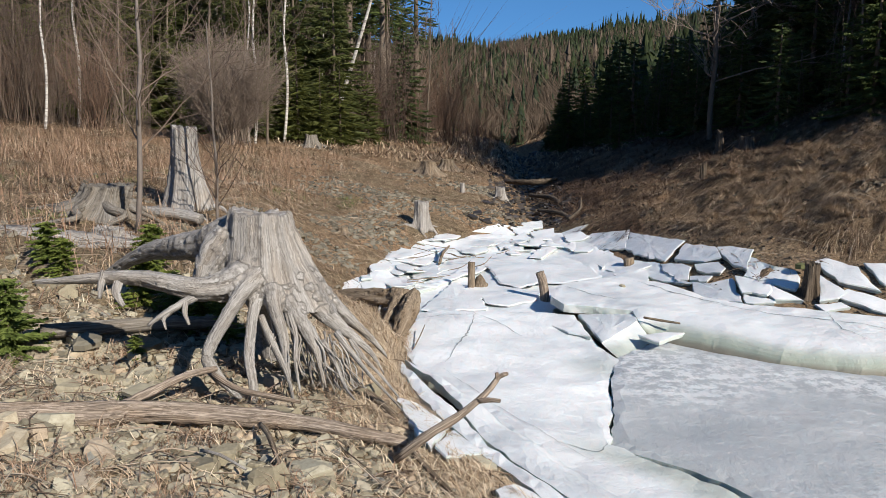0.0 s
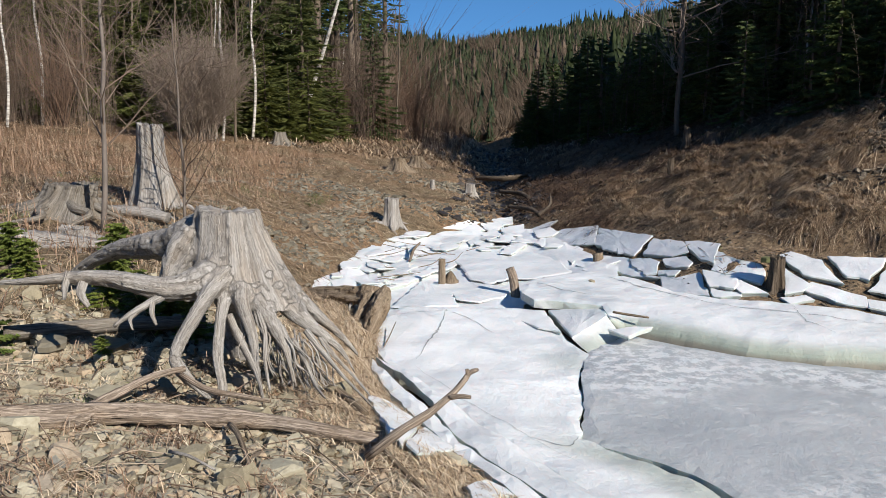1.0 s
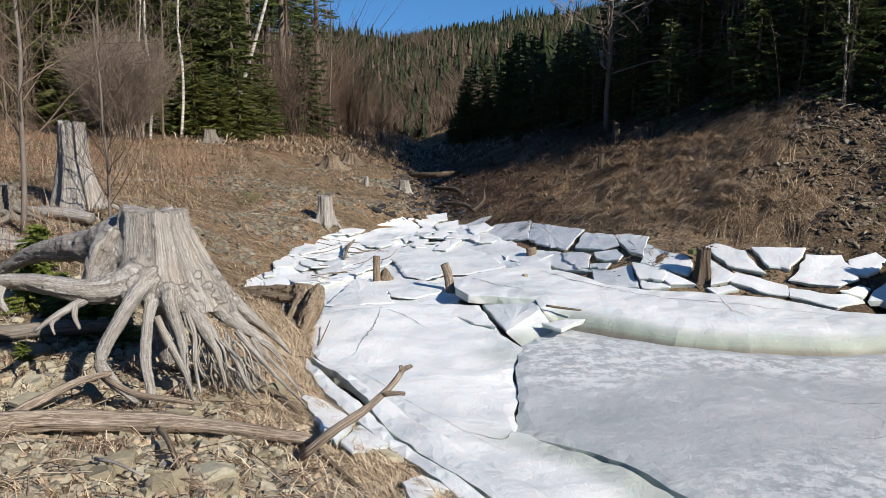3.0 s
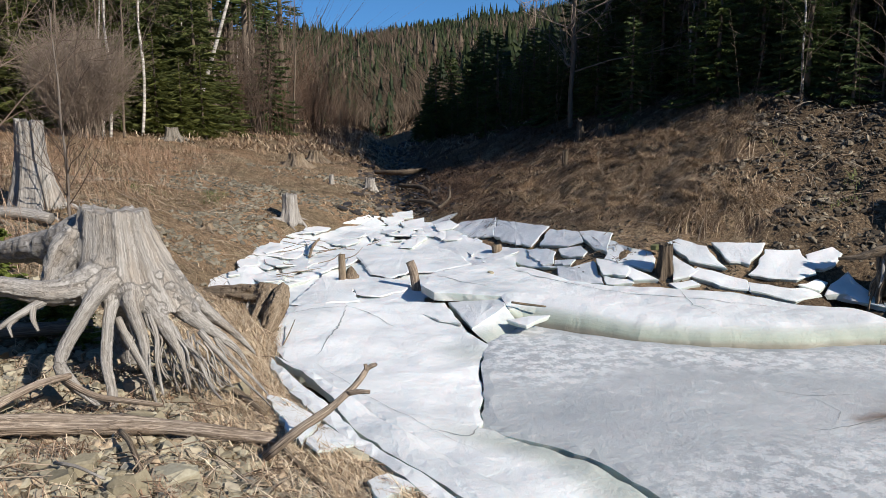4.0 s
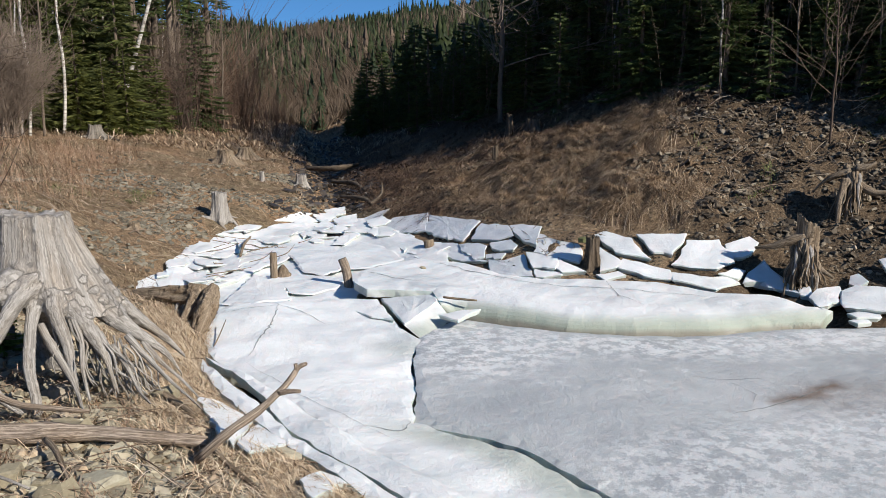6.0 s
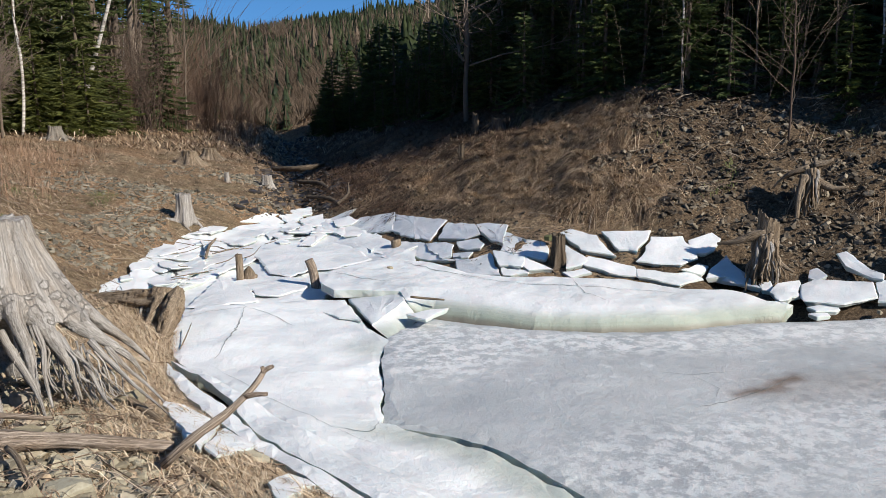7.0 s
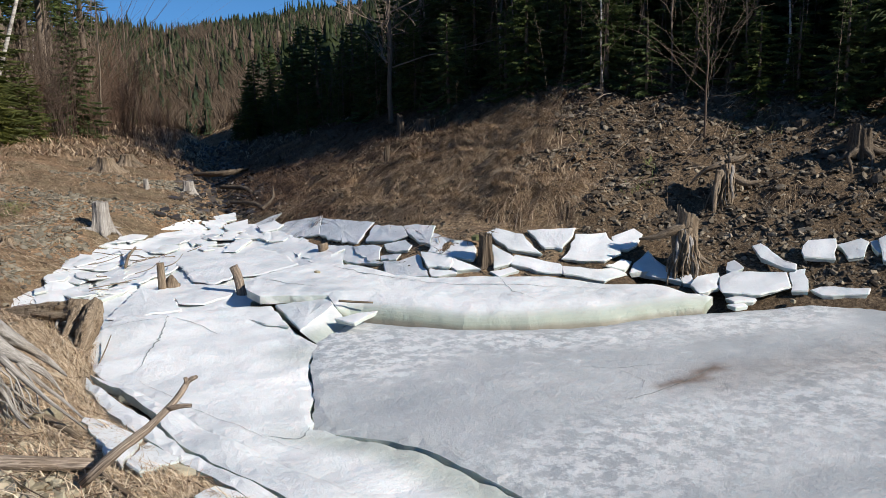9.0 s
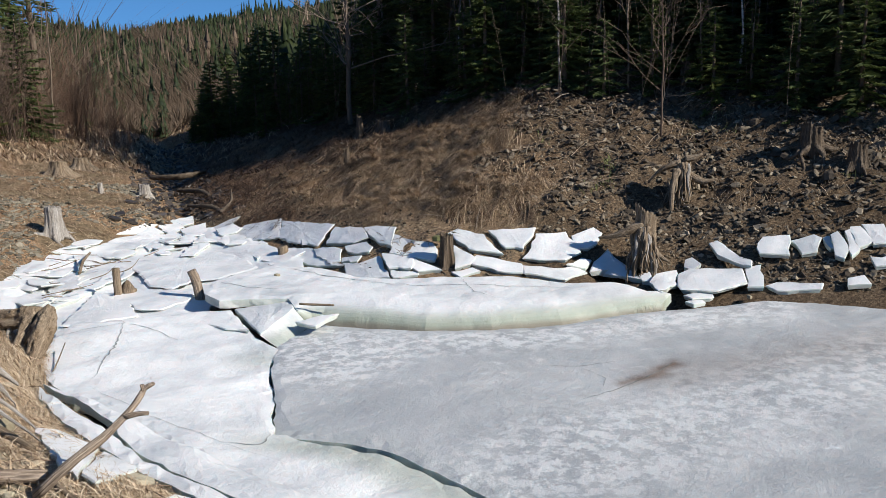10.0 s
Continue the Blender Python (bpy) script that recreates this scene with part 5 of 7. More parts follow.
limb("fallen_log", "bleached log below the tall stump", [(-3.75, 10.0, 1.0, 0.06), (-3.3, 9.9, 0.98, 0.07), (-2.9, 9.75, 0.93, 0.06)], GREY_WOOD, 81, 12, 0.15)
limb("fallen_branch", "bleached root piece beside the small stump", [(-0.95, 13.6, 0.33, 0.02), (-0.7, 13.65, 0.32, 0.035), (-0.42, 13.7, 0.28, 0.05)], GREY_WOOD, 82, 9, category="branch")


# driftwood lodged in the brook
for k, (pts, words) in enumerate([
        ([(1.95, 16.6, 0.22, 0.035), (2.3, 16.0, 0.24, 0.045), (2.45, 15.4, 0.18, 0.03)], "black rotten log sunk along the brook"),
        ([(2.0, 18.9, 0.30, 0.04), (2.4, 18.2, 0.32, 0.05), (2.5, 17.5, 0.28, 0.035)], "dark waterlogged log in the brook"),
        ([(1.6, 20.8, 0.46, 0.05), (2.3, 20.4, 0.48, 0.07), (2.9, 20.9, 0.52, 0.04)], "dark log bridging the brook"),
        ([(2.35, 15.2, 0.22, 0.035), (2.6, 15.5, 0.36, 0.03), (2.7, 16.0, 0.55, 0.012)], "broken black branch sticking out of the brook")]):
    limb("driftwood", words, pts, DARK_WOOD, 850 + k, 10, 0.25)

# twigs and stones that melted into the ice
ICE_TWIGS = np.random.RandomState(90)
for k in range(16):
    x, y = ICE_TWIGS.uniform(-0.7, 0.9), ICE_TWIGS.uniform(9.6, 13.2)
    a, n = ICE_TWIGS.uniform(0, 6.28), ICE_TWIGS.uniform(0.2, 0.6)
    limb("twig", "thin dark twig lying on the broken ice", [(x, y, 0.10, 0.006), (x + n * 0.5 * math.cos(a), y + n * 0.5 * math.sin(a), 0.13, 0.006), (x + n * math.cos(a + 0.3), y + n * math.sin(a + 0.3), 0.12 + ICE_TWIGS.uniform(0, 0.1), 0.003)], BROWN_WOOD, 400 + k, 6, category="twig")
limb("twig", "dark twig standing out of the ice margin", [(-0.28, 7.0, 0.10, 0.006), (-0.22, 7.25, 0.16, 0.006), (-0.17, 7.5, 0.22, 0.004)], BROWN_WOOD, 430, 6, category="twig")
limb("twig", "long dark stick frozen between ice slabs", [(-0.05, 11.3, 0.10, 0.02), (0.0, 12.0, 0.13, 0.022), (0.1, 12.6, 0.14, 0.015)], BROWN_WOOD, 431, 7, category="twig")
limb("twig", "dark stick lying on the ice ridge", [(2.02, 8.02, 0.16, 0.012), (2.15, 7.95, 0.15, 0.013), (2.33, 7.82, 0.15, 0.01)], BROWN_WOOD, 432, 7, category="twig")


# ---- living and bare trees ----
def needle_material(name, dark, light):
    m, nt, b = material(name, 0.6, 0.25)
    c = ramp(nt, random_value(nt, True), [(0.0, dark), (0.6, tuple((a + c) / 2 for a, c in zip(dark, light))), (1.0, light)])
    big = noise_node(nt, 1.3, 4, 0.6)
    c = mix(nt, ramp(nt, big, [(0.4, (0.55, 0.55, 0.55)), (0.6, (0, 0, 0))]), c, mix(nt, 1.0, c, (0.55, 0.62, 0.5), "MULTIPLY"))
    tint = random_value(nt)
    c = mix(nt, ramp(nt, tint, [(0.0, (0.0, 0.0, 0.0)), (1.0, (0.5, 0.5, 0.5))]), c, mix(nt, 1.0, c, (1.25, 1.1, 0.6), "MULTIPLY"))
    nt.links.new(c, b.inputs["Base Color"])
    tr = nt.nodes.new("ShaderNodeBsdfTranslucent")
    nt.links.new(c, tr.inputs["Color"])
    mx = nt.nodes.new("ShaderNodeMixShader")
    mx.inputs[0].default_value = 0.35
    nt.links.new(b.outputs[0], mx.inputs[1])
    nt.links.new(tr.outputs[0], mx.inputs[2])
    nt.links.new(mx.outputs[0], nt.nodes["Material Output"].inputs["Surface"])
    return m


SPRUCE = needle_material("spruce_needles", (0.045, 0.068, 0.026), (0.14, 0.18, 0.065))
YEW = needle_material("light_needles", (0.060, 0.074, 0.026), (0.185, 0.20, 0.070))
FAR_GREEN = needle_material("far_needles", (0.020, 0.034, 0.018), (0.060, 0.078, 0.036))
TRUNK = piece_material("tree_bark", [(0, (0.13, 0.10, 0.075)), (1, (0.22, 0.175, 0.135))], False, 0.9, 25, 0.8, (0.4, 0.38, 0.35), 0.01, (1, 1, 0.25))
TWIG = piece_material("bare_twigs", [(0, (0.085, 0.060, 0.046)), (0.5, (0.13, 0.094, 0.071)), (1, (0.19, 0.142, 0.108))], False, 0.85, 6, 0.5, (0.6, 0.55, 0.5), 0)
BUSH = piece_material("bush_twigs", [(0, (0.20, 0.155, 0.12)), (1, (0.27, 0.215, 0.17))], False, 0.85, 6, 0.5, (0.62, 0.58, 0.55), 0)
RED_TWIG = piece_material("reddish_twigs", [(0, (0.13, 0.080, 0.055)), (1, (0.21, 0.137, 0.095))], False, 0.85, 6, 0.5, (0.6, 0.55, 0.5), 0)
FAR_BROWN = piece_material("far_bare_wood", [(0, (0.07, 0.052, 0.038)), (1, (0.155, 0.115, 0.083))], True, 0.9, 3, 0.5, (0.6, 0.55, 0.5), 0)


def birch_bark():
    m, nt, b = material("birch_bark", 0.6, 0.3)
    n = noise_node(nt, 9, 6, 0.7, "Object", (0.35, 0.35, 2.2))
    c = ramp(nt, n, [(0.30, (0.05, 0.045, 0.04)), (0.44, (0.30, 0.27, 0.24)), (0.62, (0.55, 0.52, 0.47))])
    nt.links.new(c, b.inputs["Base Color"])
    bump(nt, b, n, 0.4, 0.006)
    return m


BIRCH = birch_bark()
GREY_BARK = piece_material("grey_bark", [(0, (0.13, 0.108, 0.092)), (1, (0.19, 0.16, 0.138))], False, 0.8, 25, 0.7, (0.5, 0.47, 0.44), 0.004, (1, 1, 0.4))


def conifer_arrays(h, seed, bare=0.04, width=0.26, step=0.10, dens=9.0, fluff=1.0, droop=1.0):
    """Crown of a spruce: limbs in whorls, each hung with needle twigs. Quads only."""
    rng = np.random.RandomState(seed)
    n = int(h * dens)
    base_v, twig_a, twig_d, twig_w = [], [], [], []
    gold = 2.39996
    limbs = []
    for k in range(n):
        t = bare + (0.99 - bare) * (k + rng.rand()) / n
        z = t * h
        length = ((1 - t) ** 0.85 * h * width + 0.10) * rng.uniform(0.65, 1.12)
        az = k * gold + rng.normal(0, 0.35)
        up = (0.45 * t - 0.22) * droop + rng.normal(0, 0.08)
        hor = np.array([math.cos(az), math.sin(az), 0])
        m = max(3, int(length / step))
        s = (np.arange(m) + 0.5) / m
        sag = -0.16 * droop * length * np.sin(s * 2.2) * (1 - t)
        pts = hor[None] * (s * length)[:, None] + np.array([0, 0, z])[None]
        pts[:, 2] += up * s * length + sag
        limbs.append((z, hor, length, up))
        side = np.array([-hor[1], hor[0], 0])
        tl = fluff * (0.10 + 0.34 * length * (1 - s) * np.minimum(1, 4 * s + 0.3)) * rng.uniform(0.7, 1.25, m)
        for sg in (-1, 1):
            d = hor[None] * 0.75 + sg * side[None] * 0.75 + rng.normal(0, 0.18, (m, 3))
            d[:, 2] -= 0.12 + 0.1 * rng.rand(m)
            d /= np.linalg.norm(d, axis=1, keepdims=True)
            twig_a.append(pts)
            twig_d.append(d * tl[:, None])
            twig_w.append(0.012 + 0.075 * tl)
        d = hor[None] + rng.normal(0, 0.15, (m, 3))
        twig_a.append(pts - hor[None] * 0.05)
        twig_d.append(d * (length / m * 1.6))
        twig_w.append(np.full(m, 0.022))
    a, d, w = np.vstack(twig_a), np.vstack(twig_d), np.concatenate(twig_w)[:, None]
    unit = d / np.maximum(np.linalg.norm(d, axis=1, keepdims=True), 1e-9)
    flat = np.cross(unit, [0, 0, 1.0])
    flat /= np.maximum(np.linalg.norm(flat, axis=1, keepdims=True), 1e-6)
    up = np.cross(flat, unit)
    vs = []
    for across, lift in ((flat, 0.0), (up * 0.8, 0.0)):
        mid = a + d * 0.45
        vs.append(np.stack([a, mid + across * w, a + d - np.array([0, 0, 0.03]) * np.linalg.norm(d, axis=1, keepdims=True), mid - across * w], 1).reshape(-1, 3))
    v = np.vstack(vs)
    q = np.arange(len(v)).reshape(-1, 4)
    return v, q, limbs


def conifer(name, h, seed, mat, at, label, bare=0.04, trunk_r=None, **more):
    v, q, limbs = conifer_arrays(h, seed, bare, **more)
    base = empty(name, at, label, "tree", "conifers")
    r = trunk_r or 0.012 * h + 0.02
    t = tube([(at[0], at[1], at[2] - 0.3, r * 1.2), (at[0], at[1], at[2] + h * 0.5, r * 0.65), (at[0], at[1], at[2] + h * 0.98, 0.012)], 8, 0.5, seed, 0.08)
    wood_object("trunk", [t], TRUNK, base)
    quads_object("crown", v + np.array(at), q, mat, base)
    return base


def bare_segments(h, r, seed, branches=16, spread=0.5, low=0.25, twigs=5, up=0.6, lean=(0, 0), wiggle=0.03, fine=0.004, sub=2, reach=0.42):
    """Trunk line and limb segments of a leafless tree, as lists of spline points."""
    rng = np.random.RandomState(seed)
    n = 9
    trunk, off = [], np.zeros(2)
    for k in range(n):
        t = k / (n - 1)
        off = off + rng.normal(0, wiggle * h / n * 2, 2)
        trunk.append((off[0] + lean[0] * t * h, off[1] + lean[1] * t * h, t * h, r * (1 - t) ** 0.8 + 0.006))
    tr = np.array(trunk)
    segs = []

    def grow(p, d, length, rad, depth):
        k = 4
        pts, q = [(*p, rad)], np.array(p)
        for i in range(k):
            d = d + rng.normal(0, 0.16, 3) + np.array([0, 0, 0.10 * up])
            d = d / np.linalg.norm(d)
            q = q + d * length / k
            pts.append((*q, max(fine, rad * (1 - (i + 1) / k * 0.8))))
            if depth:
                for _ in range(rng.poisson(twigs / k)):
                    e = d + rng.normal(0, 0.55, 3)
                    grow(q, e / np.linalg.norm(e), length * rng.uniform(0.3, 0.6), max(fine, rad * 0.45), depth - 1)
        segs.append(pts)

    for b in range(branches):
        t = low + (0.97 - low) * (b + rng.rand()) / branches
        p = np.array([np.interp(t, np.linspace(0, 1, n), tr[:, i]) for i in range(3)])
        az = b * 2.4 + rng.normal(0, 0.4)
        d = np.array([math.cos(az) * spread, math.sin(az) * spread, up])
        grow(p, d / np.linalg.norm(d), h * reach * (1.05 - t) * rng.uniform(0.6, 1.15) + 0.15, max(fine, r * 0.4 * (1 - t) + 0.003), sub - 1)
    return trunk, segs


def thin_arrays(lines, at):
    """Three-sided tapering sticks along many lines of (x, y, z, radius)."""
    vs, qs, off = [], [], 0
    ang = np.array([0, 2.094, 4.189])
    for pts in lines:
        p = np.array(pts)
        c, r = p[:, :3] + np.array(at), p[:, 3]
        tan = np.gradient(c, axis=0)
        tan /= np.maximum(np.linalg.norm(tan, axis=1, keepdims=True), 1e-9)
        u = np.cross(tan, [0.31, 0.57, 0.76])
        u /= np.maximum(np.linalg.norm(u, axis=1, keepdims=True), 1e-9)
        w = np.cross(u, tan)
        v = c[:, None] + r[:, None, None] * (np.cos(ang)[None, :, None] * u[:, None] + np.sin(ang)[None, :, None] * w[:, None])
        n = len(p)
        i, j = np.meshgrid(np.arange(n - 1), np.arange(3), indexing="ij")
        qs.append(np.stack([i * 3 + j, i * 3 + (j + 1) % 3, (i + 1) * 3 + (j + 1) % 3, (i + 1) * 3 + j], -1).reshape(-1, 4) + off)
        vs.append(v.reshape(-1, 3))
        off += 3 * n
    return np.vstack(vs), np.vstack(qs)


def bare_tree(name, h, r, seed, at, label, bark, twig, group="bare trees", category="tree", **more):
    trunk, segs = bare_segments(h, r, seed, **more)
    base = empty(name, at, label, category, group)
    line = [(a + at[0], b + at[1], c + at[2] - (0.15 if k == 0 else 0), d) for k, (a, b, c, d) in enumerate(trunk)]
    wood_object("trunk", [tube(line, 8, 0.3, seed, 0.06)], bark, base)
    v, q = thin_arrays(segs, at)
    quads_object("crown", v, q, twig, base)
    return base


def bush(name, h, radius, stems, seed, at, label, twig, twigs=5, fine=0.004):
    """A dense domed shrub of many thin stems from one foot."""
    rng = np.random.RandomState(seed)
    lines = []
    for k in range(stems):
        az, tilt = rng.uniform(0, 6.28), math.sqrt(rng.rand())
        d = np.array([math.cos(az) * tilt * radius / h * 1.1, math.sin(az) * tilt * radius / h * 1.1, 1.0])
        length = h * (1.0 - 0.22 * tilt) * rng.uniform(0.8, 1.08) * np.linalg.norm(d) ** 0.3
        d /= np.linalg.norm(d)
        foot = rng.normal(0, 0.12 * radius, 2)
        q, rad = np.array([foot[0], foot[1], -0.05]), 0.010
        pts = [(*q, rad)]
        for i in range(6):
            d = d + rng.normal(0, 0.07, 3)
            d /= np.linalg.norm(d)
            q = q + d * length / 6
            pts.append((*q, max(fine, rad * (1 - i / 6))))
            if i > 0:
                for _ in range(rng.poisson(twigs / 2.2)):
                    e, w = d + rng.normal(0, 0.62, 3), q.copy()
                    e /= np.linalg.norm(e)
                    tw, ln = [(*w, fine)], length * rng.uniform(0.12, 0.34)
                    for _ in range(2):
                        e = e + rng.normal(0, 0.12, 3)
                        w = w + e * ln / 2
                        tw.append((*w, fine * 0.7))
                    lines.append(tw)
        lines.append(pts)
    base = empty(name, at, label, "shrub", "bare shrubs")
    bundles = 9 if stems > 100 else 1
    for k in range(bundles):
        v, q = thin_arrays(lines[k * len(lines) // bundles:(k + 1) * len(lines) // bundles], at)
        quads_object("stem" if bundles > 1 else "crown", v, q, twig, base)
    return base


def spot(x, y):
    return (x, y, ground_z(x, y))


def again(thing, x, y, turn, size):
    return copy_thing(thing, Matrix.Translation(spot(x, y)) @ Matrix.Rotation(turn, 4, "Z") @ Matrix.Scale(size, 4))


# ---- dark spruces above the scree bank ----
rng = np.random.RandomState(77)
kinds = [conifer("spruce", h, 100 + k, SPRUCE, spot(x, y), "dark green spruce with drooping boughs at the forest edge", 0.02, width=w, step=0.06, dens=17, fluff=0.95)
         for k, (h, x, y, w) in enumerate([(5.2, 8.6, 14.4, 0.27), (6.4, 7.6, 18.4, 0.25), (4.2, 10.4, 11.6, 0.30), (7.2, 12.3, 11.0, 0.23)])]
young = [conifer("young_spruce", h, 110 + k, SPRUCE, spot(x, y), "small bushy green spruce at the top of the bank", 0.0, width=w, step=0.04, dens=30, fluff=0.75)
         for k, (h, x, y, w) in enumerate([(1.5, 8.9, 11.2, 0.36), (2.2, 7.9, 12.3, 0.33), (1.1, 9.9, 10.0, 0.42)])]
placed = [(8.6, 14.4), (7.6, 18.4), (10.4, 11.6), (12.3, 11.0), (8.9, 11.2), (7.9, 12.3), (9.9, 10.0)]


def scatter(things, n, region, gap, sizes, rng):
    made = 0
    for _ in range(n * 30):
        if made >= n:
            break
        x, y = region(rng)
        if all((x - a) ** 2 + (y - b) ** 2 > gap * gap for a, b in placed):
            again(things[rng.randint(len(things))], x, y, rng.uniform(0, 6.28), rng.uniform(*sizes))
            placed.append((x, y))
            made += 1


def bank_top(r, inner, outer, first=0.0, last=1.0):
    """A place along the top of the scree bank, so far back from its edge."""
    t = first + (last - first) * r.rand()
    k = [0, 0.2, 0.36, 0.5, 0.64, 0.76, 0.88, 1]
    x, y = np.interp(t, k, [5.2, 6.3, 6.6, 7.5, 8.5, 9.5, 10.1, 11.5]), np.interp(t, k, [24.0, 18.9, 15.4, 12.4, 11.0, 9.9, 8.2, 5.0])
    d = r.uniform(inner, outer)
    return float(x + d * 0.78 + r.normal(0, 0.2)), float(y + d * 0.62 + r.normal(0, 0.2))


scatter(young, 34, lambda r: bank_top(r, 0.0, 1.2), 0.6, (0.6, 1.15), rng)
def brook_edge(r):
    """A place on the shaded bank where the wood comes down towards the brook."""
    y = r.uniform(19, 36)
    x = np.interp(y, [19, 23, 25.5, 28.3, 29.2, 31.5, 36], [6.2, 6.0, 5.8, 5.4, 4.8, 4.4, 4.6])
    return float(x + 2.2 * r.rand() ** 1.5), y


scatter(young, 46, brook_edge, 0.5, (0.6, 1.5), rng)
scatter(kinds, 16, lambda r: bank_top(r, 0.5, 1.5, 0.33, 0.9), 0.7, (0.65, 0.95), rng)
scatter(kinds, 24, lambda r: bank_top(r, 1.2, 3.2, 0.1), 0.9, (0.7, 1.05), rng)
scatter(kinds, 46, lambda r: bank_top(r, 3.0, 9.0, 0.12), 1.2, (1.15, 1.6), rng)

# ---- left wood ----
tall = [conifer("tall_spruce", h, 130 + k, SPRUCE, spot(x, y), "tall spruce with a bare lower trunk in the wood", 0.27, 0.14, width=0.13, step=0.22, dens=5, fluff=1.7)
        for k, (h, x, y) in enumerate([(16, -2.6, 39.0), (18, -5.4, 42.0), (15, -1.4, 44.0)])]
placed += [(-2.6, 39.0), (-5.4, 42.0), (-1.4, 44.0)]
scatter(tall, 22, lambda r: (r.uniform(-11, -1.3), r.uniform(31, 42)), 1.1, (0.7, 1.0), rng)
scatter(tall, 40, lambda r: (r.uniform(-34, -1.2), r.uniform(33, 60)), 1.5, (0.8, 1.15), rng)
light_fir = [conifer("young_fir", h, 140 + k, YEW, spot(x, y), "bushy olive-green young fir beside bare shrubs", 0.0, width=w, step=0.075, dens=15, fluff=1.25, droop=0.6)
             for k, (h, x, y, w) in enumerate([(6.0, -4.6, 26.0, 0.30), (4.6, -3.3, 25.4, 0.36), (8.5, -7.6, 29.0, 0.24)])]
placed += [(-4.6, 26.0), (-3.3, 25.4), (-7.6, 29.0)]
for x, y, s in [(-5.6, 27.5, 1.1), (-6.6, 30.5, 1.2), (-10.5, 29.5, 1.1), (-13.5, 31.0, 1.15), (-3.9, 28.6, 1.15), (-17.5, 30.0, 1.1), (-2.4, 26.6, 0.5), (-3.0, 24.2, 0.42), (-9.3, 25.2, 0.4), (-12.0, 24.0, 0.42), (-15.0, 22.5, 0.4), (-7.6, 25.8, 0.95), (-9.0, 27.5, 1.0), (-11.5, 27.0, 1.0), (-12.8, 29.0, 1.1), (-15.5, 27.5, 1.0), (-8.2, 31.5, 1.2), (-4.9, 24.6, 0.75), (-3.5, 23.7, 0.36), (-6.4, 24.3, 0.72), (-7.4, 23.4, 0.6), (-8.6, 23.9, 0.75), (-10.6, 24.6, 0.8), (-13.2, 25.4, 0.8), (-6.0, 23.2, 0.8), (-5.2, 22.9, 0.62), (-4.1, 23.4, 0.6), (-8.0, 26.6, 1.25), (-9.6, 26.2, 1.2), (-6.9, 26.9, 1.3)]:
    again(light_fir[int(abs(x * 7)) % 3], x, y, x * 3.3, s)
    placed.append((x, y))
again(young[1], -1.35, 29.0, 0.4, 1.75)
for k in range(34):
    again(kinds[k % 4], rng.uniform(-24, -4.5), rng.uniform(27, 35), rng.uniform(0, 6), rng.uniform(1.0, 1.5))
for x, y, s in [(0.5, 38.0, 0.9), (2.3, 46.0, 1.0), (1.1, 50.0, 1.1), (4.6, 31.0, 1.1), (5.2, 27.5, 1.0), (4.9, 34.0, 1.3), (5.4, 37.0, 1.5), (5.7, 30.5, 1.5), (6.6, 33.0, 1.9), (6.4, 27.0, 1.5), (7.2, 38.0, 2.0), (4.3, 29.5, 0.6), (4.2, 33.0, 0.7), (7.6, 29.0, 2.2), (6.9, 24.5, 1.6), (6.1, 23.5, 1.1)]:
    again(young[int(abs(x * 5)) % 2], x, y, x * 2.1, s * 0.68)
    placed.append((x, y))

# small bushy spruces by the great stump
LIGHT = needle_material("seedling_needles", (0.10, 0.135, 0.035), (0.26, 0.31, 0.09))
sprig = conifer("spruce_seedling", 0.55, 150, LIGHT, spot(-2.98, 5.45), "bright green spruce seedling growing among stones", 0.0, 0.008, width=0.42, step=0.022, dens=110, fluff=0.36, droop=0.2)
for x, y, turn, s in [(-3.35, 6.85, 1.0, 0.75), (-3.15, 6.7, 2.2, 0.6), (-2.35, 6.3, 2.0, 0.7), (-2.1, 6.25, 0.4, 0.6), (-1.85, 6.1, 3.1, 0.7), (-1.65, 6.0, 5.0, 0.6), (-3.25, 5.6, 0.7, 0.7), (-2.15, 5.55, 1.2, 0.3), (-2.5, 6.9, 2.2, 0.8)]:
    again(sprig, x, y, turn, s)

# leafless trees
bare_tree("birch", 7.4, 0.075, 201, spot(-3.9, 27.2), "leaning white-barked birch without leaves", BIRCH, TWIG, branches=9, low=0.55, lean=(0.40, 0.02), spread=0.7, up=0.5, wiggle=0.05, reach=0.3)
bare_tree("birch", 8.5, 0.07, 202, spot(-5.4, 28.6), "slender white-barked birch without leaves", BIRCH, TWIG, branches=10, low=0.5, lean=(0.10, 0.0), spread=0.7, up=0.5, wiggle=0.05, reach=0.3)
bare_tree("young_birch", 3.6, 0.027, 203, spot(-3.30, 8.75), "young leafless tree with a smooth grey trunk", GREY_BARK, TWIG, branches=20, low=0.22, spread=0.75, up=0.75, twigs=8, lean=(-0.02, 0), wiggle=0.05, fine=0.0032, reach=0.55)
bare_tree("sapling", 2.4, 0.014, 204, spot(-2.75, 9.9), "thin leafless sapling on the terrace", GREY_BARK, TWIG, branches=26, low=0.06, spread=0.75, up=0.7, twigs=6, fine=0.0026, reach=0.5)
bare_tree("beech", 7.5, 0.055, 205, spot(5.75, 17.8), "bare broadleaf tree with spreading limbs", TRUNK, BUSH, branches=24, low=0.16, spread=1.2, up=0.25, twigs=6, sub=3, fine=0.006, reach=0.5)
bare_tree("sapling", 2.6, 0.011, 206, spot(8.05, 9.9), "thin leafless sapling on the scree bank", TWIG, TWIG, branches=18, low=0.15, spread=0.7, up=0.6, twigs=4, fine=0.003)

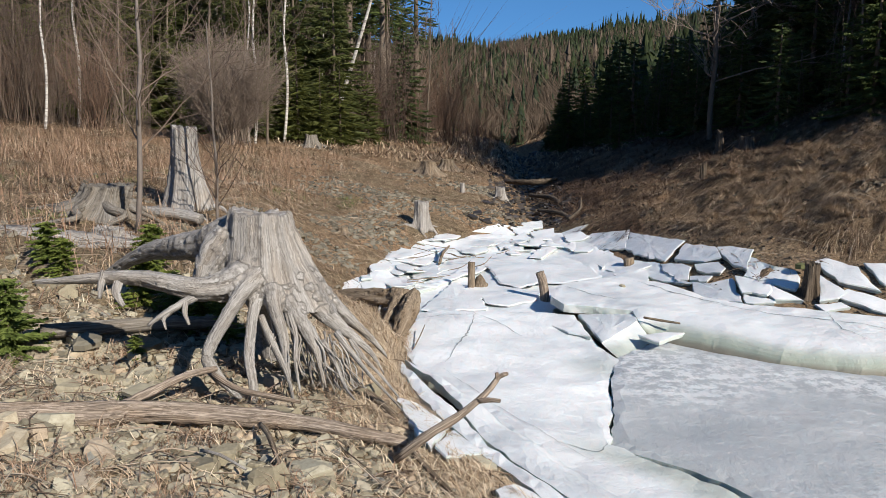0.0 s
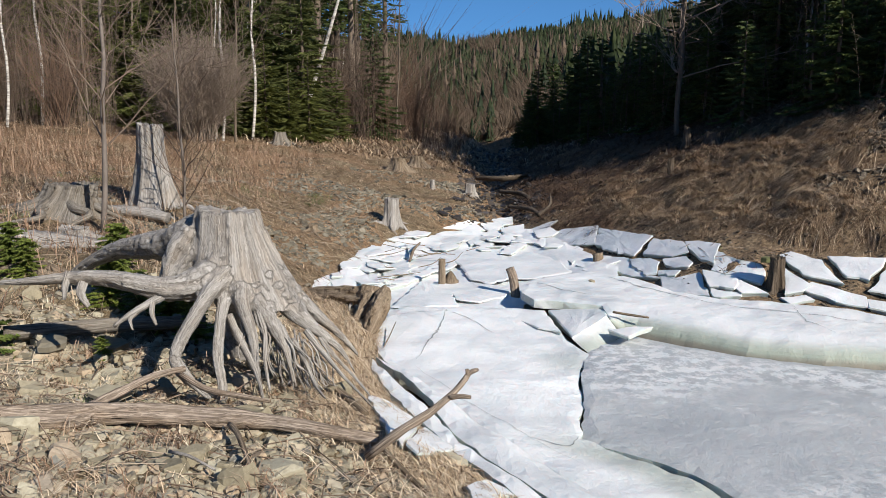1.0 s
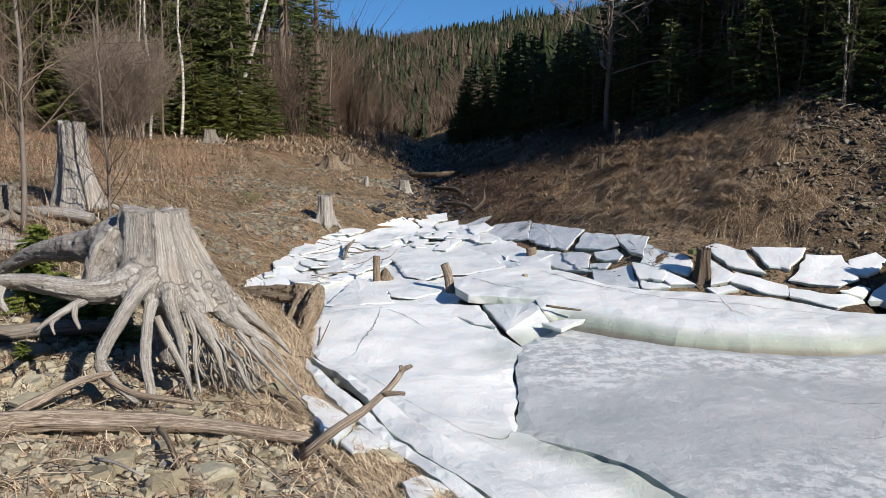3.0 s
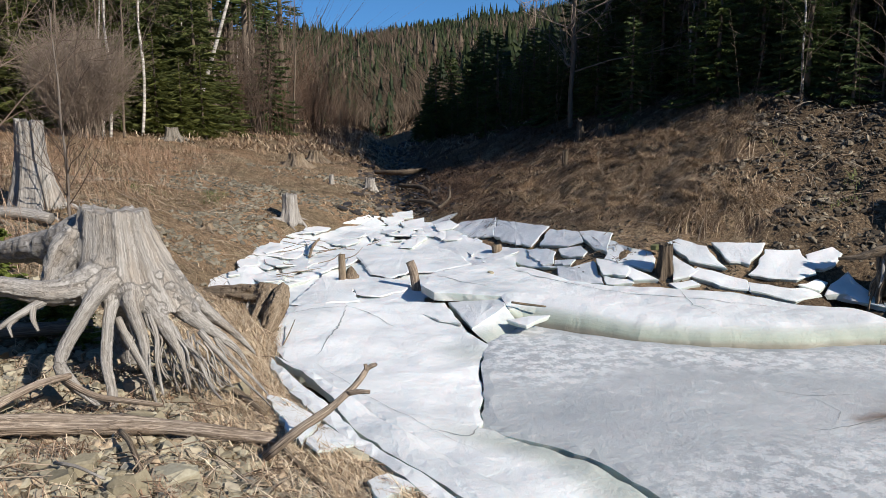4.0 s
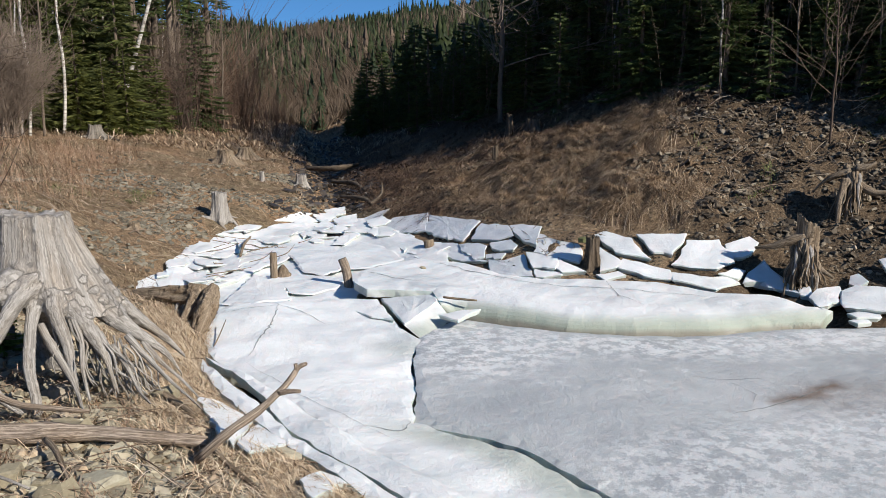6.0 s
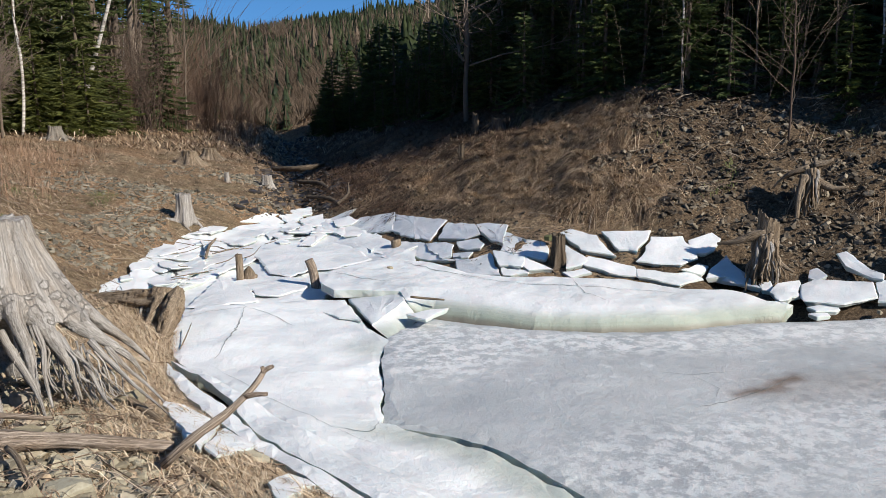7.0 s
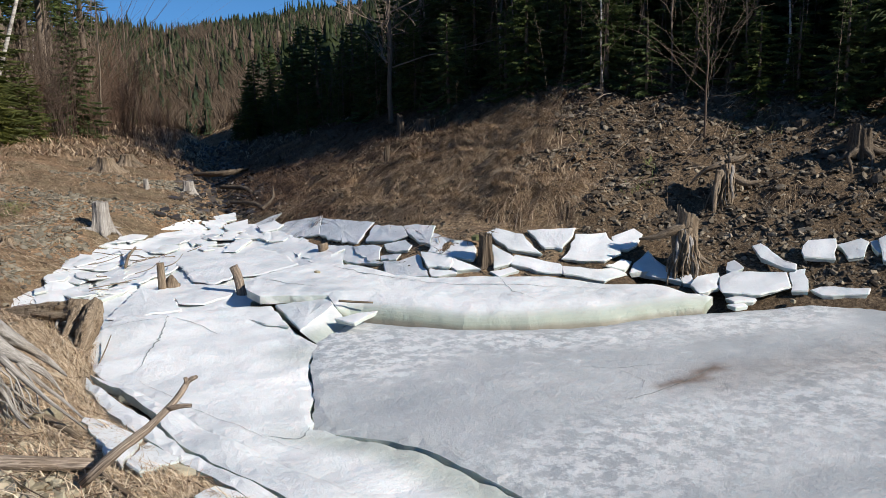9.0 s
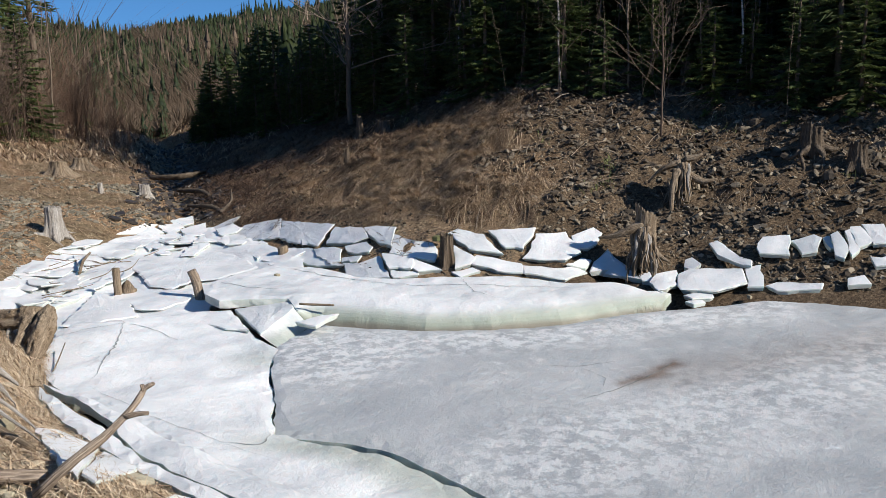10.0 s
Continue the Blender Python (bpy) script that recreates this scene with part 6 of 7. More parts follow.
bush("willow_bush", 2.35, 1.45, 210, 301, spot(-5.15, 20.0), "wide domed willow bush of fine grey-brown twigs", BUSH, 15, 0.0042)
small_bush = [bush("bare_shrub", h, w, n, 310 + k, spot(x, y), "leafless brown shrub of upright twigs", m, 5, 0.005)
              for k, (h, w, n, x, y, m) in enumerate([(3.4, 1.0, 46, -1.7, 27.5, TWIG), (3.8, 1.2, 50, 0.2, 31.0, RED_TWIG), (2.4, 1.2, 46, -8.6, 20.5, RED_TWIG), (3.6, 1.1, 40, -11.0, 21.5, TWIG)])]
sap = [bare_tree("sapling", h, r * 0.7, 320 + k, spot(x, y), "slim pale leafless sapling at the edge of the wood", b, TWIG, branches=16, low=0.25, spread=0.45, up=0.8, twigs=3, lean=(l, 0), wiggle=0.03, fine=0.005, reach=0.33)
       for k, (h, r, x, y, l, b) in enumerate([(6.5, 0.045, -9.6, 20.0, 0.06, BIRCH), (5.5, 0.035, -8.2, 21.2, 0.05, TRUNK), (7.0, 0.05, -11.3, 22.0, 0.09, TRUNK), (6.0, 0.04, -0.6, 29.5, 0.05, TRUNK)])]
r2 = np.random.RandomState(9)
for k in range(26):
    x, y = r2.uniform(-15, -4), r2.uniform(21, 29)
    again(sap[k % 4], x, y, r2.uniform(-0.6, 0.6), r2.uniform(0.7, 1.25))
for k in range(14):
    x, y = r2.uniform(-15, -7.5), r2.uniform(19.5, 25)
    again(small_bush[k % 4], x, y, r2.uniform(0, 6.28), r2.uniform(0.45, 0.8))
for k in range(16):
    y = r2.uniform(27, 52)
    x = axis_x(y) + r2.uniform(-7.5, -2.6)
    again(small_bush[k % 4], float(x), y, r2.uniform(0, 6.28), r2.uniform(0.4, 0.75))
for k in range(16):
    y = r2.uniform(28, 50)
    x = axis_x(y) + r2.uniform(-7.0, -2.8)
    again(sap[k % 4], float(x), y, r2.uniform(-0.6, 0.6), r2.uniform(0.7, 1.1))
for k in range(14):
    x, y = bank_top(r2, -0.2, 2.0)
    again(sap[k % 4], x, y, r2.uniform(0, 6.28), r2.uniform(0.35, 0.65))


def thicket(name, n, place, heights, mat, label, seed, fine=0.005):
    """Countless thin upright stems of saplings and brush with short side twigs, joined."""
    rng = np.random.RandomState(seed)
    xy = np.array([place(rng) for _ in range(n)])
    lines = []
    for (x, y), z in zip(xy, land(xy[:, 0], xy[:, 1])):
        h, d = rng.uniform(*heights), rng.normal(0, 0.10, 2)
        bend = rng.normal(0, 0.05, 2)
        pts = [(x + d[0] * t * h + bend[0] * t * t * h, y + d[1] * t * h, z + t * h, fine * (1.5 - t)) for t in (0.0, 0.35, 0.7, 1.0)]
        lines.append(pts)
        for _ in range(5):
            t = rng.uniform(0.25, 0.95)
            p = np.array([x + d[0] * t * h + bend[0] * t * t * h, y + d[1] * t * h, z + t * h])
            e = np.array([rng.normal(0, 0.5), rng.normal(0, 0.5), rng.uniform(0.4, 1.0)]) * h * rng.uniform(0.10, 0.22)
            lines.append([(*p, fine * 0.7), (*(p + e * 0.55 + rng.normal(0, 0.02, 3)), fine * 0.6), (*(p + e), fine * 0.4)])
    v, q = thin_arrays(lines, (0, 0, 0))
    return tagged(quads_object(name, v, q, mat), label, "brushwood", kind="stuff")


thicket("sapling_thicket", 900, lambda r: (lambda y: (r.uniform(-0.62, -0.35) * y, y))(r.uniform(20.5, 26.5)), (1.2, 4.2), TWIG, "brown thicket of thin leafless saplings", 41, 0.0034)
thicket("valley_thicket", 620, lambda r: (lambda y: (float(axis_x(y)) + r.uniform(-6.5, -1.0) - 0.03 * (y - 26), y))(r.uniform(26, 50)), (0.8, 2.6), RED_TWIG, "reddish-brown leafless brush along the valley", 42, 0.0042)
thicket("bank_brush", 330, lambda r: bank_top(r, -0.3, 3.5), (0.8, 3.2), TWIG, "thin bare brush between the young spruces", 43, 0.004)


# ---- far woods ----
def far_forest(name, spots, heights, mat, label, slim, seed):
    """Many simple jagged spires joined into one mesh."""
    rng = np.random.RandomState(seed)
    vs, fs, off = [], [], 0
    for (x, y), h, z in zip(spots, heights, land(*np.array(spots).T)):
        layers, pts = 6, 4
        for k in range(layers):
            t0, t1 = 0.02 + k * 0.15, 0.02 + k * 0.15 + 0.28
            rad = h * slim * (1 - k / layers) ** 0.9 * rng.uniform(0.75, 1.2)
            a = np.arange(pts * 2) / (pts * 2) * 6.283 + rng.uniform(0, 6.28)
            rr = rad * np.where(np.arange(pts * 2) % 2, 0.5, 1.0) * rng.uniform(0.7, 1.2, pts * 2)
            ring = np.stack([x + rr * np.cos(a), y + rr * np.sin(a), z + h * (t0 + rng.normal(0, 0.03, pts * 2))], -1)
            vs.append(np.vstack([ring, [[x, y, z + h * min(t1, 1.0)]]]))
            fs += [[off + i, off + (i + 1) % (pts * 2), off + pts * 2] for i in range(pts * 2)]
            off += pts * 2 + 1
    ob = quads_object(name, np.vstack(vs), fs, mat)
    return tagged(ob, label, "forest", kind="stuff")


def far_brush(name, spots, heights, mat, label, seed):
    rng = np.random.RandomState(seed)
    vs, fs, off = [], [], 0
    for (x, y), h, z in zip(spots, heights, land(*np.array(spots).T)):
        for _ in range(20):
            dx, dy = rng.normal(0, 0.24 * h, 2)
            tx, ty = dx * rng.uniform(1.2, 2.6), dy * rng.uniform(1.2, 2.6)
            w = rng.uniform(0.010, 0.026) * (1 + math.hypot(x, y) / 60)
            top = h * rng.uniform(0.3, 0.85)
            vs.append(np.array([[x + dx * 0.3 - w, y, z], [x + dx * 0.3 + w, y, z], [x + tx, y + ty, z + top]]))
            fs.append([off, off + 1, off + 2])
            off += 3
    ob = quads_object(name, np.vstack(vs), fs, mat)
    return tagged(ob, label, "brushwood", kind="stuff")


def clearing(x, y):
    """The felled patches on the far hillside."""
    return np.maximum(np.maximum(np.exp(-((x - 3.9) / 3.6) ** 2 - ((y - 84) / 13) ** 2), np.exp(-((x - 9.0) / 2.6) ** 2 - ((y - 112) / 9) ** 2)), 0.8 * np.exp(-((x - 1.5) / 2.2) ** 2 - ((y - 66) / 6) ** 2))


def hillside(n, r, near=60, far=206, wide=0.42, patch=0.0, bare=1.0):
    """Places on the far hillside, in patches, fewer where it was felled."""
    m = n * 6
    d, a = near + (far - near) * r.rand(m) ** 0.75, r.uniform(-0.12, wide, m)
    x, y = d * np.sin(a), d * np.cos(a)
    grove = waves(x, y, 33, 16.0) * 0.6 + waves(x, y, 34, 40.0) * 0.5
    keep = (r.rand(m) > bare * 0.97 * clearing(x, y)) & (r.rand(m) < 1 / (1 + np.exp(-6 * patch * grove)))
    return np.stack([x, y], -1)[keep][:n].tolist()


r3 = np.random.RandomState(31)
sp = hillside(7000, r3, patch=0.7)
far_forest("far_spruce_wood", sp, [r3.uniform(0.8, 2.6) + 0.008 * math.hypot(*p) for p in sp], FAR_GREEN, "far hillside grown over with dark spruces", 0.26, 1)
sp = [(x, y) for x, y in hillside(420, r3, 185, 212)]
far_forest("ridge_spruces", sp, [r3.uniform(2.5, 6.0) for p in sp], FAR_GREEN, "row of dark spruces standing along the far ridge", 0.17, 11)
sp = hillside(6500, r3, 55, 200, patch=-0.7, bare=0.75)
far_brush("far_bare_wood", sp, [r3.uniform(1.2, 3.6) + 0.004 * math.hypot(*p) for p in sp], FAR_BROWN, "far bare brown broadleaf wood", 2)
sp = [(float(axis_x(y)) + u * (3 + 0.12 * y), y) for u, y in zip(r3.uniform(0.7, 3.2, 520), r3.uniform(40, 90, 520))]
far_forest("brookside_spruces", sp, [r3.uniform(1.0, 3.4) for _ in sp], FAR_GREEN, "young spruces covering the slope above the brook", 0.24, 5)
sp = [(float(axis_x(y)) + u, y) for u, y in zip(r3.uniform(-4.5, 5.5, 520), r3.uniform(40, 66, 520))]
far_brush("valley_head_brush", sp, [r3.uniform(0.7, 2.0) for _ in sp], FAR_BROWN, "low bare brush at the head of the valley", 12)
sp = sp[::9]
far_forest("valley_head_spruces", sp, [r3.uniform(0.8, 2.4) for _ in sp], FAR_GREEN, "scattered young spruces at the head of the valley", 0.25, 13)
sp = hillside(900, r3, 60, 200)
far_forest("far_larch_wood", sp, [r3.uniform(1.5, 4) for _ in sp], FAR_BROWN, "bare brown larches mixed into the far hillside", 0.16, 7)
# the wood closing the slopes round about, behind the edge trees and out of view
ring = []
while len(ring) < 700:
    d, a = r3.uniform(18, 70), r3.uniform(0.5, 5.6)
    x, y = d * math.sin(a), d * math.cos(a)
    if shore_distance(np.array([x]), np.array([y]))[0] > 9 and not (-8 < x < 9 and -14 < y < 10):
        ring.append((x, y))
ring += [(y * r3.uniform(0.36, 1.3), y) for y in r3.uniform(20, 60, 420)]
far_forest("slope_wood", ring, [r3.uniform(4.5, 7) for _ in ring], FAR_GREEN, "spruce wood covering the slopes round the pond", 0.2, 3)
sp = [(r3.uniform(-40, -1.5), r3.uniform(33, 62)) for _ in range(240)]
far_brush("wood_undergrowth", sp, [r3.uniform(3, 9) for _ in sp], FAR_BROWN, "brown bare undergrowth inside the wood", 4)


# ---- stones, scree and grass ----
STONE = piece_material("tan_stone", [(0, (0.21, 0.182, 0.125)), (0.4, (0.35, 0.305, 0.212)), (0.75, (0.42, 0.385, 0.29)), (0.92, (0.43, 0.33, 0.23)), (1, (0.27, 0.26, 0.225))], False, 0.85, 9, 0.6, (0.5, 0.47, 0.42), 0.01)
STONES = piece_material("tan_stones", [(0, (0.19, 0.165, 0.12)), (0.4, (0.31, 0.275, 0.20)), (0.75, (0.41, 0.37, 0.28)), (0.92, (0.42, 0.32, 0.22)), (1, (0.26, 0.25, 0.215))], True, 0.85, 12, 0.6, (0.5, 0.47, 0.42), 0.008)
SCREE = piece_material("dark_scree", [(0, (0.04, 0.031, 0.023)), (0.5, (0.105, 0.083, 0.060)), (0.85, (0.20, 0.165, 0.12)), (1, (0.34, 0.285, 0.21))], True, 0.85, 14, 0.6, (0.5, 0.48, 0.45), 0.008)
WET = piece_material("wet_stone", [(0, (0.016, 0.013, 0.010)), (0.6, (0.045, 0.036, 0.028)), (1, (0.12, 0.095, 0.07))], True, 0.45, 14, 0.6, (0.5, 0.48, 0.45), 0.008, spec=0.5)
SLATE = piece_material("slate_chips", [(0, (0.10, 0.088, 0.068)), (0.5, (0.18, 0.16, 0.12)), (1, (0.27, 0.24, 0.185))], True, 0.85, 12, 0.6, (0.5, 0.48, 0.45), 0.006)
STRAW = piece_material("dry_grass", STRAW_STOPS, True, 0.8, 3, 0.3, (0.7, 0.62, 0.5), 0)
PALE = piece_material("pale_straw", [(0.0, (0.20, 0.135, 0.085)), (0.35, (0.44, 0.325, 0.215)), (0.7, (0.60, 0.47, 0.33)), (1.0, (0.72, 0.61, 0.46))], True, 0.8, 3, 0.3, (0.75, 0.68, 0.58), 0)
RUST = piece_material("rusty_bracken", [(0, (0.16, 0.085, 0.05)), (0.5, (0.32, 0.20, 0.13)), (1, (0.50, 0.37, 0.26))], True, 0.8, 3, 0.3, (0.7, 0.62, 0.5), 0)


def stone_shape(seed):
    """Angular flat stone about one unit long: vertices and faces."""
    rng = np.random.RandomState(seed)
    n = rng.randint(5, 8)
    a = np.sort((np.arange(n) + rng.uniform(-0.3, 0.3, n)) / n * 6.283)
    r = rng.uniform(0.36, 0.55, n)
    x, y = r * np.cos(a), r * np.sin(a) * rng.uniform(0.55, 0.9)
    h = rng.uniform(0.16, 0.42)
    low = np.stack([x * 0.95, y * 0.95, np.full(n, -0.12)], -1)
    mid = np.stack([x, y, h * rng.uniform(0.45, 0.85, n)], -1)
    s = rng.uniform(0.62, 0.88, n)
    top = np.stack([x * s, y * s, h * (1 + rng.normal(0, 0.10, n)) + x * rng.normal(0, 0.2)], -1)
    v = np.vstack([low, mid, top])
    f = []
    for k in range(n):
        j = (k + 1) % n
        f += [[k, j, n + j, n + k], [n + k, n + j, 2 * n + j, 2 * n + k]]
    f.append([2 * n + k for k in range(n)])
    return v, f


def turn_matrix(rng, tilt):
    return np.array((Euler((rng.normal(0, tilt), rng.normal(0, tilt), rng.uniform(0, 6.28))).to_matrix()))


shapes = [stone_shape(k) for k in range(14)]
stone_meshes = []
for v, f in shapes:
    me = bpy.data.meshes.new("stone")
    me.from_pydata([tuple(p) for p in v], [], f)
    me.materials.append(STONE)
    stone_meshes.append(me)


def single_stones(n, region, sizes, seed):
    rng = np.random.RandomState(seed)
    for k in range(n):
        x, y = region(rng)
        s = rng.uniform(*sizes) ** 1.0 * (0.6 + 0.8 * rng.rand() ** 2)
        ob = new("stone", stone_meshes[rng.randint(14)])
        ob.matrix_basis = Matrix.Translation((x, y, ground_z(x, y) - 0.02 * s)) @ Euler((rng.normal(0, 0.18), rng.normal(0, 0.18), rng.uniform(0, 6.28))).to_matrix().to_4x4() @ Matrix.Diagonal((s, s, s * rng.uniform(0.6, 1.1), 1))
        ob.parent = ground


def stone_field(name, pts, sizes, mat, label, seed, tilt=0.25, squash=1.0):
    rng = np.random.RandomState(seed)
    vs, fs, off = [], [], 0
    z = land(pts[:, 0], pts[:, 1])
    for (x, y), h, s in zip(pts, z, sizes):
        v, f = shapes[rng.randint(14)]
        w = (v * np.array([s, s, s * squash * rng.uniform(0.6, 1.1)])) @ turn_matrix(rng, tilt).T + np.array([x, y, h - 0.02 * s])
        vs.append(w)
        fs += [[i + off for i in q] for q in f]
        off += len(v)
    ob = raw_object(name, np.vstack(vs), fs, mat)
    return tagged(ob, label, "stones", kind="stuff")


def near_bank(r):
    while True:
        x, y = r.uniform(-3.4, 0.3), 3.0 + 3.6 * r.rand() ** 1.2
        if shore_distance(np.array([x]), np.array([y]))[0] > 0.12:
            return x, y


def sample(n, x0, x1, y0, y1, keep, seed):
    rng = np.random.RandomState(seed)
    out = np.zeros((0, 2))
    while len(out) < n:
        p = np.stack([rng.uniform(x0, x1, 4 * n), rng.uniform(y0, y1, 4 * n)], -1)
        w = keep(p[:, 0], p[:, 1])
        out = np.vstack([out, p[rng.rand(len(p)) < w]])
    return out[:n]


rs = np.random.RandomState(55)
p = sample(13000, -4.6, 0.6, 2.6, 7.2, lambda x, y: (shore_distance(x, y) > 0.1) * smooth(0.1, 0.9, shore_distance(x, y)) * smooth(7.4, 5.5, y), 61)
stone_field("gravel", p, 0.020 + 0.115 * rs.rand(len(p)) ** 2.3, STONES, "tan angular stones covering the near bank", 62, 0.3, 0.7)
p = sample(7000, -5.5, 1.5, 7.5, 19, lambda x, y: (shore_distance(x, y) > 0.05) * (x < axis_x(y)) * smooth(-0.2, 0.5, waves(x, y, 21, 3.0)) * smooth(5, 1.5, shore_distance(x, y)), 63)
stone_field("slope_gravel", p, 0.028 + 0.13 * rs.rand(len(p)) ** 3.0, SLATE, "grey-brown slate chips on the slope", 64, 0.35, 0.55)


def scree_weight(x, y):
    d = shore_distance(x, y)
    return (d > np.where((y < 11) & (x < 6.5), 0.9, 0.12)) * (x > axis_x(y)) * np.clip(0.12 + smooth(-0.15, 0.25, waves(x, y, 22, 2.5) * 0.5 + (x - 0.56 * y - 0.1) * 0.6), 0, 1) * smooth(7.5, 5.5, d)


p = sample(24000, 2.5, 14, 3.0, 16, scree_weight, 65)
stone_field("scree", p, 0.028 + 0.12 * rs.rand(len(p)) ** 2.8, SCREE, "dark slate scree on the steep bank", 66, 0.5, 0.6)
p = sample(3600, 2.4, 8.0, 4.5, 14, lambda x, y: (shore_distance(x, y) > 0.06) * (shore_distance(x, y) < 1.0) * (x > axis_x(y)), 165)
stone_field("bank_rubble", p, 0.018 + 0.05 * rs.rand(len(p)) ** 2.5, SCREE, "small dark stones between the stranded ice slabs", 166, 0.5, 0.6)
p = sample(1500, 0.5, 4.5, 14.8, 34, lambda x, y: np.abs(shore_distance(x, y) - 0.1) < 0.6, 67)
stone_field("brook_stones", p, 0.05 + 0.25 * rs.rand(len(p)) ** 2, WET, "dark wet stones along the dry brook", 68, 0.3, 0.6)


def grass(name, pts, length, mat, label, seed, blades=7, lie=1.1, spread=0.10, width=0.004, downhill=0.0):
    """Tufts of bent dry blades, joined: three-point ribbons."""
    rng = np.random.RandomState(seed)
    n = len(pts) * blades
    c = np.repeat(pts, blades, 0) + rng.normal(0, spread, (n, 2))
    z = land(c[:, 0], c[:, 1])
    az = np.repeat(rng.uniform(0, 6.28, len(pts)), blades) + rng.normal(0, 0.9, n)
    e = 0.1
    gx, gy = (land(c[:, 0] + e, c[:, 1]) - z) / e, (land(c[:, 0], c[:, 1] + e) - z) / e
    ln = length * rng.uniform(0.45, 1.25, n)
    d = np.stack([np.cos(az), np.sin(az)], -1) * 1.0 - np.stack([gx, gy], -1) * downhill
    up = rng.uniform(0.35, 1.2, n) / lie
    b = np.stack([c[:, 0], c[:, 1], z - 0.01], -1)
    m = b + np.stack([d[:, 0] * ln * 0.35, d[:, 1] * ln * 0.35, ln * 0.55 * up + (gx * d[:, 0] + gy * d[:, 1]) * ln * 0.3], -1)
    t = b + np.stack([d[:, 0] * ln * 0.9, d[:, 1] * ln * 0.9, ln * 0.45 * up + (gx * d[:, 0] + gy * d[:, 1]) * ln * 0.8 + rng.normal(0.01, 0.03, n)], -1)
    side = np.stack([-np.sin(az), np.cos(az), np.zeros(n)], -1) * (width * rng.uniform(0.6, 1.5, n))[:, None]
    v = np.stack([b - side, b + side, m + side, m - side, t], 1)
    k = np.arange(n)[:, None] * 5
    f1, f2 = k + np.array([[0, 1, 2, 3]]), k + np.array([[3, 2, 4, 4]])
    tri = np.vstack([k + np.array([[0, 1, 2]]), k + np.array([[0, 2, 3]]), k + np.array([[3, 2, 4]])])
    ob = quads_object(name, v.reshape(-1, 3), tri, mat)
    return tagged(ob, label, "grass", kind="stuff")


p = sample(2600, -3.6, 0.8, 2.8, 8.2, lambda x, y: (shore_distance(x, y) > 0.04) * (0.03 + 0.97 * smooth(1.0, 0.15, shore_distance(x, y))), 71)
grass("shore_grass", p, 0.20, PALE, "straw-coloured dry grass along the ice margin", 72, 12, 1.6, 0.06, 0.0022)
p = sample(300, -3.2, -0.2, 3.0, 5.6, lambda x, y: (shore_distance(x, y) > 0.2) * smooth(0.0, 0.5, waves(x, y, 23, 0.9)), 73)
grass("rusty_weeds", p, 0.16, RUST, "rusty dead weeds between the stones", 74, 12, 1.1, 0.05, 0.0016)
p = sample(9500, -10, 2.0, 8.3, 24, lambda x, y: (shore_distance(x, y) > 0.05) * (x < axis_x(y)) * (0.20 + 0.80 * smooth(0.4, -0.3, waves(x, y, 21, 3.0))), 75)
grass("slope_grass", p, 0.20, STRAW, "flattened straw-brown grass on the slope", 76, 11, 3.2, 0.09, 0.0026, 0.8)
p = sample(1300, -10, -2.0, 6.2, 20, lambda x, y: (shore_distance(x, y) > 1.5) * smooth(-1.2, -2.8, x), 77)
grass("terrace_weeds", p, 0.34, RUST, "tall rust-coloured dead weeds on the terrace", 78, 9, 0.8, 0.12, 0.0022)
def bank_turf(x, y):
    """How grassy the steep bank is."""
    d = shore_distance(x, y)
    return (d > np.where((y < 10.6) & (x > 3.4), 1.4, np.where(y < 14, 0.95, 0.2))) * (x > axis_x(y)) * np.clip(1.05 - 1.2 * scree_weight(x, y), 0.015, 1) * smooth(8.5, 6.0, d)


p = sample(2700, 2.4, 11, 5.5, 16, lambda x, y: bank_turf(x, y) * smooth(15, 12.5, y + 0.5 * waves(x, y, 91, 2.0)), 79)
grass("bank_tussocks", p, 0.21, STRAW, "tussocks of straw-coloured dry grass hanging down the bank", 80, 40, 2.1, 0.085, 0.0021, 0.9)
p = sample(4200, 2.4, 11, 5.5, 18, lambda x, y: bank_turf(x, y) * smooth(16.5, 13, y), 179)
grass("bank_grass", p, 0.24, STRAW, "matted brown dry grass on the steep bank", 180, 13, 2.4, 0.14, 0.0026, 1.5)

# brown undergrowth, coloured dark so that the bank's shade reads deeper
SHADE_BROWN = piece_material("dead_bracken", [(0, (0.045, 0.026, 0.017)), (0.5, (0.10, 0.060, 0.038)), (1, (0.20, 0.13, 0.085))], True, 0.85, 3, 0.3, (0.7, 0.62, 0.5), 0)
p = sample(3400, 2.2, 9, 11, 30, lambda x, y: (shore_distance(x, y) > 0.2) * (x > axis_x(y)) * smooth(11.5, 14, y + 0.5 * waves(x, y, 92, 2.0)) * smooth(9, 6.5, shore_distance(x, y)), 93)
grass("dead_bracken", p, 0.30, SHADE_BROWN, "dead brown undergrowth, coloured dark to deepen the shade of the bank", 94, 20, 2.2, 0.14, 0.0045, 1.2)

GREEN = piece_material("green_grass", [(0, (0.07, 0.085, 0.03)), (1, (0.20, 0.22, 0.08))], True, 0.8, 3, 0.3, (0.7, 0.7, 0.5), 0)
p = sample(150, -6, 10, 4, 16, lambda x, y: (shore_distance(x, y) > 0.6) * smooth(0.5, 0.8, waves(x, y, 25, 2.0)), 83)
grass("green_tufts", p, 0.14, GREEN, "sparse green grass tufts between stones", 84, 14, 1.2, 0.06, 0.003)
p = sample(2600, -6, 9, 22, 55, lambda x, y: (np.abs(x - axis_x(y)) < 7) * (shore_distance(x, y) > 0.1) * (1 - 0.6 * (x > axis_x(y))), 85)
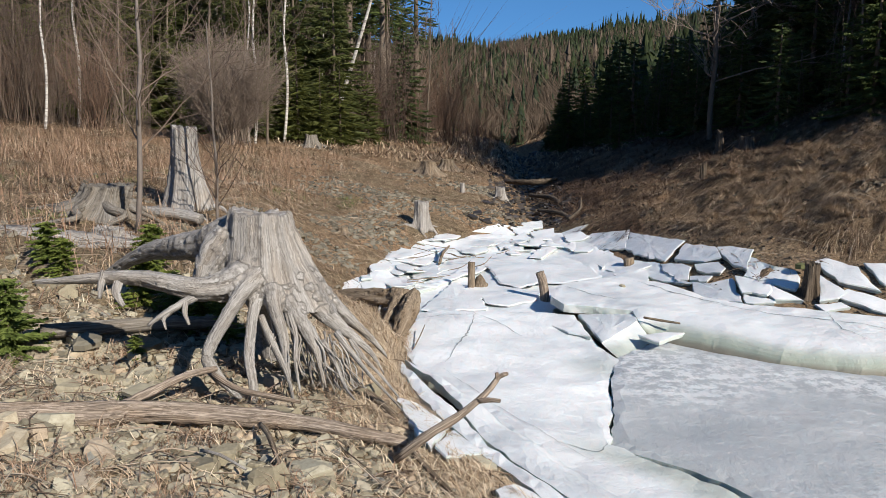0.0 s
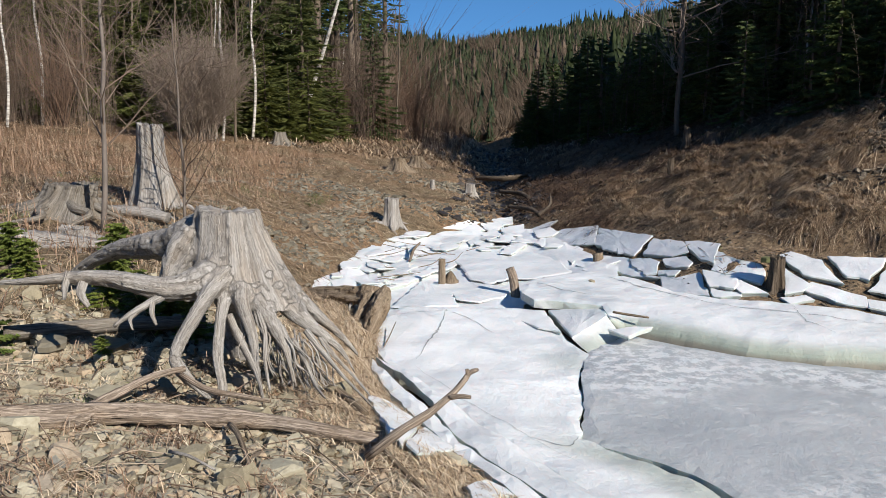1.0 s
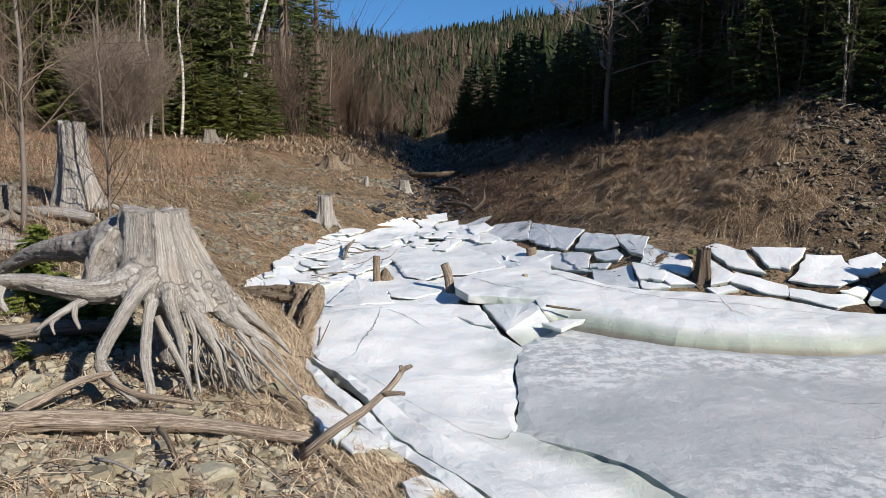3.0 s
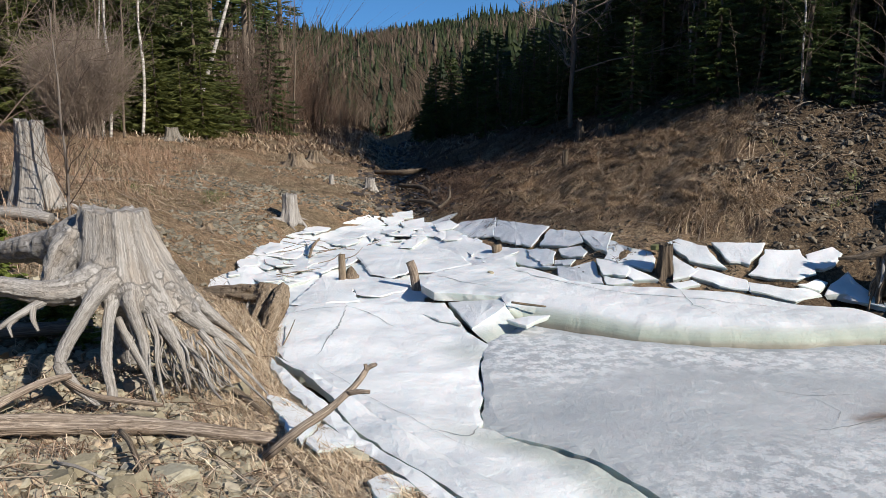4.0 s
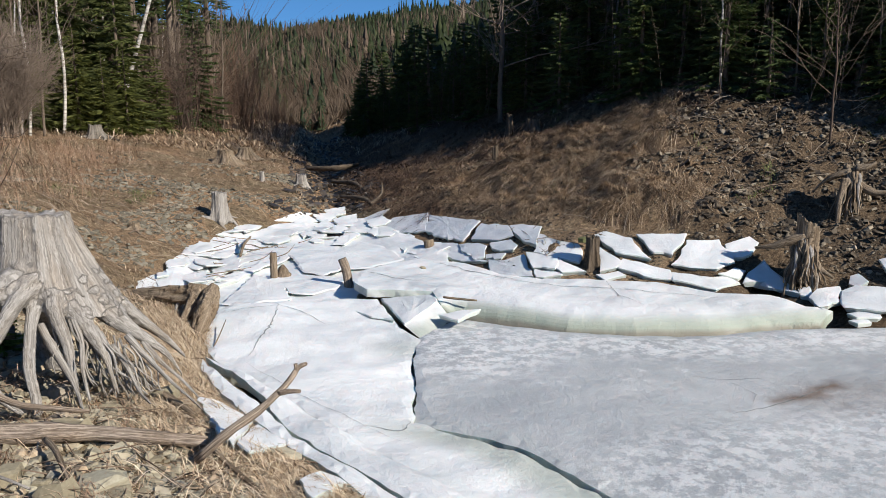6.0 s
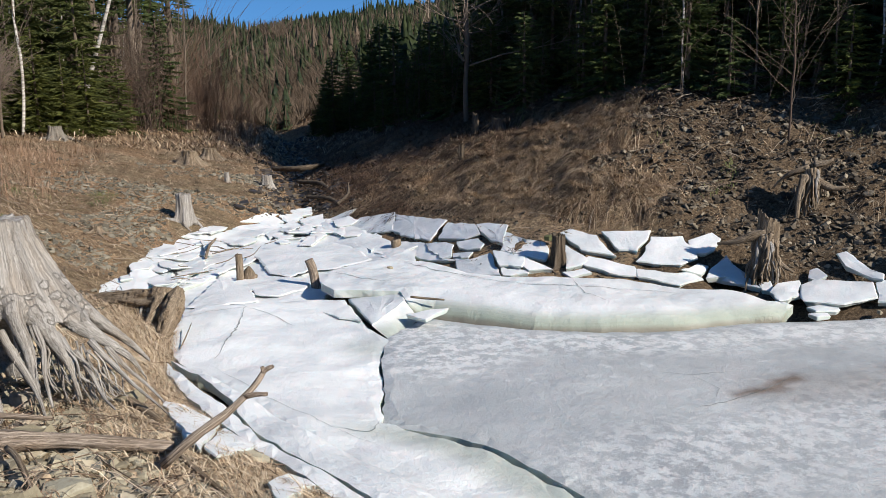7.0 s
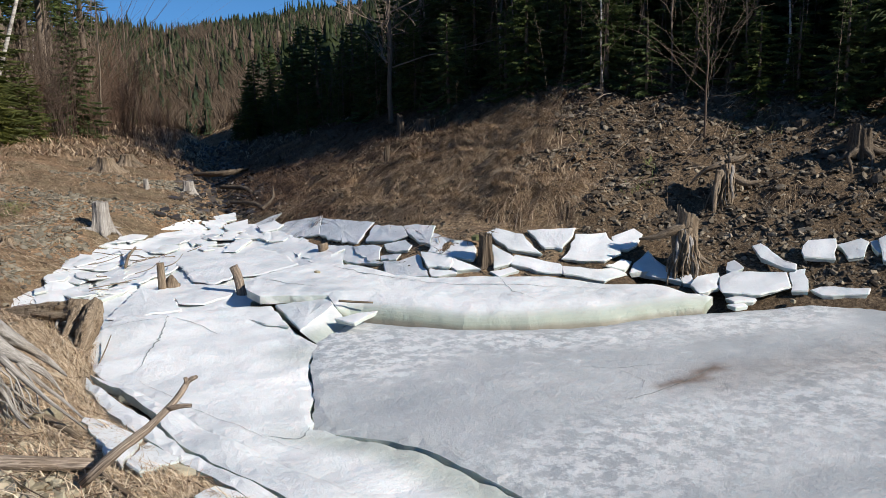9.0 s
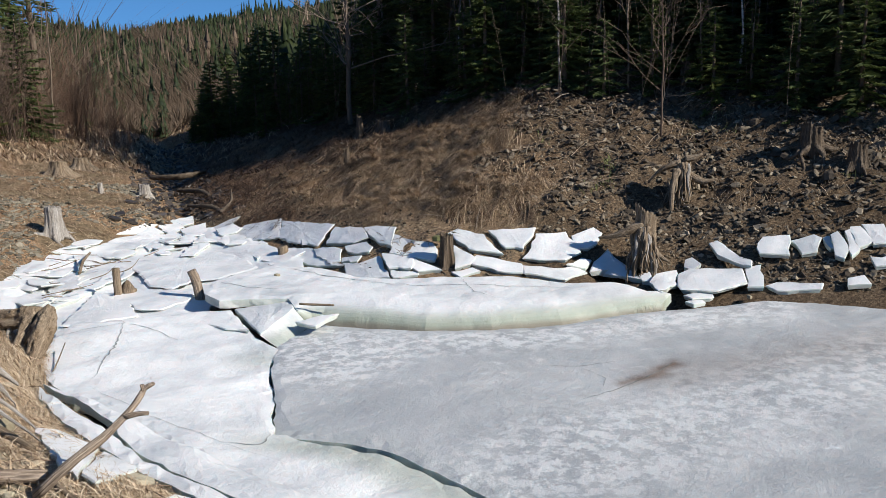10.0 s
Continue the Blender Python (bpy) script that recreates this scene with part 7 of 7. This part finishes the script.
grass("valley_grass", p, 0.45, STRAW, "rank dry grass along the valley floor", 86, 9, 1.8, 0.3, 0.010)


def litter(name, n, seed, region, label):
    """Scattered thin dead stems and twigs, joined."""
    rng = np.random.RandomState(seed)
    lines = []
    at = np.array([region(rng) for _ in range(n)])
    a, ln = rng.uniform(0, 6.28, n), rng.uniform(0.08, 0.45, n)
    to = at + np.stack([np.cos(a), np.sin(a)], -1) * ln[:, None]
    za, zb = land(at[:, 0], at[:, 1]) + 0.03, land(to[:, 0], to[:, 1]) + rng.uniform(0.03, 0.09, n)
    for (x, y), (x2, y2), z, z2 in zip(at, to, za, zb):
        lines.append([(x, y, z, 0.004), ((x + x2) / 2 + rng.normal(0, 0.02), (y + y2) / 2 + rng.normal(0, 0.02), (z + z2) / 2 + 0.02, 0.004), (x2, y2, z2, 0.002)])
    v, q = thin_arrays(lines, (0, 0, 0))
    return tagged(quads_object(name, v, q, BROWN_TWIG), label, "twigs", kind="stuff")


BROWN_TWIG = piece_material("litter_twigs", [(0, (0.10, 0.07, 0.05)), (0.5, (0.25, 0.18, 0.13)), (1, (0.48, 0.40, 0.31))], True, 0.85, 8, 0.4, (0.6, 0.55, 0.5), 0)
litter("twig_litter", 420, 87, near_bank, "thin dead stems and twigs strewn on the bank")
litter("slope_litter", 500, 88, lambda r: (r.uniform(-5, -0.9), r.uniform(7, 15)), "dead twigs strewn over the grassy slope")
litter("bank_litter", 500, 89, lambda r: (r.uniform(3.6, 9.5), r.uniform(9.2, 13)), "dead twigs strewn over the steep bank")

def lone_stone(name, x, y, z, size, squash, mat, label, seed, category="stone"):
    v, f = shapes[seed % 14]
    w = (v * np.array([size, size, size * squash])) @ turn_matrix(np.random.RandomState(seed), 0.15).T + np.array([x, y, z])
    return tagged(raw_object(name, w, f, mat), label, category)


MOSS = piece_material("mossy_rock", [(0, (0.10, 0.11, 0.045)), (1, (0.20, 0.20, 0.09))], False, 0.9, 9, 0.7, (0.5, 0.5, 0.4), 0.01)
lone_stone("pebble", 0.31, 7.12, 0.055, 0.07, 0.9, STONE, "brown pebble lying on the white ice", 3)
lone_stone("pebble", 6.45, 6.35, 0.02, 0.09, 0.9, STONE, "dark pebble lying on the grey ice", 5)
lone_stone("pebble", 2.1, 9.4, 0.18, 0.10, 0.5, STONE, "flat pebble lying on the ice ridge", 6)
lone_stone("boulder", 4.12, 9.22, 0.44, 0.26, 0.55, MOSS, "moss-covered stone above the ice slabs", 8)
lone_stone("boulder", 5.75, 15.3, 1.40, 0.75, 1.2, SLATE, "dark boulder on the shaded bank", 9)
lone_stone("boulder", 6.4, 14.6, 1.62, 0.55, 1.1, SLATE, "dark rock ledge on the shaded bank", 11)
lone_stone("boulder", -2.5, 5.6, 0.60, 0.34, 0.28, SLATE, "flat grey stone beside the old log", 12)
lone_stone("boulder", -1.80, 4.72, 0.53, 0.34, 0.22, STONE, "leaning slab of tan stone on the bank", 2)

SCREE_ONE = piece_material("dark_rock", [(0, (0.045, 0.036, 0.028)), (0.6, (0.11, 0.088, 0.066)), (1, (0.20, 0.165, 0.12))], False, 0.85, 14, 0.7, (0.5, 0.48, 0.45), 0.012)
rock_meshes = []
for v, f in shapes:
    me = bpy.data.meshes.new("rock")
    me.from_pydata([tuple(p) for p in v], [], f)
    me.materials.append(SCREE_ONE)
    rock_meshes.append(me)


def ledge_weight(x, y):
    d = shore_distance(x, y)
    return (x > axis_x(y)) * (smooth(2.4, 3.4, d) * smooth(6.2, 5.0, d) * (0.08 + smooth(0.05, 0.5, waves(x, y, 53, 1.3))) + 0.10 * smooth(0.8, 1.4, d) * smooth(6, 4, d)) * smooth(15.5, 13.0, y)


rng = np.random.RandomState(190)
ledges = sample(290, 4.2, 10.5, 5.5, 15, ledge_weight, 191)
for x, y in ledges:
    s = 0.07 + 0.22 * rng.rand() ** 2.2
    ob = new("rock", rock_meshes[rng.randint(14)])
    ob.matrix_basis = Matrix.Translation((x, y, ground_z(x, y) - 0.12 * s)) @ Euler((rng.normal(0, 0.35), rng.normal(0, 0.35), rng.uniform(0, 6.28))).to_matrix().to_4x4() @ Matrix.Diagonal((s, s * rng.uniform(0.6, 1), s * rng.uniform(0.5, 1.0), 1))
    ob.parent = ground

single_stones(240, near_bank, (0.07, 0.22), 81)
single_stones(60, lambda r: (r.uniform(-3.0, -0.4), r.uniform(3.1, 5.8)), (0.16, 0.34), 82)
